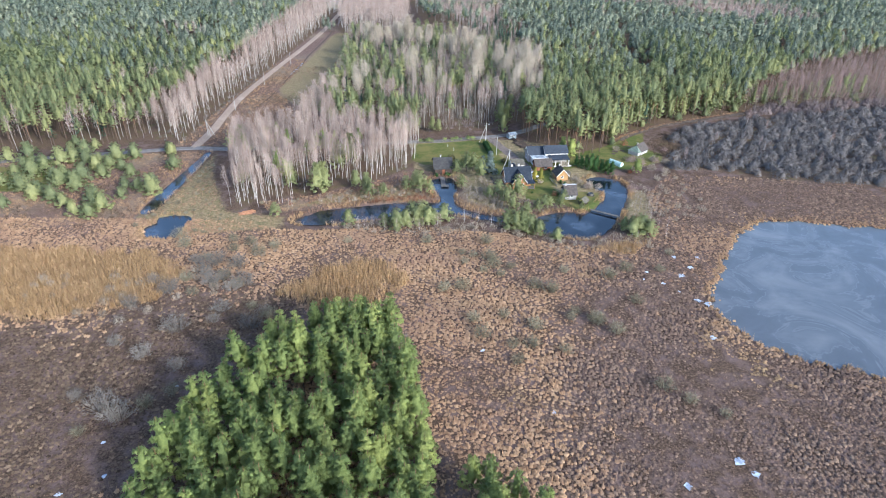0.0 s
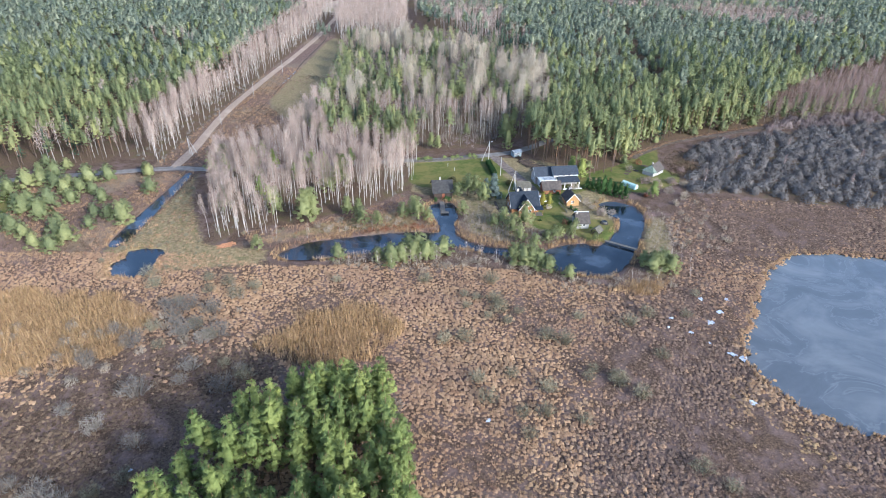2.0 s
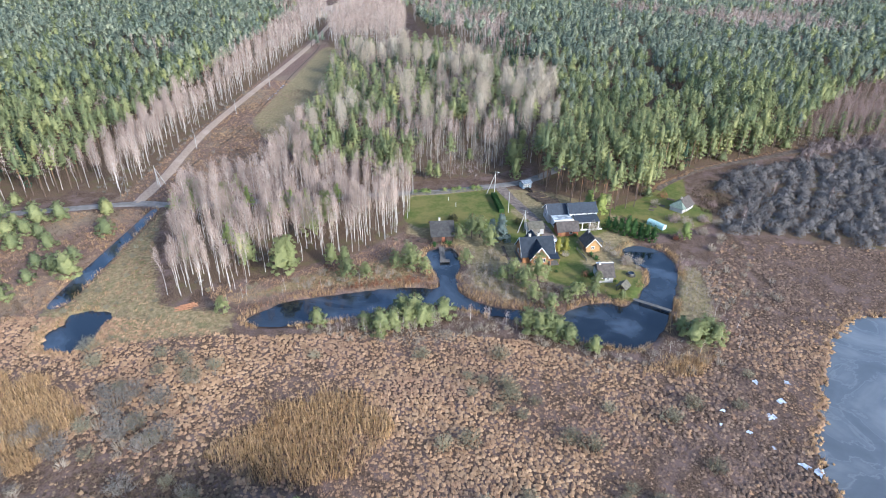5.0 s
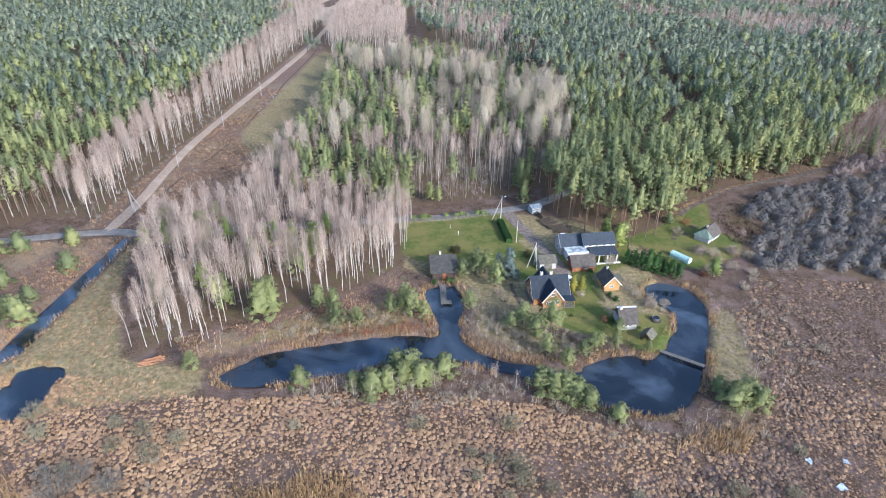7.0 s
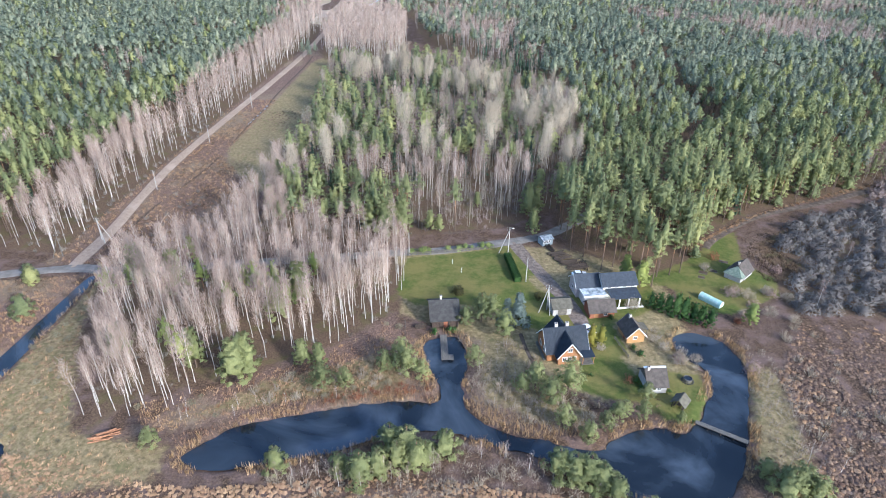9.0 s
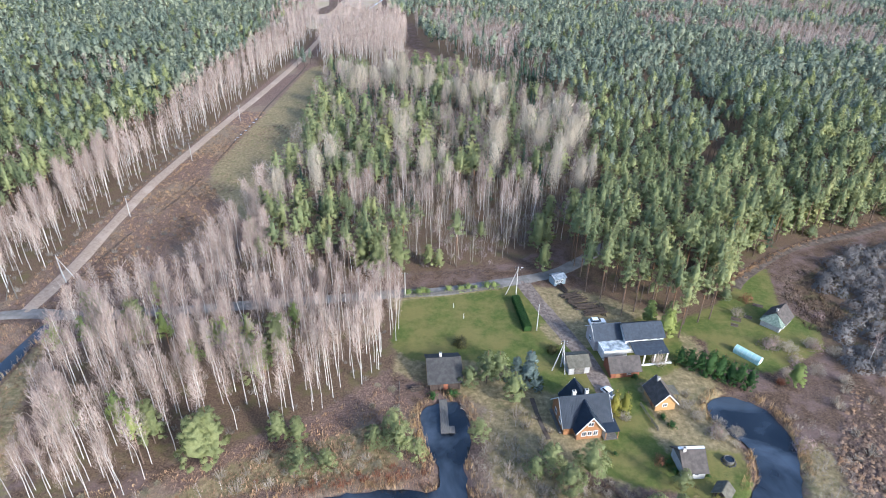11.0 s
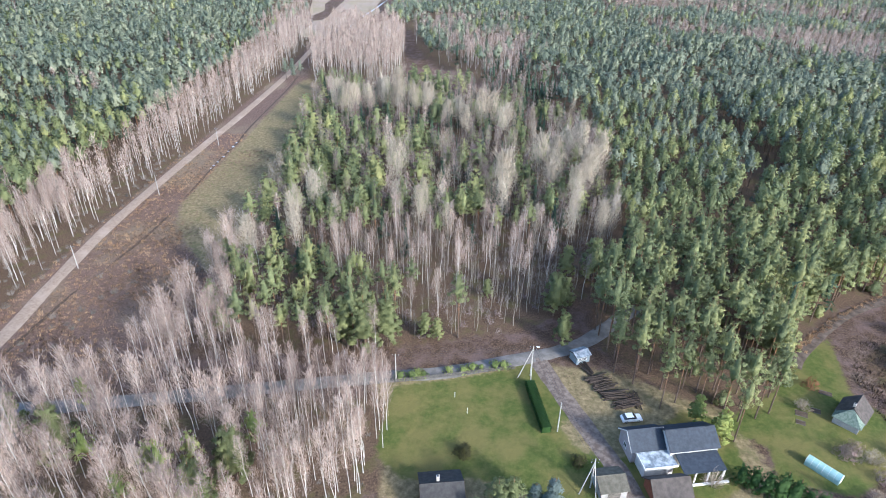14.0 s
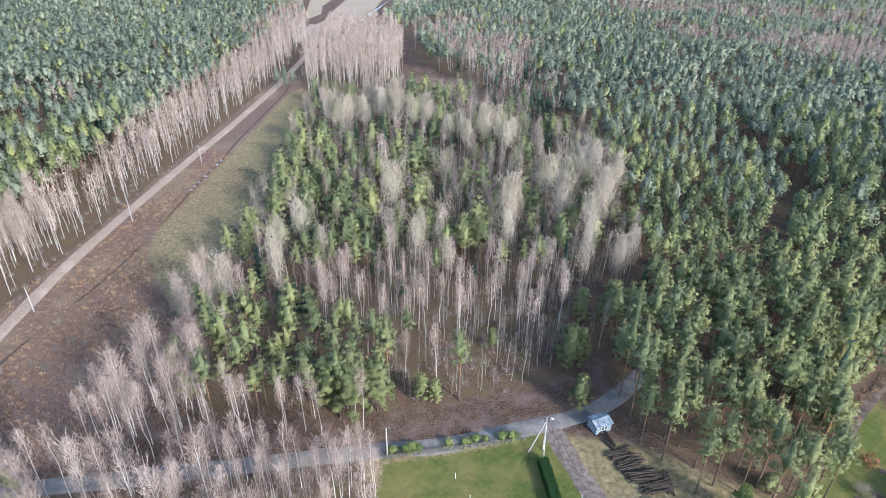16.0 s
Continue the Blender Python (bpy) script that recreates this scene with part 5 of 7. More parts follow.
# ---- cars, log stacks ----
def car(x, y, rz, label):
    c = thing("car", pose(x, y, 0.04, 0, 0, rz), label, "car", "parked cars")
    bm = bmesh.new()
    prism(bm, [(-2.15, -0.86, 0.32), (2.15, -0.86, 0.32), (2.2, -0.86, 0.62), (2.05, -0.86, 0.8), (1.0, -0.86, 0.93), (-1.95, -0.86, 0.98), (-2.2, -0.86, 0.75)], (0, 1.72, 0))
    part("body", bm, CAR_WHITE, c, "", 0.05)
    bm = bmesh.new()
    prism(bm, [(-1.85, -0.74, 0.95), (1.0, -0.74, 0.9), (0.25, -0.68, 1.4), (-1.45, -0.68, 1.44)], (0, 1.46, 0))
    part("glasshouse", bm, GLASS, c, "dark car windows", 0.04)
    bm = bmesh.new()
    box(bm, -1.4, 0.2, -0.66, 0.70, 1.40, 1.47)
    part("roof", bm, CAR_WHITE, c, "", 0.03)
    for xx in (-1.32, 1.32):
        for yy in (-0.78, 0.78):
            bm = bmesh.new()
            rod(bm, (xx, yy - 0.1, 0.31), (xx, yy + 0.1, 0.31), 0.31, None, 14)
            w = part("wheel", bm, RUBBER, c)
            bm = bmesh.new()
            rod(bm, (xx, yy - 0.11, 0.31), (xx, yy + 0.11, 0.31), 0.18, None, 10)
            part("rim", bm, CONCRETE, w)
    for yy in (-0.6, 0.6):
        bm = bmesh.new()
        box(bm, 2.1, 2.2, yy - 0.18, yy + 0.18, 0.62, 0.76)
        part("headlight", bm, GLASS, c)


car(38.2, 246.6, 8, "white car parked beside the white house")
car(35.6, 220.3, -58, "white car parked on the drive by the timber house")


def log_stack(x, y, rz, L, rows, wide, material, label, r=0.16, mess=1.0):
    s = thing("log_stack", pose(x, y, 0, 0, 0, rz), label, "log stack", "stacked timber")
    g = np.random.default_rng(int(abs(x * 7 + y)))
    for k in range(rows):
        for j in range(wide - k):
            bm = bmesh.new()
            rr = r * g.uniform(0.75, 1.15)
            yy, zz, e = (j + k / 2 - wide / 2) * 2.1 * r, r + k * 1.75 * r, g.uniform(-0.7, 0.7) * mess
            rod(bm, (-L / 2 + e, yy, zz), (L / 2 + e, yy + g.normal() * (0.06 + 0.5 * (mess > 1)), zz + abs(g.normal()) * 0.2 * (mess > 1)), rr, rr * 0.85, 7)
            part("log", bm, material, s)


for q in ((31.8, 262.0, 112, 4.2, 2, 5), (33.6, 258.8, 14, 4.4, 2, 8), (34.8, 256.4, 18, 4.8, 2, 8), (36.4, 253.8, 10, 5.0, 3, 8), (38.2, 251.2, 16, 5.0, 3, 8), (40.4, 252.0, 95, 3.6, 2, 6)):
    log_stack(*q, LOG, "loose stack of dark weathered logs at the pine edge", 0.15, 1.5)
log_stack(-67.6, 183.2, 18, 3.4, 3, 6, FRESH_LOG, "untidy pile of fresh orange-cut logs at the birch edge", 0.16, 2.0)
log_stack(-6.8, 221.0, 10, 2.2, 3, 5, LOG, "small firewood pile beside the shed")
# garden beds
for x, y, w, d in ((83.5, 256.0, 2.6, 1.2), (75.0, 249.5, 2.4, 1.6), (78.5, 250.5, 2.0, 1.4), (73.6, 247.0, 1.8, 1.2)):
    b = thing("garden_bed", pose(x, y, 0, 0, 0, -25), "dark dug vegetable bed in the lawn", "garden bed", "garden beds")
    bm = bmesh.new()
    box(bm, -w / 2, w / 2, -d / 2, d / 2, -0.1, 0.16)
    part("soil", bm, SOIL, b, "", 0.06)
    for yy in (-d / 2 - 0.04, d / 2):
        bm = bmesh.new()
        box(bm, -w / 2, w / 2, yy, yy + 0.04, -0.05, 0.2)
        part("board", bm, WOOD_GREY, b)

# ---- plants ----
g = np.random.default_rng(11)
TRACK_BANK = np.array(smooth([(76, 262), (84, 270.5), (94.3, 278.8), (109.4, 289.5), (136, 303), (168, 317.5), (238, 337)], False, 10))


def grow(name, kinds, mats, P, label, category, group, lo=0.85, hi=1.15, parts=("trunk", "crown"), seed=1, sizes=None):
    """Plants as things of their own: the first of each kind is built, the others are copies that share its meshes."""
    g = np.random.default_rng(seed)
    first = {}
    for i, (x, y) in enumerate(P):
        k = int(g.integers(0, len(kinds)))
        s = float(g.uniform(lo, hi)) if sizes is None else sizes[i]
        m = pose(x, y, 0, 0, 0, float(g.uniform(0, 360))) @ Matrix.Diagonal((s, s, s * float(g.uniform(0.92, 1.1)), 1))
        if k in first:
            copy_thing(first[k], m @ Matrix.Diagonal((*(1 / v for v in first[k].scale), 1)))
        else:
            root = thing(name, m, label, category, group)
            for nm, soup, mt in zip(parts, kinds[k] if isinstance(kinds[k], tuple) else (kinds[k],), mats):
                part(nm, soup, mt, root)
            first[k] = root
    return first


def clear_of(P, lines=(), polys=(), dist=3.0):
    ok = np.ones(len(P), bool)
    for l in lines:
        ok &= gap(l, P[:, 0], P[:, 1], False) > dist
    for p in polys:
        ok &= ~inside(p, P[:, 0], P[:, 1])
    return P[ok]


LINES = (ROAD, LANE, DRIVE, TRACK)
SKIRT_PINE = [conifer(340 + s, 15.5, 0.10, 2.7, 30, 420, 0.50, "pine") for s in range(4)]
PINE_NEAR = [conifer(s, 15.0, 0.34, 2.7, 36, 1050, 0.38, "pine") for s in range(6)]
PINE_TALL = [conifer(20 + s, 18.0, 0.52, 2.4, 24, 470, 0.39, "pine") for s in range(8)]
PINE_MID = [forest_pine(30 + s, 17.5, 0.60, 2.8, 6, 110, 0.58) for s in range(8)]
PINE_FAR = [forest_pine(40 + s, 17.0, 0.62, 2.9, 5, 42, 0.82, False)[1] for s in range(8)]
PINE_REMOTE = [forest_pine(140 + s, 16.5, 0.60, 2.8, 3, 18, 1.1, False)[1] for s in range(8)]
SPRUCE_MID = [conifer(50 + s, 19.0, 0.05, 2.8, 22, 260, 0.62, "spruce", 0.17, 0.35) for s in range(4)]
SPRUCE_FAR = [conifer(55 + s, 17.0, 0.10, 2.8, 12, 44, 0.95, "spruce", 0.15, 0.3, False)[1] for s in range(4)]
WIDE_PINE = [conifer(64 + s, 18.5, 0.30, 4.0, 26, 420, 0.64, "pine", 0.22) for s in range(5)]
YOUNG = [conifer(60 + s, 5.0, 0.02, 2.25, 44, 1000, 0.27, "bush", 0.09) for s in range(5)]
BIG_PINE = [conifer(70 + s, 16.0, 0.14, 4.0, 64, 2400, 0.42, "bush", 0.2) for s in range(3)]
GARDEN = [conifer(75 + s, 7.0, 0.16, 2.6, 46, 1150, 0.26, "pine", 0.13) for s in range(4)]
BIRCH = [bare_tree(80 + s, 17.0, 0.46, 1.45, 20, 640, 0.046, 0.070, 2.4, 1, True) for s in range(6)]
BIG_BIRCH = [bare_tree(86 + s, 19.0, 0.32, 2.6, 34, 1900, 0.050, 0.12, 2.0, 1, True) for s in range(4)]
BIRCH_MID = [bare_tree(90 + s, 17.0, 0.40, 2.0, 14, 360, 0.098, 0.080, 2.1, 1, True) for s in range(5)]
BIRCH_FAR = [bare_tree(95 + s, 17.0, 0.34, 1.9, 6, 95, 0.25, 0.085, 2.3) for s in range(4)]
ASPEN = [bare_tree(100 + s, 20.5, 0.36, 3.8, 40, 2600, 0.074, 0.15, 1.6, 1, True) for s in range(4)]
SAPLING = [bare_tree(110 + s, 5.5, 0.15, 1.0, 10, 70, 0.045, 0.04, 1.2, 1) for s in range(4)]
POLEWOOD = [bare_tree(115 + s, 11.0, 0.3, 1.4, 10, 80, 0.075, 0.06, 1.5, 1) for s in range(4)]
WILLOW = [shrub(120 + s, 2.6, 2.1, 110, 0.055, 0.4, 420) for s in range(4)]
THICKET_BUSH = [puff(136 + s, 2.7, 2.4, 290, 0.15) for s in range(5)]
BRUSH = [shrub(130 + s, 3.2, 2.2, 46, 0.14, 0.6) for s in range(4)]

# the pine island in the bog
P = np.concatenate([sow(CLUMP, 3.4, g, 0.94), sow(SIDE_CLUMP, 3.5, g, 0.9)])
P = P[np.argsort(-P[:, 1])]
P = P[P[:, 1] > 48]
spread("pine_island", PINE_NEAR, P[150:], (PINE_BARK, PINE_LIGHT), g, 0.78, 1.08, None, "bushy green pines of the bog island", "pine trees")
grow("pine", PINE_NEAR, (PINE_BARK, PINE_LIGHT), P[:150], "slender Scots pine with a bushy green crown", "pine tree", "pines of the bog island", 0.78, 1.08, seed=2)
P = sow(CLUMP, 5, g, 0.5)
spread("undergrowth", BRUSH, P, (WILLOW_TWIG,), g, 0.3, 0.6, None, "brown bare brush under the pines", "brush")

# the birch grove
P = clear_of(sow([(-90, 243), (-84, 222), (-72, 198), (-56, 203), (-40, 214), (-34, 236), (-42, 247)], 6.2, g, 0.7), LINES, (), 3.5)
big = P
grow("birch", BIG_BIRCH, (BIRCH_BARK, BIRCH_TWIG), P, "tall white birch with a broad leafless crown", "birch tree", "birch grove", 0.8, 1.08, seed=33)
P = clear_of(sow(GROVE, 2.9, g, 0.93), LINES, (), 2.6)
P = P[(P[:, 0] + 0.25 * (P[:, 1] - 220) > -36) | (g.uniform(size=len(P)) < 0.6)]
P = P[np.min(np.hypot(P[:, None, 0] - big[None, :, 0], P[:, None, 1] - big[None, :, 1]), 1) > 2.6]
near = P[:, 0] + 0.6 * (210 - P[:, 1]) > -62
grow("birch", BIRCH, (BIRCH_BARK, BIRCH_TWIG), P[near][:300], "white-stemmed leafless birch with pinkish twigs", "birch tree", "birch grove", 0.82, 1.1, seed=3)
spread("birch_grove", BIRCH, np.concatenate([P[~near], P[near][300:]]), (BIRCH_BARK, BIRCH_TWIG), g, 0.78, 1.08, None, "leafless white birches with pinkish twigs", "birch trees")
P = sow([(-72, 253), (-20, 258.5), (-14, 267), (-50, 266), (-68, 262)], 3.4, g, 0.7)
spread("birch_belt", BIRCH, clear_of(P, LINES, (), 2.8), (BIRCH_BARK, BIRCH_TWIG), g, 0.8, 1.1, None, "leafless birches beyond the lane", "birch trees")
P = sow([(-76, 186.5), (-65, 186.5), (-56, 192), (-50, 199), (-60, 203), (-72, 199)], 3.3, g, 0.85)
grow("birch", BIRCH, (BIRCH_BARK, BIRCH_TWIG), P, "slim white birch at the front of the grove", "birch tree", "birch grove", 0.7, 0.95, seed=48)
spread("grove_brush", BRUSH, sow(GROVE, 4.6, g, 0.5), (GREY_TWIG,), g, 0.25, 0.55, None, "grey-brown brush under the birches", "brush")

# pines among the birches and the tall group behind the lane
grow("pine", BIG_PINE, (PINE_BARK, PALE_PINE), [(-45.5, 198.5), (-44, 201), (-57, 204), (-75, 206), (-38.5, 229), (-42.5, 221.5), (-33, 205.5), (-29, 205), (-72, 232), (-84, 236)],
     "bushy bright green pine between birch trunks", "pine tree", "pines in the grove", seed=41, sizes=[0.95, 0.8, 0.75, 0.7, 0.95, 0.9, 0.55, 0.5, 0.95, 0.9])
grow("pine", PINE_TALL, (PINE_BARK, PINE_LIGHT), [(-57, 199), (-60, 201), (-47, 222), (-50, 224), (-44, 226), (-53, 219), (-38, 217), (-62, 226), (-80, 226), (-84, 222), (-35, 232), (-70, 240)],
     "tall green pine standing among birches", "pine tree", "pines in the grove", 0.75, 1.0, seed=4)
P = clear_of(sow([(-60, 262), (-38, 264), (-12, 267.5), (-13, 280), (-30, 292), (-66, 292)], 4.4, g, 0.85), LINES, (), 3)
spread("pine_stand", PINE_TALL, P[P[:, 0] > -58], (PINE_BARK, PINE_EDGE), g, 0.8, 1.08, None, "tall pines with orange upper trunks", "pine trees")
grow("pine", BIG_PINE, (PINE_BARK, PALE_PINE), [(-20, 266.5), (-15, 268.5), (-24.5, 268)], "large broad green pine at the wood edge", "pine tree", "edge pines", 0.98, 1.1, seed=5)

P = clear_of(sow([(-66, 258), (-50, 261), (-50, 296), (-56, 312), (-64, 312)], 5.0, g, 0.7), LINES, (), 3)
grow("birch", BIG_BIRCH, (BIRCH_BARK, BIRCH_TWIG), P, "tall white birch with a broad leafless crown", "birch tree", "birches beyond the lane", 0.8, 1.05, seed=46)

# mixed wood in the middle
STAND = [(-60, 262), (-38, 264), (-12, 267.5), (-13, 280), (-30, 292), (-66, 292)]
WEST_EDGE = [(-90, 255), (-50, 255), (-50, 296), (-56, 312), (-90, 312)]
OPEN_WOOD = [(-14, 268), (20, 277), (37, 291), (46, 312), (20, 318), (-12, 312)]
ASPENS = np.array([(44, 380), (48, 374), (38, 368), (31, 358), (49, 355), (54, 362), (41, 338), (46, 345), (33, 346), (36, 352), (17, 336), (20, 350), (13, 415), (21, 408), (6, 411), (17, 420), (-3, 420), (-11, 434), (-19, 437), (-26, 438), (-33, 446), (-41, 441), (-46, 436), (-50, 431), (-56, 436), (-36, 451), (-28, 448), (-14, 444), (24, 416), (2, 428), (-57, 300), (-44, 330), (-20, 352)])
M = clear_of(sow(MIDWOOD, 5.3, g, 0.93), LINES, (STAND, WEST_EDGE, [(32, 440), (50, 438), (52, 462), (34, 464)]), 3)
M = M[np.min(np.hypot(M[:, None, 0] - ASPENS[None, :, 0], M[:, None, 1] - ASPENS[None, :, 1]), 1) > 4.2]
open_part = inside(OPEN_WOOD, M[:, 0], M[:, 1])
u = g.uniform(size=len(M))
patch = np.array([noise.noise((x * 0.035, y * 0.035, 2.0)) for x, y in M])
row = (M[:, 1] > 290) & (M[:, 1] < 308) & (M[:, 0] > -34) & (M[:, 0] < 30)
green = inside([(-64, 300), (-48, 306), (-34, 312), (-22, 330), (-40, 352), (-46, 400), (-66, 402), (-66, 345)], M[:, 0], M[:, 1]) | inside([(-2, 326), (12, 324), (14, 346), (0, 350)], M[:, 0], M[:, 1])
far = M[:, 1] > 396
pine_share = np.where(green, 0.68, np.where(far, 0.24, 0.29)) + 0.4 * patch
spruce_share = pine_share + np.where(far, 0.24, np.where(green, 0.10, 0.09))
kind = np.where(u < pine_share, 0, np.where(u < spruce_share, 1, np.where(u < 0.80, 2, 4)))
kind[row] = 2
kind[open_part & ~row] = np.where(u[open_part & ~row] < 0.03, 0, np.where(u[open_part & ~row] < 0.30, 2, 3))
near = M[:, 1] < 330
spread("pine_wood", PINE_TALL, M[(kind == 0) & near], (PINE_BARK, PINE_EDGE), g, 0.75, 1.1, None, "green pines in mixed wood", "pine trees")
spread("pine_wood", WIDE_PINE, M[(kind == 0) & ~near], (PINE_BARK, PINE_EDGE), g, 0.6, 0.98, None, "broad green pines in mixed wood", "pine trees")
spread("spruce_wood", SPRUCE_MID, M[kind == 1], (PINE_BARK, SPRUCE), g, 0.5, 0.95, None, "dark green spruces in mixed wood", "spruce trees")
spread("birch_wood", BIRCH, M[(kind == 2) & near], (BIRCH_BARK, BIRCH_TWIG), g, 0.8, 1.15, None, "bare birches in mixed wood", "birch trees")
spread("birch_wood", BIRCH_MID, M[(kind == 2) & ~near & (patch > 0.12)], (BIRCH_BARK, BIRCH_TWIG), g, 0.75, 1.1, None, "bare birches in mixed wood", "birch trees")
spread("birch_wood", BIRCH_MID, M[(kind == 2) & ~near & (patch <= 0.12)], (GREY_BARK, MAUVE_TWIG), g, 0.7, 1.0, None, "mauve-brown leafless alders in mixed wood", "alder trees")
spread("aspen_wood", BIG_BIRCH, M[(kind == 4) & near], (GREY_BARK, ASPEN_TWIG), g, 0.8, 1.1, None, "bare grey aspens in mixed wood", "aspen trees")
spread("aspen_wood", BIRCH_MID, M[(kind == 4) & ~near], (GREY_BARK, WILLOW_TWIG), g, 0.8, 1.1, None, "bare grey aspens in mixed wood", "aspen trees")
P = sow([(-14, 269), (20, 278), (37, 291), (50, 312), (50, 345), (20, 345), (-40, 340), (-30, 292), (-13, 282)], 3.0, g, 0.75)
spread("thin_wood", POLEWOOD, P, (GREY_BARK, GREY_TWIG), g, 0.6, 1.1, None, "thin grey leafless young trees", "young trees")
P = clear_of(sow(MIDWOOD, 6.4, g, 0.6), LINES, (STAND, OPEN_WOOD), 3)
spread("young_growth", POLEWOOD, P, (GREY_BARK, MAUVE_TWIG), g, 0.6, 1.2, None, "slender leafless young trees in mixed wood", "young trees")
spread("wood_brush", [puff(310 + s, 2.6, 1.8, 60, 0.13) for s in range(4)], sow(MIDWOOD, 4.4, g, 0.7), (MAUVE_TWIG,), g, 0.6, 1.3, None, "grey bare undergrowth", "brush")
grow("aspen", ASPEN, (GREY_BARK, ASPEN_TWIG), ASPENS, "tall leafless aspen with a pale broad crown", "aspen tree", "aspens", 0.85, 1.15, seed=6)
P = [(-28, 340), (-54, 356), (-47, 350), (-48, 392), (-59, 391), (8, 340), (3, 332), (-56, 346), (-38, 322), (-58, 322), (-62, 376)]
grow("pine", WIDE_PINE, (PINE_BARK, PINE_EDGE), P, "large broad pine rising above bare trees", "pine tree", "wood pines", 0.9, 1.08, seed=36)
edge_brush = np.concatenate([sow([(-72, 318), (-62, 318), (-64, 400), (-72, 470), (-80, 497), (-76, 440), (-72, 380)], 3.0, g, 0.8), sow([(-70, 256), (-60, 262), (-62, 310), (-67, 312)], 3.4, g, 0.6)])
spread("wood_edge_brush", [puff(300 + s, 3.4, 1.7, 110, 0.13) for s in range(4)], edge_brush, (MAUVE_TWIG,), g, 0.6, 1.25, None, "mauve leafless brush along the cleared strip", "brush")
grow("pine", BIG_PINE, (PINE_BARK, PALE_PINE), [(27, 283), (30, 286), (-6, 272), (-3, 271.5), (10, 290), (40, 300), (33, 301), (27.4, 270.5)], "bushy green pine in the open wood", "pine tree", "edge pines", 0.45, 0.8, seed=7, sizes=[0.85, 0.7, 0.5, 0.45, 0.45, 0.95, 0.7, 0.62])

# the large pine forests
grow("pine", PINE_TALL, (PINE_BARK, PINE_EDGE), [(37.9, 261.2), (41.3, 257.6), (45.2, 250.2), (49, 252), (53.4, 250.6), (56.4, 246.4), (57.4, 241.4), (60.5, 247), (64.5, 248), (68, 249.5), (47, 256), (43.4, 262), (39, 266), (52, 256.5), (57, 252)],
     "tall pine with a bare orange trunk at the forest edge", "pine tree", "edge pines", 0.75, 1.08, seed=47)
CUT = smooth([(82, 318), (89.7, 330.6), (95, 337.5), (115, 365), (125, 388), (126, 430), (137, 480), (147, 556), (160, 640), (165, 700)], False)
CLEARING = [(25, 428), (40, 420), (52, 428), (58, 446), (54, 462), (36, 460), (28, 446)]


def forest(P, thin, leafless, spruce, g, what):
    """Pines by distance from the walk: whole trees near, lighter ones farther off; stands differ in height."""
    d = P[:, 1]
    live = g.uniform(size=len(P)) < thin(d)
    stand = 1.0 + 0.30 * np.array([noise.noise((x * 0.016, y * 0.016, 9.0)) for x, y in P])
    pines = live & ~leafless & ~spruce
    warm = g.uniform(size=len(P)) < np.clip((500 - d) / 190, 0.12, 1.0)      # bluer needles farther off put distance haze into the colour
    for kinds, lo, hi, name in ((PINE_TALL, 0, 318, "pine_forest_edge"), (PINE_MID, 318, 455, "pine_forest"), (PINE_FAR, 455, 680, "pine_forest_far"), (PINE_REMOTE, 680, 2000, "pine_forest_remote")):
        for tone, needles in ((warm, PINE_EDGE), (~warm, PINE_HAZED)):
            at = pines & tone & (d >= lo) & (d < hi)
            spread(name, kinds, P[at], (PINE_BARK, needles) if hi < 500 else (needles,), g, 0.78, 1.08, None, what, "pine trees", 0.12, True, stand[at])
    at = live & leafless
    spread("birch_belt_far", BIRCH_FAR, P[at], (BIRCH_BARK, BIRCH_TWIG), g, 0.8, 1.05, None, "pale leafless birches in the pine forest", "birch trees")
    at = live & spruce
    spread("spruce_forest", SPRUCE_FAR, P[at], (SPRUCE,), g, 0.6, 1.05, None, "dark spruces among pines", "spruce trees", 0.12, True, stand[at])


def thinning(d):
    return np.where(d > 680, 0.62, np.where(d > 455, 0.86, 1.0))


E_ = clear_of(sow(EAST_PINES, 4.7, g, 0.97), (TRACK,), (CLEARING, [(112, 360), (121, 358), (128, 378), (119, 382)], PINK_WOOD), 3.5)
E_ = E_[in_reach(E_)]
E_ = E_[gap(CUT, E_[:, 0], E_[:, 1], False) > 2.4]
d, u = E_[:, 1], g.uniform(size=len(E_))
belt = np.zeros(len(E_), bool)
for b_ in ([(160, 700), (176, 625), (226, 600), (250, 540), (330, 545), (330, 650), (276, 668), (215, 655), (178, 720)], [(150, 800), (250, 755), (400, 720), (420, 790), (240, 835), (150, 850)], [(10, 545), (34, 520), (56, 560), (48, 620), (10, 640), (-12, 590)],
           [(-20, 620), (6, 640), (30, 700), (0, 740), (-34, 700)]):
    belt |= inside(b_, E_[:, 0] + 6 * g.normal(size=len(E_)), d + 6 * g.normal(size=len(E_)))
shade = inside([(6, 470), (50, 462), (66, 500), (40, 540), (8, 520)], E_[:, 0], d)
patch = np.array([noise.noise((x * 0.012, y * 0.012, 7.0)) for x, y in E_])
leafless = np.where(belt, u < 0.85, np.where(shade, u < 0.5, (patch > 0.42) & (u < 0.4) & (d > 400)))
forest(E_, thinning, leafless, ~leafless & (u > np.where(shade, 0.55, 0.955)), g, "dense green pine forest")
P = sow(PINK_WOOD, 4.0, g, 0.92)
P = P[in_reach(P, 30)]
P = clear_of(P, (TRACK,), (), 3.5)
for kinds, at in ((BIRCH_MID, P[:, 1] < 352), (BIRCH_FAR, P[:, 1] >= 352)):
    spread("pink_wood", kinds, P[at], (GREY_BARK, ROSE_TWIG), g, 0.5, 0.9, None, "rose-brown leafless birch and alder wood beside the track", "birch trees")
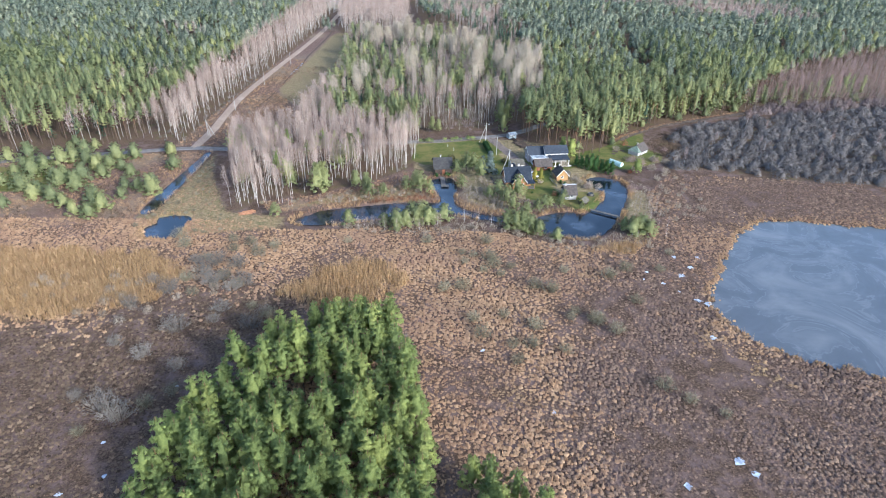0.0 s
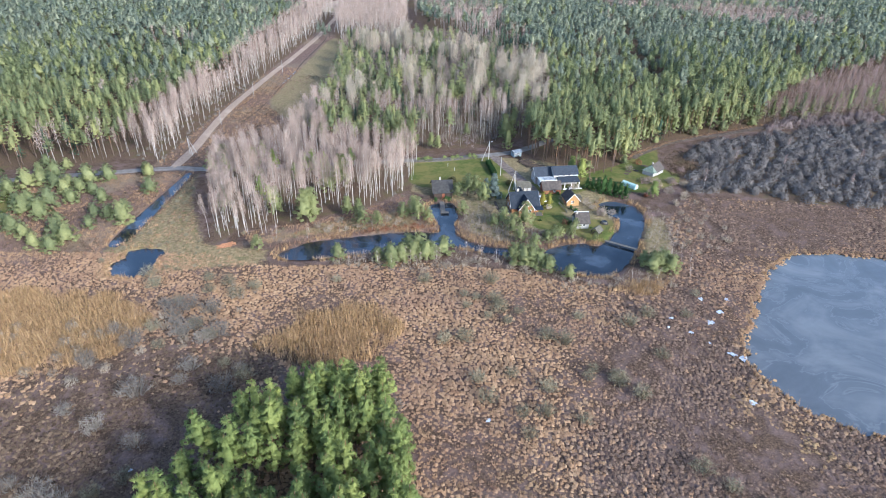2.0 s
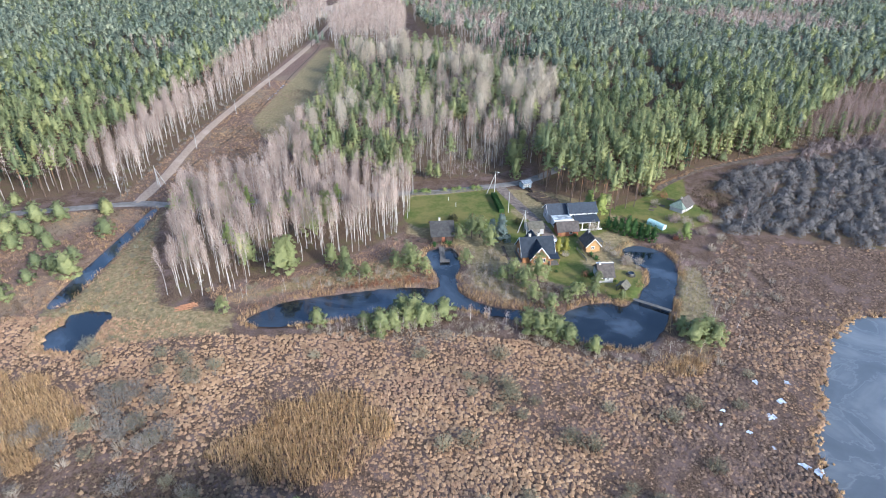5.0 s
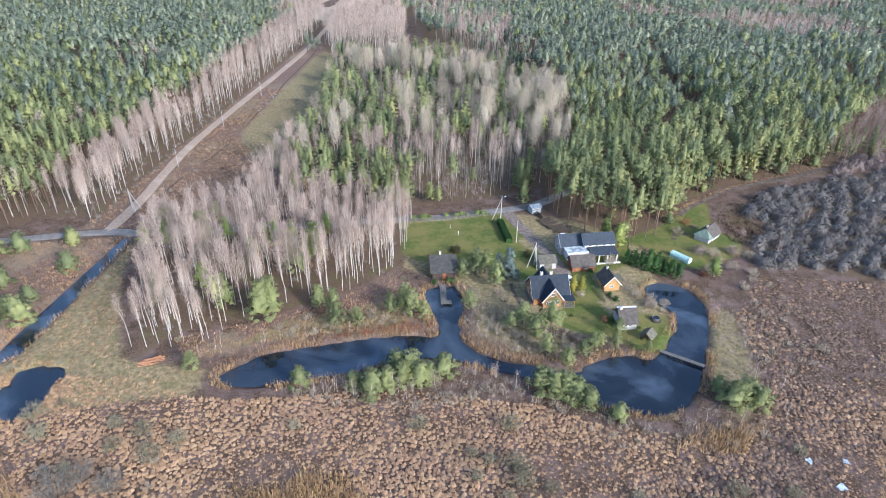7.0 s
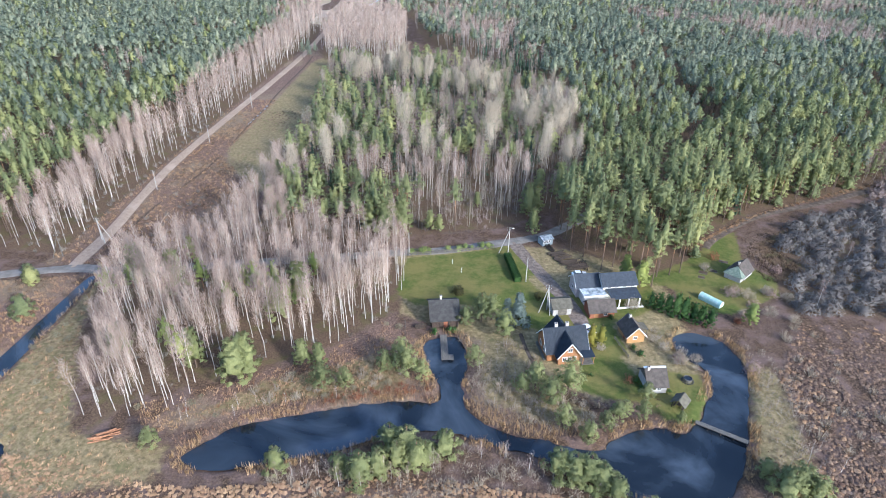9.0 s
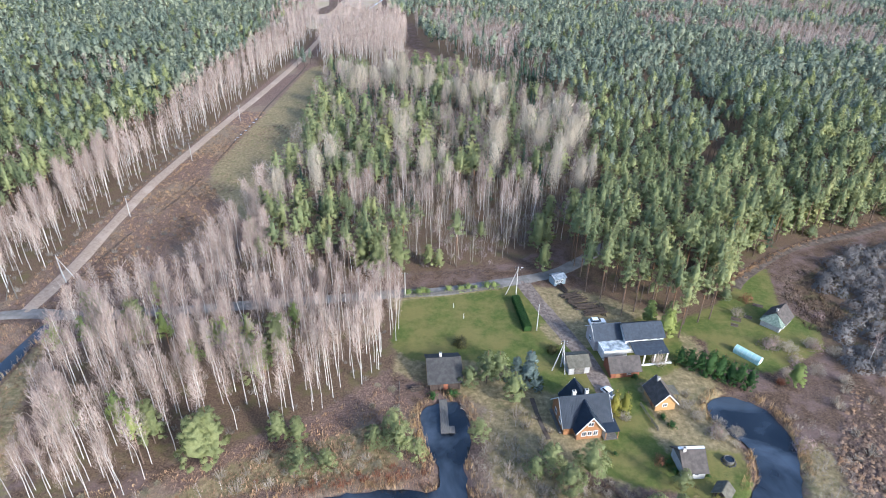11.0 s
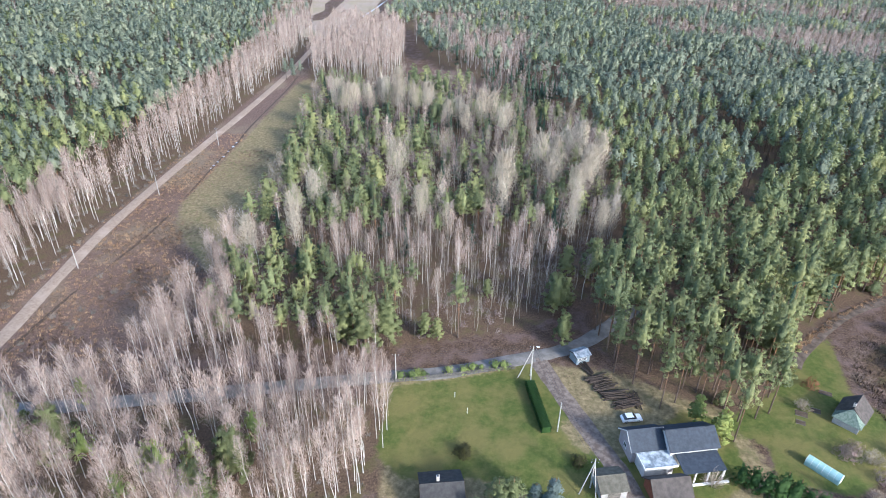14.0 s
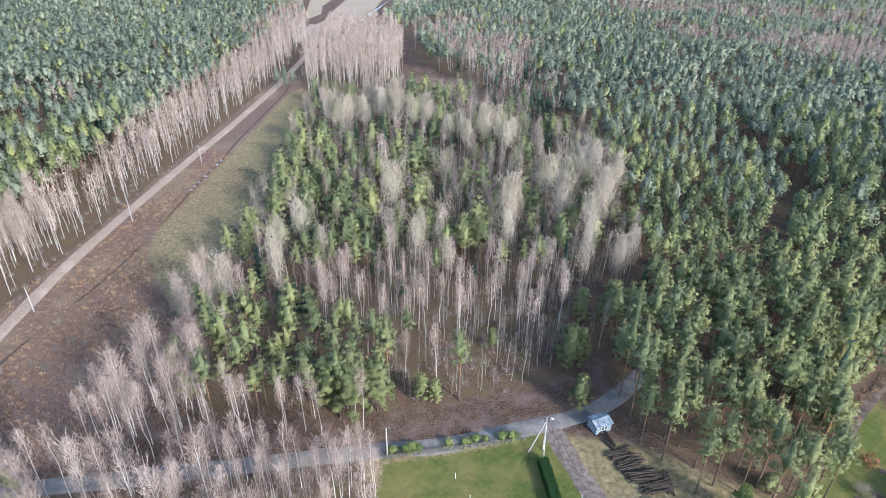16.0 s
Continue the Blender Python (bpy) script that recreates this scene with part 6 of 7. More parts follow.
P = sow([(150, 303), (172, 308), (240, 320), (420, 316), (420, 334), (240, 338), (180, 326)], 4.2, g, 0.8)
spread("pink_wood_brush", THICKET_BUSH, P[in_reach(P, 24)], (MAUVE_TWIG,), g, 0.8, 1.5, None, "mauve brush at the foot of the alder wood", "brush")
P = sow([(38, 263), (51, 257), (58, 250), (70, 260), (84, 274), (120, 300), (100, 310), (60, 300)], 4.0, g, 0.55)
e = np.array(smooth([(38, 266), (45, 257.5), (53, 251.5), (60, 249), (69, 251), (77, 261), (83, 273.5), (106, 292.5), (136, 305), (168, 320), (238, 341)], False, 8))
far_edge = e[e[:, 0] > 76]
Q = np.concatenate([far_edge + (0, 3.0) + g.normal(size=far_edge.shape) * 1.0, far_edge + (-1, 6.5) + g.normal(size=far_edge.shape) * 1.5])
spread("forest_skirt", SKIRT_PINE, clear_of(Q, (TRACK,), (), 4.0), (PINE_BARK, PINE_EDGE), g, 0.7, 1.05, None, "pines of the forest edge, green to the ground", "pine trees")
P = np.concatenate([P[::6], (far_edge + g.normal(size=far_edge.shape) * 0.9)[::5]])
P = clear_of(P, (TRACK,), (), 3.2)
spread("pine_saplings", YOUNG, P, (PINE_BARK, PINE_EDGE), g, 0.5, 1.2, None, "young dark green pines under the forest edge", "pine saplings")

W_ = sow(WEST_PINES, 4.7, g, 0.97)
W_ = W_[in_reach(W_)]
W_ = clear_of(W_, LINES, ([(-204, 418), (-186, 416), (-172, 424), (-174, 440), (-200, 446)],), 3.5)
d, u = W_[:, 1], g.uniform(size=len(W_))
patch = np.array([noise.noise((x * 0.014, y * 0.014, 4.0)) for x, y in W_])
leafless = ((d < 262) & (u < 0.35)) | ((patch > 0.45) & (u < 0.3)) | ((W_[:, 0] > -160) & (d > 640) & (u < 0.75))
dark = inside([(-240, 380), (-150, 400), (-138, 440), (-150, 480), (-230, 500)], W_[:, 0], W_[:, 1])
forest(W_, thinning, leafless, ~leafless & (u > np.where(dark, 0.62, 0.94)), g, "dense pines behind the roadside birches")
P = clear_of(sow(MARGIN, 3.9, g, 0.8), LINES, (), 4.0)
near = P[:, 1] < 345
spread("roadside_birches", BIG_BIRCH, P[near][::4], (BIRCH_BARK, BIRCH_TWIG), g, 0.75, 1.0, None, "broad leafless birches along the gravel road", "birch trees")
spread("roadside_birches", BIRCH, P[near], (BIRCH_BARK, BIRCH_TWIG), g, 0.75, 1.05, None, "leafless white birches along the gravel road", "birch trees")
spread("roadside_birches", BIRCH_FAR, P[~near], (BIRCH_BARK, BIRCH_TWIG), g, 0.75, 1.05, None, "leafless white birches along the gravel road", "birch trees")
P = clear_of(sow(FAR_BIRCHES, 4.2, g, 0.85), LINES, (), 4.0)
spread("far_birch_stand", BIRCH_FAR, P, (BIRCH_BARK, BIRCH_TWIG), g, 0.95, 1.2, None, "dense pale stand of leafless birches", "birch trees")
grow("pine", PINE_NEAR, (PINE_BARK, PINE_HAZED), [(-102, 520), (-99, 526), (-97, 519), (-101, 531), (-95, 528)], "dark green pine beside the gravel road", "pine tree", "roadside pines", 0.6, 0.9, seed=8)

# young pines on the heath, on the banks and in the garden
P = [(-119, 178), (-117, 184), (-115.4, 193.6), (-118, 202), (-122, 187), (-112.4, 200.8), (-106, 197), (-135, 200), (-128, 220), (-131, 212), (-145, 211), (-115, 237), (-126, 195), (-125, 180), (-132, 186),
     (-138, 190), (-110, 207), (-142, 203), (-150, 226), (-141, 228), (-134, 229), (-128, 232), (-108, 222), (-121, 213), (-146, 192), (-152, 185)]
P = np.concatenate([P, sow([(-200, 188), (-136, 196), (-130, 226), (-146, 234), (-200, 226)], 7.5, g, 0.75), [(-155, 234), (-150, 243), (-160, 246), (-116.8, 239)]])
grow("young_pine", YOUNG, (PINE_BARK, PINE_EDGE), P, "bushy young green pine on the heath", "pine tree", "young heath pines", 1.0, 1.75, seed=9)
P = [(-31.5, 176.3), (-19.6, 176), (-15.4, 174), (-12.5, 175.6), (-10.6, 181.5), (-7.2, 180), (-5.2, 177.4), (-8.8, 177.5), (0.2, 180.6), (-3.5, 178.6), (21.5, 176.4), (24, 175), (26.5, 174.6), (28.8, 173.6), (31, 171.8),
     (36.5, 168.2), (62, 172.4), (65, 174.2), (67.2, 172.2), (60.8, 177.6)]
grow("young_pine", YOUNG, (PINE_BARK, PALE_PINE), P, "round bushy green pine on the pond bank", "pine tree", "bank pines", 0.75, 1.1, seed=10,
     sizes=[1.15, 1.05, 1.5, 1.3, 1.4, 1.55, 1.4, 1.3, 1.4, 1.2, 1.45, 1.5, 1.5, 1.4, 1.2, 0.95, 1.5, 1.5, 1.3, 0.9])
P = [(-27.1, 197.9), (-22, 198.6), (-57, 180.4), (-8.7, 202.5), (-10.5, 207.5), (-14, 204), (-5.3, 201.2), (6.6, 206.6), (8.8, 223.6), (11.5, 224.5), (14.2, 217.6), (4.8, 221.8)]
grow("pine", GARDEN, (PINE_BARK, PALE_PINE), P, "bushy pale green pine near the inlet", "pine tree", "garden pines", 0.4, 0.55, seed=12, sizes=[1.2, 0.9, 0.95, 1.3, 1.2, 1.0, 0.9, 1.0, 1.25, 1.3, 1.2, 1.0])
P = [(24.2, 188.2), (28.6, 184.4), (22.4, 195), (26.6, 197.6), (19.8, 199.6), (35.4, 190), (37.6, 191.6), (41, 191), (48.6, 189.9), (43.2, 196.2), (32.6, 187.6), (16.5, 198)]
grow("pine", GARDEN, (PINE_BARK, PALE_PINE), P, "soft green pine on the wooded garden shore", "pine tree", "garden pines", 0.3, 0.5, seed=13, sizes=[0.95, 0.95, 1.25, 1.45, 1.2, 0.85, 0.75, 0.8, 0.5, 0.8, 0.8, 0.9])
grow("blue_spruce", [conifer(140 + s, 7.0, 0.02, 2.9, 60, 1300, 0.34, "spruce", 0.12, 0.3) for s in range(2)], (PINE_BARK, BLUE_SPRUCE), [(15.4, 224.4), (18.2, 223.2)], "silver-blue spruce on the lawn", "spruce tree", "blue spruces", seed=14, sizes=[1.05, 1.4])
THUJA = [conifer(150 + s, 6.0, 0.0, 1.7, 40, 600, 0.26, "bush", 0.1) for s in range(3)]
grow("thuja", THUJA, (PINE_BARK, HEDGE), [(54.4, 231.4), (56.2, 230.1), (58.0, 228.8), (59.8, 227.6), (61.6, 226.5), (63.4, 225.5), (65.2, 224.6), (67.0, 223.5)], "dense dark green thuja in a tall hedge row", "thuja", "tall hedge", seed=15, sizes=[0.95, 1.05, 1.15, 1.25, 1.25, 1.2, 1.2, 1.0])
grow("golden_thuja", [conifer(160, 4.6, 0.0, 1.1, 26, 420, 0.2, "bush", 0.08)], (PINE_BARK, GOLD), [(35.0, 214.8), (37.6, 215.4)], "yellow-gold columnar thuja beside the house", "thuja", "golden thujas", seed=16, sizes=[1.55, 1.4])
bushes = [shrub(165, 2.4, 1.6, 130, 0.06)]
grow("bush", bushes, (ASPEN_TWIG,), [(37.2, 213.6), (49.5, 231.2)], "pale leafless ornamental shrub", "bush", "garden bushes", parts=("branch_fan",), seed=17, sizes=[1.0, 1.6])
LOW = [conifer(170 + s, 1.6, 0.0, 1.1, 24, 200, 0.18, "bush", 0.05) for s in range(3)]
grow("bush", LOW, (PINE_BARK, HEDGE), [(-3.0, 218.6), (0.9, 219.3), (2.0, 219.5), (42.6, 226.2), (45.2, 214.0), (46.4, 211.6), (43.5, 200.2), (42.8, 202.2), (49.4, 199.3), (39.5, 236.0), (26.0, 203), (33, 204)],
     "clipped dark green garden bush", "bush", "garden bushes", seed=18, sizes=[1.1, 1.1, 0.9, 0.9, 0.9, 1.0, 0.7, 0.8, 0.5, 0.9, 0.7, 0.6])
grow("bush", [puff(172 + s, 1.9, 1.35, 620, 0.11) for s in range(2)], (OLIVE_LEAF,), [(3.0, 236.6), (25.2, 235.0)], "round olive-green bush on the lawn", "bush", "garden bushes", parts=("foliage",), seed=19, sizes=[1.5, 1.3])
grow("bush", [shrub(175 + s, 2.2, 1.7, 170, 0.07) for s in range(2)], (RUST,), [(75.2, 225.4)], "rust-red leafless garden bush", "bush", "garden bushes", parts=("branch_fan",), seed=20, sizes=[0.8])
grow("bush", WILLOW, (WILLOW_TWIG,), [(79, 238), (88.6, 239), (82.5, 237), (76, 251), (93, 236), (85, 229), (90, 226), (78, 228), (52.6, 214), (55, 209), (58.8, 209.8), (51, 217)], "tan leafless garden bush", "bush", "garden bushes", 0.7, 1.1, parts=("branch_fan",), seed=21)
grow("pine", BIG_PINE, (PINE_BARK, PINE_LIGHT), [(77.4, 224.2), (54, 241), (51, 246)], "spreading green pine by the garden", "pine tree", "garden pines", seed=22, sizes=[0.5, 0.6, 0.5])
# clipped hedge on the lawn
hedge = thing("hedge", pose(19.0, 249.3, 0, 0, 0, 98), "clipped dark green hedge along the lawn", "hedge")
s = Soup()
n = 4200
P = np.stack([g.uniform(-7, 7, n), g.uniform(-0.95, 0.95, n), g.uniform(0.1, 1.7, n)], 1)
side = g.integers(0, 3, n)
P[side == 0, 2] = 1.7 + 0.1 * g.normal(size=(side == 0).sum())
P[side == 1, 1], P[side == 2, 1] = -0.95, 0.95
O = np.where((side == 0)[:, None], (0, 0, 1), np.where((side == 1)[:, None], (0, -1, 0.3), (0, 1, 0.3)))
s.leaves(P, O, 0.22, g)
part("leaves", s, HEDGE, hedge)
bm = bmesh.new()
box(bm, -6.9, 6.9, -0.85, 0.85, 0, 1.6)
part("core", bm, HEDGE, hedge)
P = sow([(-12, 257.2), (14, 262.2), (13.6, 263), (-12, 258)], 1.6, g, 0.75)
grow("bush", LOW, (PINE_BARK, PINE_LIGHT), P, "ragged green bush in the roadside hedge", "bush", "roadside hedge", 0.9, 1.6, seed=23)

# ---- bog, reeds and brush ----
BOG = [(-190, 176), (-104, 178), (-72, 178), (-54, 172), (-40, 172), (-10, 176), (20, 172), (34, 166), (52, 164), (64, 168), (74, 182), (76, 205), (92, 226), (130, 222), (200, 210), (200, 60), (110, 34), (-110, 34), (-190, 120)]
TALL_REEDS = ([(-46, 134), (-38, 150), (-26, 155), (-14, 152), (-9, 142), (-16, 130), (-30, 126)], [(-150, 160), (-108, 158), (-86, 156), (-74, 146), (-76, 130), (-92, 122), (-150, 112)], [(44, 158), (64, 160), (66, 168), (52, 167)])
P = sow(BOG, 0.80, g, 0.97)
P = P[in_reach(P, 4)]
P = clear_of(P, (), (LAKE_EDGE, POND))
P = P[(gap(STREAM, P[:, 0], P[:, 1]) > 1.2) & ~inside(STREAM, P[:, 0], P[:, 1])]
wet = np.array([noise.noise((x * 0.05, y * 0.05, 11.0)) + 0.5 * noise.noise((x * 0.19, y * 0.19, 3.0)) for x, y in P])
wob = P + 16 * wet[:, None] + g.normal(size=P.shape) * 7
red = inside([(-140, 30), (-44, 30), (-42, 92), (-36, 114), (-46, 133), (-66, 137), (-82, 126), (-140, 116)], wob[:, 0], wob[:, 1])
grey = inside([(30, 30), (140, 40), (100, 108), (74, 120), (72, 165), (86, 178), (210, 180), (210, 232), (90, 232), (78, 205), (70, 178), (52, 160), (36, 130), (28, 90)], wob[:, 0], wob[:, 1])
dry = wet < 0.72
TUSSOCKS = [mound(180 + s) for s in range(8)]
for pick, mt, lb in ((dry & ~red & ~grey, SEDGE, "brown and tan sedge tussocks of the bog"), (dry & red, SEDGE_RED, "dark red-brown sedge tussocks in wet bog"), (dry & grey, SEDGE_GREY, "grey-brown sedge tussocks by the lake")):
    spread("sedge", TUSSOCKS, P[pick], (mt,), g, 0.65 if mt == SEDGE else 0.55, 1.45 if mt == SEDGE else 1.3, np.full(pick.sum(), -0.05), lb, "sedge tussocks", 0.3, False)
P = np.concatenate([sow(a, 0.37, g, 0.9) for a in TALL_REEDS])
keep = np.max([depth_in(a, P[:, 0], P[:, 1]) for a in TALL_REEDS], 0) / 7 + np.array([0.9 * noise.noise((x * 0.15, y * 0.15, 6.0)) for x, y in P]) > g.uniform(-0.1, 0.6, len(P))
P = P[keep]
blade = []
for k in range(5):
    s = Soup()
    q = np.random.default_rng(200 + k)
    A = np.stack([q.uniform(-0.3, 0.3, 3), q.uniform(-0.3, 0.3, 3), np.zeros(3)], 1)
    s.slivers(A, A + np.stack([q.normal(size=3) * 0.25, q.normal(size=3) * 0.25, q.uniform(1.5, 2.3, 3)], 1), 0.095, np.tile((0.3, -0.5, 0.8), (3, 1)), q, 0, 0.6)
    blade.append(s)
edge = np.array([noise.noise((x * 0.12, y * 0.12, 5.0)) for x, y in P])
B = sow([(-112, 127), (-80, 120), (-70, 134), (-82, 142), (-112, 140)], 5.2, g, 0.7)
spread("reed_brush", [puff(320 + k, 2.4, 1.9, 260, 0.10) for k in range(4)], B, (WILLOW_TWIG,), g, 0.6, 1.15, None, "grey-brown leafless bushes at the reed bed edge", "brush")
spread("tall_reeds", blade, P[edge > -0.6], (REED,), g, 0.75, 1.15, None, "tall straw-coloured reed bed", "reeds")
# reeds on the shores
rim = []
for w, every, wide in ((STREAM, 0.10, 2.2), (POND, 0.2, 1.6), (LAKE_EDGE, 0.3, 1.4), (DITCH, 0.5, 0.9)):
    p = np.array(w)
    for a, b in zip(p, np.roll(p, -1, 0)):
        n = max(1, int(np.linalg.norm(b - a) / every * 2.2))
        t = g.uniform(size=(n, 1))
        out = unit(np.array([(b - a)[1], -(b - a)[0]]))
        q = a + (b - a) * t + out * g.uniform(-wide, wide, (n, 1))
        keep = ~inside(w, q[:, 0], q[:, 1])
        rim.append(q[keep])
rim = np.concatenate(rim)
rim = rim[np.array([noise.noise((x * 0.1, y * 0.1, 8.0)) for x, y in rim]) > -0.15]
spread("shore_reeds", blade, rim, (REED,), g, 0.5, 0.95, np.full(len(rim), -0.2), "low straw-coloured reeds along the water", "reeds")
g_ = np.random.default_rng(51)
p = np.array(LAKE_EDGE)
rim = np.concatenate([p + g_.normal(size=p.shape) * 0.45 for _ in range(2)])
spread("lake_rim_sedge", TUSSOCKS, rim[rim[:, 0] < 150], (REED,), g_, 0.5, 1.0, np.full((rim[:, 0] < 150).sum(), -0.25), "golden sedge rim along the lake ice", "sedge tussocks", 0.3, False)
# dry grass on banks and heath
BANK = [(-60, 184), (-40, 190.5), (-20, 195), (-3, 197.5), (-4, 206), (-8, 216), (-14, 224), (-30, 208), (-48, 199), (-66, 192)]
P = clear_of(np.concatenate([sow(BANK, 0.85, g, 0.8), sow(STRAWS[0], 1.5, g, 0.6)]), LINES, WATERS, 2)
spread("bank_grass", [tussock(197 + s, 0.8, 0.5, 6) for s in range(3)], P, (SEDGE,), g, 0.5, 1.15, np.full(len(P), -0.08), "tall golden-brown grass between grove and water", "dry grass", 0.3, False)
P = clear_of(np.concatenate([sow([(-26, 193.2), (-3, 197.5), (-4, 201), (-26, 196.5)], 1.5, g, 0.8), sow([(-60, 186), (-30, 194), (-34, 197), (-60, 191)], 3.2, g, 0.5)]), (), WATERS)
R_ = clear_of(np.concatenate([sow([(-27, 192.0), (-12, 194.8), (-2.5, 195.4), (-3, 199.0), (-13, 197.6), (-27, 194.8)], 0.42, g, 0.8), sow([(-52, 181), (-42, 187), (-27, 191.5), (-27, 193), (-43, 189), (-54, 183)], 0.6, g, 0.6)]), (), WATERS)
spread("red_reeds", blade, R_, (REED_RED,), g, 0.45, 0.8, np.full(len(R_), -0.1), "red-brown reed band along the pond bank", "reeds")
R_ = clear_of(np.concatenate([sow([(-4.5, 197), (-1.8, 197), (-2.2, 203), (-6.5, 211), (-8, 210)], 0.5, g, 0.7), sow([(4.5, 200), (6, 193), (13, 188.5), (21, 186.4), (31, 184.4), (32, 186.4), (20, 188.6), (9, 194)], 0.5, g, 0.7)]), (), WATERS)
spread("pale_reeds", blade, R_, (REED,), g, 0.6, 1.05, np.full(len(R_), -0.1), "pale straw reeds round the inlet mouth", "reeds")
spread("bank_brush", [shrub(205 + s, 1.6, 1.0, 34, 0.07) for s in range(3)], P, (RUST,), g, 0.6, 1.1, None, "red-brown leafless brush along the bank", "brush")
P = clear_of(np.concatenate([sow(STRAWS[0], 4.5, g, 0.5), sow(BANK, 5.0, g, 0.5)]), LINES, WATERS, 3)
spread("bank_bushes", WILLOW, P, (OLIVE_TWIG,), g, 0.25, 0.55, None, "low olive-grey bushes in dry grass", "brush")
P = np.concatenate([sow(p, 1.15, g, 0.7) for p in (STRAWS[0], STRAWS[1], STRAWS[2], STRAWS[3], HEATHS[1], HEATHS[2], [(6, 204), (30, 198), (34, 190), (48, 198), (44, 190), (30, 185), (6, 190)])])
P = clear_of(P, LINES, WATERS, 3)
P = P[(P[:, 1] < 420) & in_reach(P)]
spread("dry_grass", [tussock(190 + s, 0.55, 0.5, 6) for s in range(4)], P, (SEDGE_GREY,), g, 0.4, 0.9, np.full(len(P), -0.08), "dry tan and reddish grass and heather", "dry grass", 0.25, False)
P = sow(HEATHS[-1], 0.9, g, 0.9)
spread("heather", [tussock(240 + s, 0.7, 0.55, 7) for s in range(4)], P, (SEDGE_RED,), g, 0.6, 1.3, np.full(len(P), -0.08), "dark purple-brown heather and cut branches beyond the garden", "heather", 0.25, False)
P = clear_of(sow(HEATHS[1], 1.0, g, 0.85), LINES, WATERS + (LAWNS[3],), 2.6)
P = P[in_reach(P, 20)]
mix = np.array([noise.noise((x * 0.07, y * 0.07, 12.0)) for x, y in P]) + 0.2 * g.normal(size=len(P)) > 0.02
for at, mt, lb in ((mix, SEDGE_RED, "dark purple-brown heather of the young pine heath"), (~mix, SEDGE, "tan grass tussocks of the young pine heath")):
    spread("heath_tussocks", [tussock(260 + s, 0.7, 0.6, 7) for s in range(4)], P[at], (mt,), g, 0.5, 1.15, np.full(at.sum(), -0.08), lb, "heather", 0.25, False)
P = clear_of(sow(HEATHS[0], 1.2, g, 0.5), LINES, (STRAWS[4],), 2.6)
spread("strip_grass", [tussock(270 + s, 0.8, 0.6, 7) for s in range(4)], P[P[:, 1] < 420], (SEDGE,), g, 0.5, 1.1, np.full((P[:, 1] < 420).sum(), -0.08), "tan dead grass among the heather of the cleared strip", "dry grass", 0.25, False)
P = clear_of(sow(HEATHS[0], 0.95, g, 0.8), LINES, (STRAWS[4],), 2.4)
P = P[P[:, 1] < 400]
spread("heather", [tussock(195 + s, 0.55, 0.55, 6) for s in range(4)], P, (SEDGE_RED,), g, 0.5, 1.1, np.full(len(P), -0.08), "dark red-brown heather and dead grass of the cleared strip", "heather", 0.25, False)
P = clear_of(sow([(-117, 252), (-90, 258), (-82, 300), (-76, 400), (-92, 400), (-112, 330)], 1.5, g, 0.7), LINES, (), 2.6)
spread("dry_grass", [tussock(290 + s, 0.6, 0.55, 6) for s in range(4)], P, (SEDGE_GREY,), g, 0.6, 1.2, np.full(len(P), -0.08), "grey-brown dead grass of the cleared strip", "dry grass", 0.25, False)
P = clear_of(np.concatenate([sow([(-130, 254), (-115, 254), (-115, 340), (-113, 400), (-130, 400)], 3.2, g, 0.6), sow([(-106, 262), (-90, 262), (-86, 300), (-102, 300)], 4.5, g, 0.5)]), LINES, (), 2.8)
spread("verge_brush", BRUSH, P, (GREY_TWIG,), g, 0.25, 0.6, None, "low grey-brown brush along the gravel road", "brush")
P = np.concatenate([TRACK_BANK + g.normal(size=TRACK_BANK.shape) * (0.5, 0.5) for _ in range(9)])
spread("track_bank", [tussock(250 + s, 0.9, 0.6, 8) for s in range(4)], P, (SEDGE,), g, 0.4, 0.8, np.full(len(P), -0.05), "red-brown needle bank and dead bracken along the track", "dry grass", 0.25, False)
GARDEN_PUFF = [puff(320 + s, 2.0, 1.6, 230, 0.10) for s in range(3)]
grow("bush", GARDEN_PUFF, (ROSE_TWIG,), [(54.6, 210), (78, 238.5), (80.5, 240), (89, 238), (70.8, 207), (82, 233), (97, 251)], "soft brown leafless bush in the garden", "bush", "garden bushes", parts=("branch_fan",), seed=61, sizes=[1.3, 1.5, 1.2, 1.5, 1.6, 1.3, 1.2])
grow("bush", GARDEN_PUFF, (RUST,), [(81.3, 258.2), (41.2, 202.4)], "round rust-red leafless bush in the garden", "bush", "garden bushes", parts=("branch_fan",), seed=62, sizes=[1.35, 1.0])
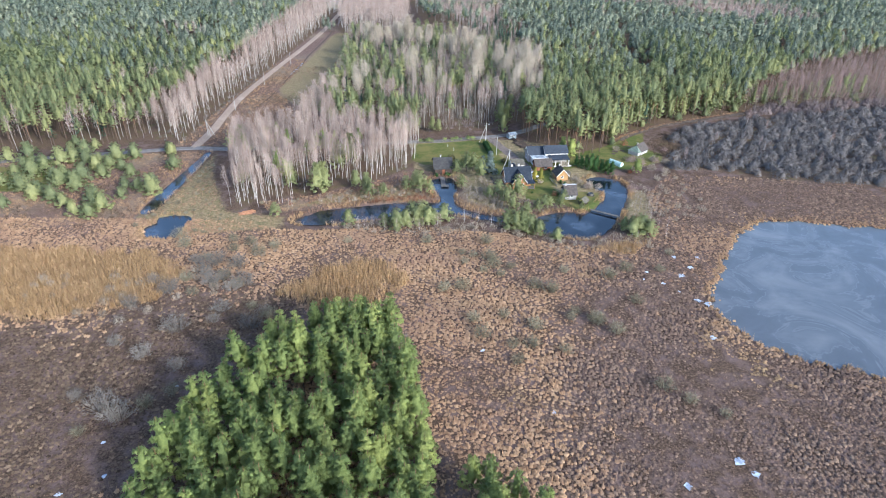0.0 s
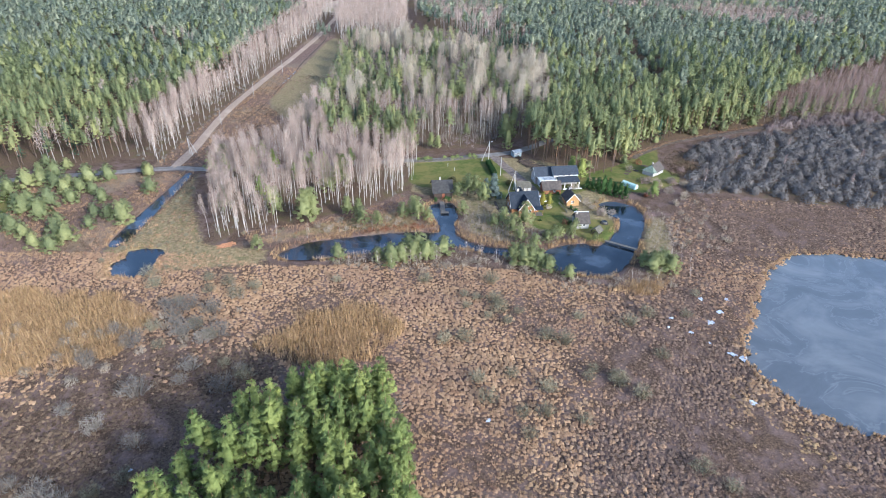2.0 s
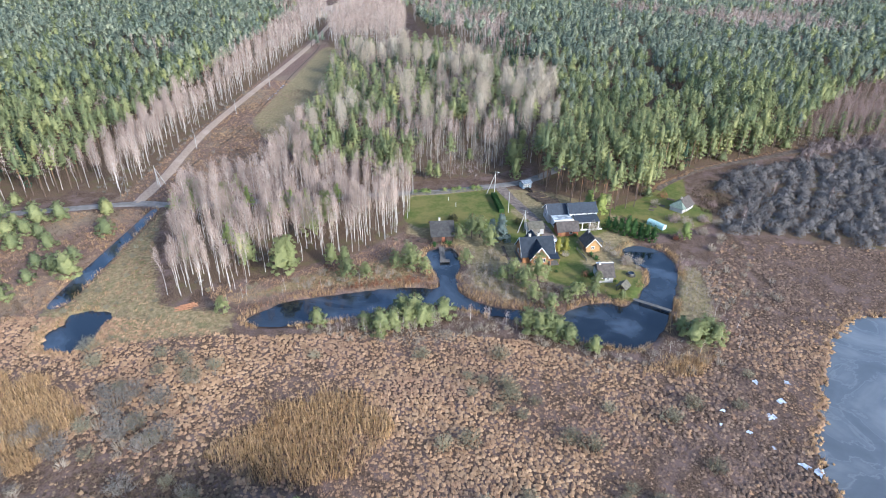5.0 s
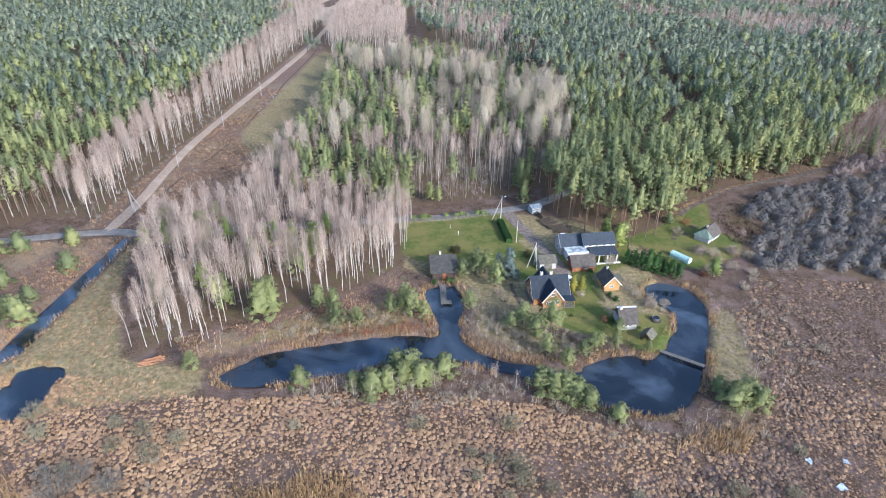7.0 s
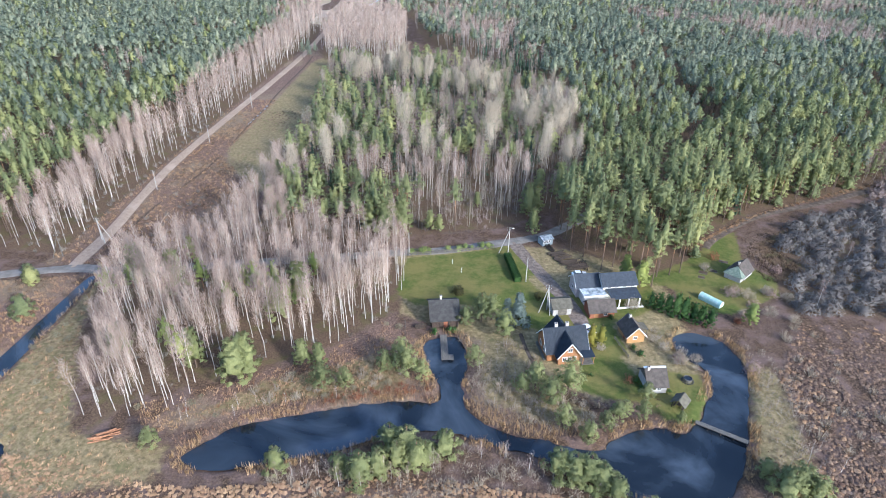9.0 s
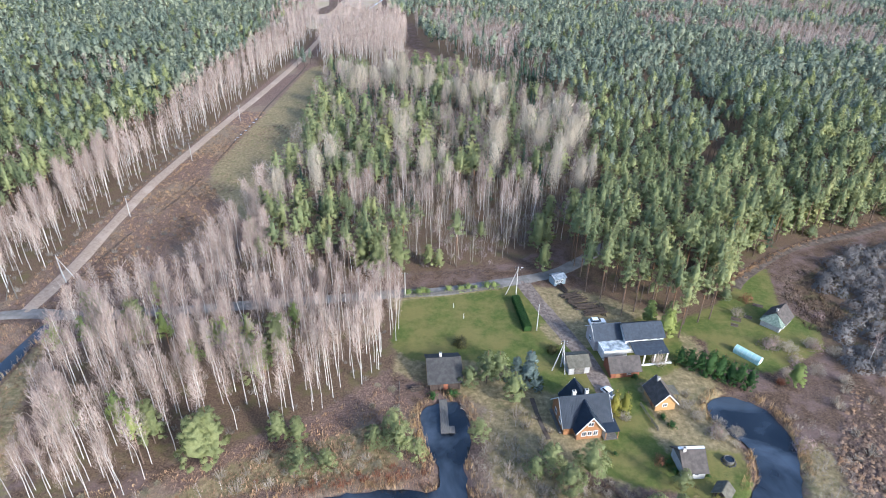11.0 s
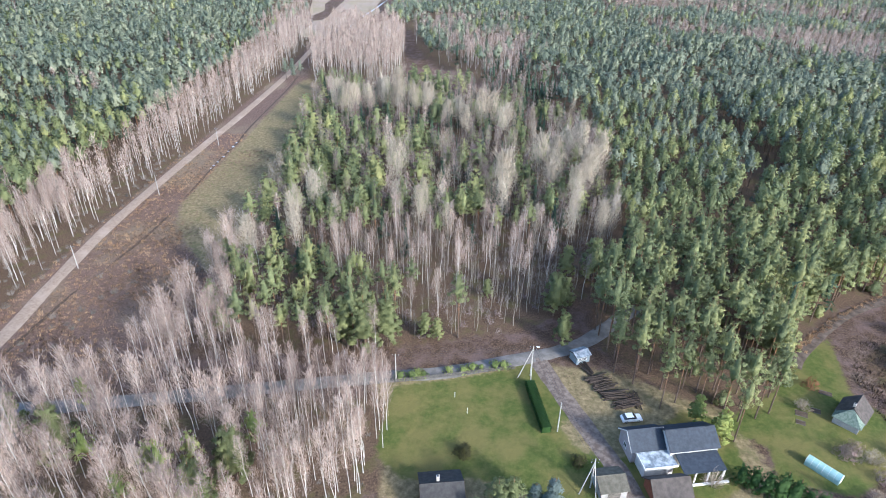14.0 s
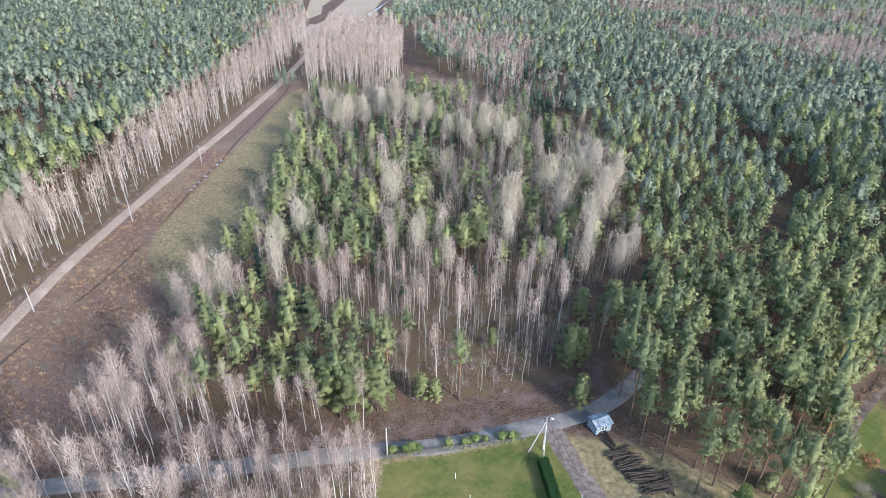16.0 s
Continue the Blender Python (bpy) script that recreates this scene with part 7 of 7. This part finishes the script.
# willow bushes scattered over the bog
P = np.array([(-64, 158), (-60, 162), (-56, 156), (-70, 152), (-52, 160), (-66, 164), (-72, 141), (-62, 142), (-57, 138), (-68, 134), (-50, 128), (-44, 124), (-84, 166), (-80, 160), (12, 148), (15, 151), (17, 146), (20, 150), (14, 155), (-5, 165),
              (-30, 164), (6, 158), (26, 140), (30, 138), (35, 128), (40, 124), (44, 120), (16, 126), (8, 124), (10, 118), (22, 114), (18, 108), (30, 112), (50, 100), (54, 96), (60, 92), (-58, 96), (-62, 92), (-72, 84), (48, 146), (54, 150), (64, 150), (70, 160)])
grow("willow_bush", WILLOW, (GREY_TWIG,), [(-61.9, 142.3), (-63.8, 138.2), (-59.9, 148.7), (-58, 136.4), (-57.9, 121.8), (-57.5, 126.5), (-73.4, 151), (-67.2, 143), (-64.3, 139.6), (-74.4, 135), (-70.8, 91), (-77.8, 93.7), (-66.1, 88.4), (-69, 147), (-66.5, 150.5), (-55, 139), (-80, 139), (-82, 128), (-66, 118), (-70, 108), (-60, 104), (-78, 112), (-48, 120), (-46, 126), (-31, 116), (-13, 118), (-10, 114)],
     "rounded grey leafless willow bush in the wet bog", "willow bush", "bog willows", 0.9, 1.8, parts=("branch_fan",), seed=44)
P = np.concatenate([P, [(6.5, 152.7), (13.8, 165.2), (0.6, 137.9), (5.6, 138.9), (23.6, 121.3), (39.5, 124.7), (33.4, 125.4), (17.3, 113.9), (52.5, 133.5), (35.6, 148.5), (9.3, 156.5), (15.6, 153.7)]])
grow("willow_bush", WILLOW, (OLIVE_TWIG,), P, "leafless olive-grey willow bush in the bog", "willow bush", "bog willows", 0.7, 1.4, parts=("branch_fan",), seed=24)
P = np.concatenate([sow([(-74, 146), (-54, 166), (-46, 158), (-60, 134), (-74, 130)], 4, g, 0.6), sow([(70, 178), (84, 176), (96, 196), (92, 226), (80, 222), (78, 200)], 4.5, g, 0.5), sow([(24, 170), (44, 165), (60, 164), (70, 172), (64, 160), (30, 160)], 3.5, g, 0.7),
                    sow([(-34, 174), (-10, 172), (16, 178), (28, 172), (14, 175), (-8, 169), (-30, 170)], 3, g, 0.6),
                    sow([(6, 214), (7, 193), (20, 188), (31, 187), (40, 190), (36, 196), (24, 200), (20, 214)], 2.6, g, 0.6), sow([(48, 224), (54, 212), (58, 204), (60, 207), (56, 220), (52, 228)], 2.4, g, 0.6), sow([(-8, 216), (-4, 200), (-20, 198), (-40, 192), (-46, 196), (-14, 210)], 3, g, 0.45)])
P = clear_of(P, (), WATERS)
spread("brush", BRUSH, P, (WILLOW_TWIG,), g, 0.4, 0.85, None, "leafless tan brush between bog and pond", "brush")
P = clear_of(sow(THICKET, 17, g, 0.6), (TRACK,), (), 4)
P = P[in_reach(P)]
spread("thicket_birches", BIRCH_MID, P, (BIRCH_BARK, ROSE_TWIG), g, 0.35, 0.6, None, "slim pale birches rising from the thicket", "birch trees")
P = clear_of(sow(THICKET, 4.1, g, 0.94), (TRACK,), ([(90, 246), (92, 270), (102, 280), (110, 276), (104, 262), (106, 250)],), 4.5)
P = P[in_reach(P, 24)]
spread("willow_thicket", THICKET_BUSH, P, (SMOKE_TWIG,), g, 0.75, 1.5, None, "dense grey leafless willow thicket", "brush")
P = np.concatenate([sow([(-36, 174), (-8, 171), (2, 178), (-10, 182), (-30, 177)], 2.2, g, 0.6), sow([(2, 182), (16, 176), (20, 179), (8, 184)], 2.2, g, 0.6), sow([(50, 166), (72, 168), (80, 190), (72, 186), (66, 176)], 4, g, 0.5), sow([(-60, 184), (-20, 196), (-24, 199), (-60, 188)], 3, g, 0.4)])
P = clear_of(P, (), WATERS)
grow("sapling", SAPLING, (BIRCH_BARK, BIRCH_TWIG), P, "thin leafless birch sapling on the bank", "sapling", "bank saplings", 0.5, 1.0, seed=25)

P = clear_of(np.concatenate([sow([(-36, 174.5), (-8, 171.5), (2, 178), (-10, 182), (-30, 177)], 1.5, g, 0.7), sow([(4, 181), (16, 176), (30, 171.5), (32, 174), (18, 180)], 1.6, g, 0.7), sow([(64, 168), (76, 176), (78, 200), (71, 206), (66, 190)], 2.6, g, 0.7), sow([(6, 212), (8, 194), (20, 189), (31, 187), (32, 191), (22, 198), (18, 212)], 2.2, g, 0.6)]), (), WATERS)
FRINGE = [shrub(210 + s, 1.7, 1.3, 16, 0.055, 0.4, 62) for s in range(4)]
E = clear_of(np.concatenate([sow([(-40, 173), (-8, 169), (16, 173), (30, 167.5), (46, 163.5), (58, 164.5), (66, 170), (60, 173), (48, 168), (38, 169), (26, 174), (8, 182), (-4, 184), (-12, 182), (-24, 177.5)], 1.9, g, 0.75), sow([(62, 172), (72, 178), (78, 200), (77, 214), (71, 215), (71, 208), (66, 192)], 2.1, g, 0.7),
                             sow([(4, 216), (6, 193), (18, 187.5), (30, 185.5), (34, 190), (20, 194), (10, 200), (8, 216)], 2.3, g, 0.6)]), (), WATERS)
spread("fringe_brush", FRINGE, E, (WILLOW_TWIG,), g, 0.55, 1.25, None, "tan-grey leafless brush fringing the water", "brush")
spread("bank_twigs", SAPLING, P, (GREY_BARK, BIRCH_TWIG), g, 0.35, 0.8, None, "thin pinkish leafless saplings on the bank", "saplings")

# ---- ice on the wet hollows of the bog ----
def ice_patch(x, y, r, seed):
    q = np.random.default_rng(seed)
    bm = bmesh.new()
    n = 16
    ring = [(math.cos(t) * r * q.uniform(0.35, 1.2) * 1.3, math.sin(t) * r * q.uniform(0.35, 1.2), 0.0) for t in np.arange(n) * 2 * math.pi / n]
    prism(bm, [(x_ * 0.7, y_ * 0.7, z_) for x_, y_, z_ in ring], (0, 0, 0.05))
    me = bpy.data.meshes.new("ice_patch")
    bm.to_mesh(me)
    bm.free()
    me.materials.append(SNOW)
    ob = new("ice_patch", me)
    ob.matrix_world = pose(x, y, 0.12, 0, 0, float(q.uniform(0, 360)))
    tagged(ob, "small patch of white ice in the sedge", "ice", "bog ice")


for k, (x, y, r) in enumerate(((69.5, 147.3, 1.4), (67.8, 118.3, 1.3), (71, 158, 1.0), (72, 133, 1.6), (70, 134.6, 1.2), (63, 143, 0.8), (66, 139, 0.7), (60, 149, 0.7), (58, 145, 0.6), (74, 152, 1.2), (78, 158, 0.9),
                              (58, 80, 1.6), (60, 77, 1.2), (46, 74, 1.0), (-50, 84, 0.9), (-53, 76, 0.8), (-62, 74, 0.7), (-68, 70, 0.8), (-47, 96, 0.7), (-66, 82, 0.6), (-60, 66, 0.8), (-74, 64, 0.6), (-58, 98, 0.6), (10, 112, 0.8), (24, 92, 0.7), (-97.3, 378, 0.7), (-97.1, 381, 0.8), (-96.9, 385, 0.6), (-96.7, 391, 0.8), (-96.6, 397, 0.7), (-96.5, 403, 0.9), (-96.6, 408, 0.7))):
    ice_patch(x, y, r, k)
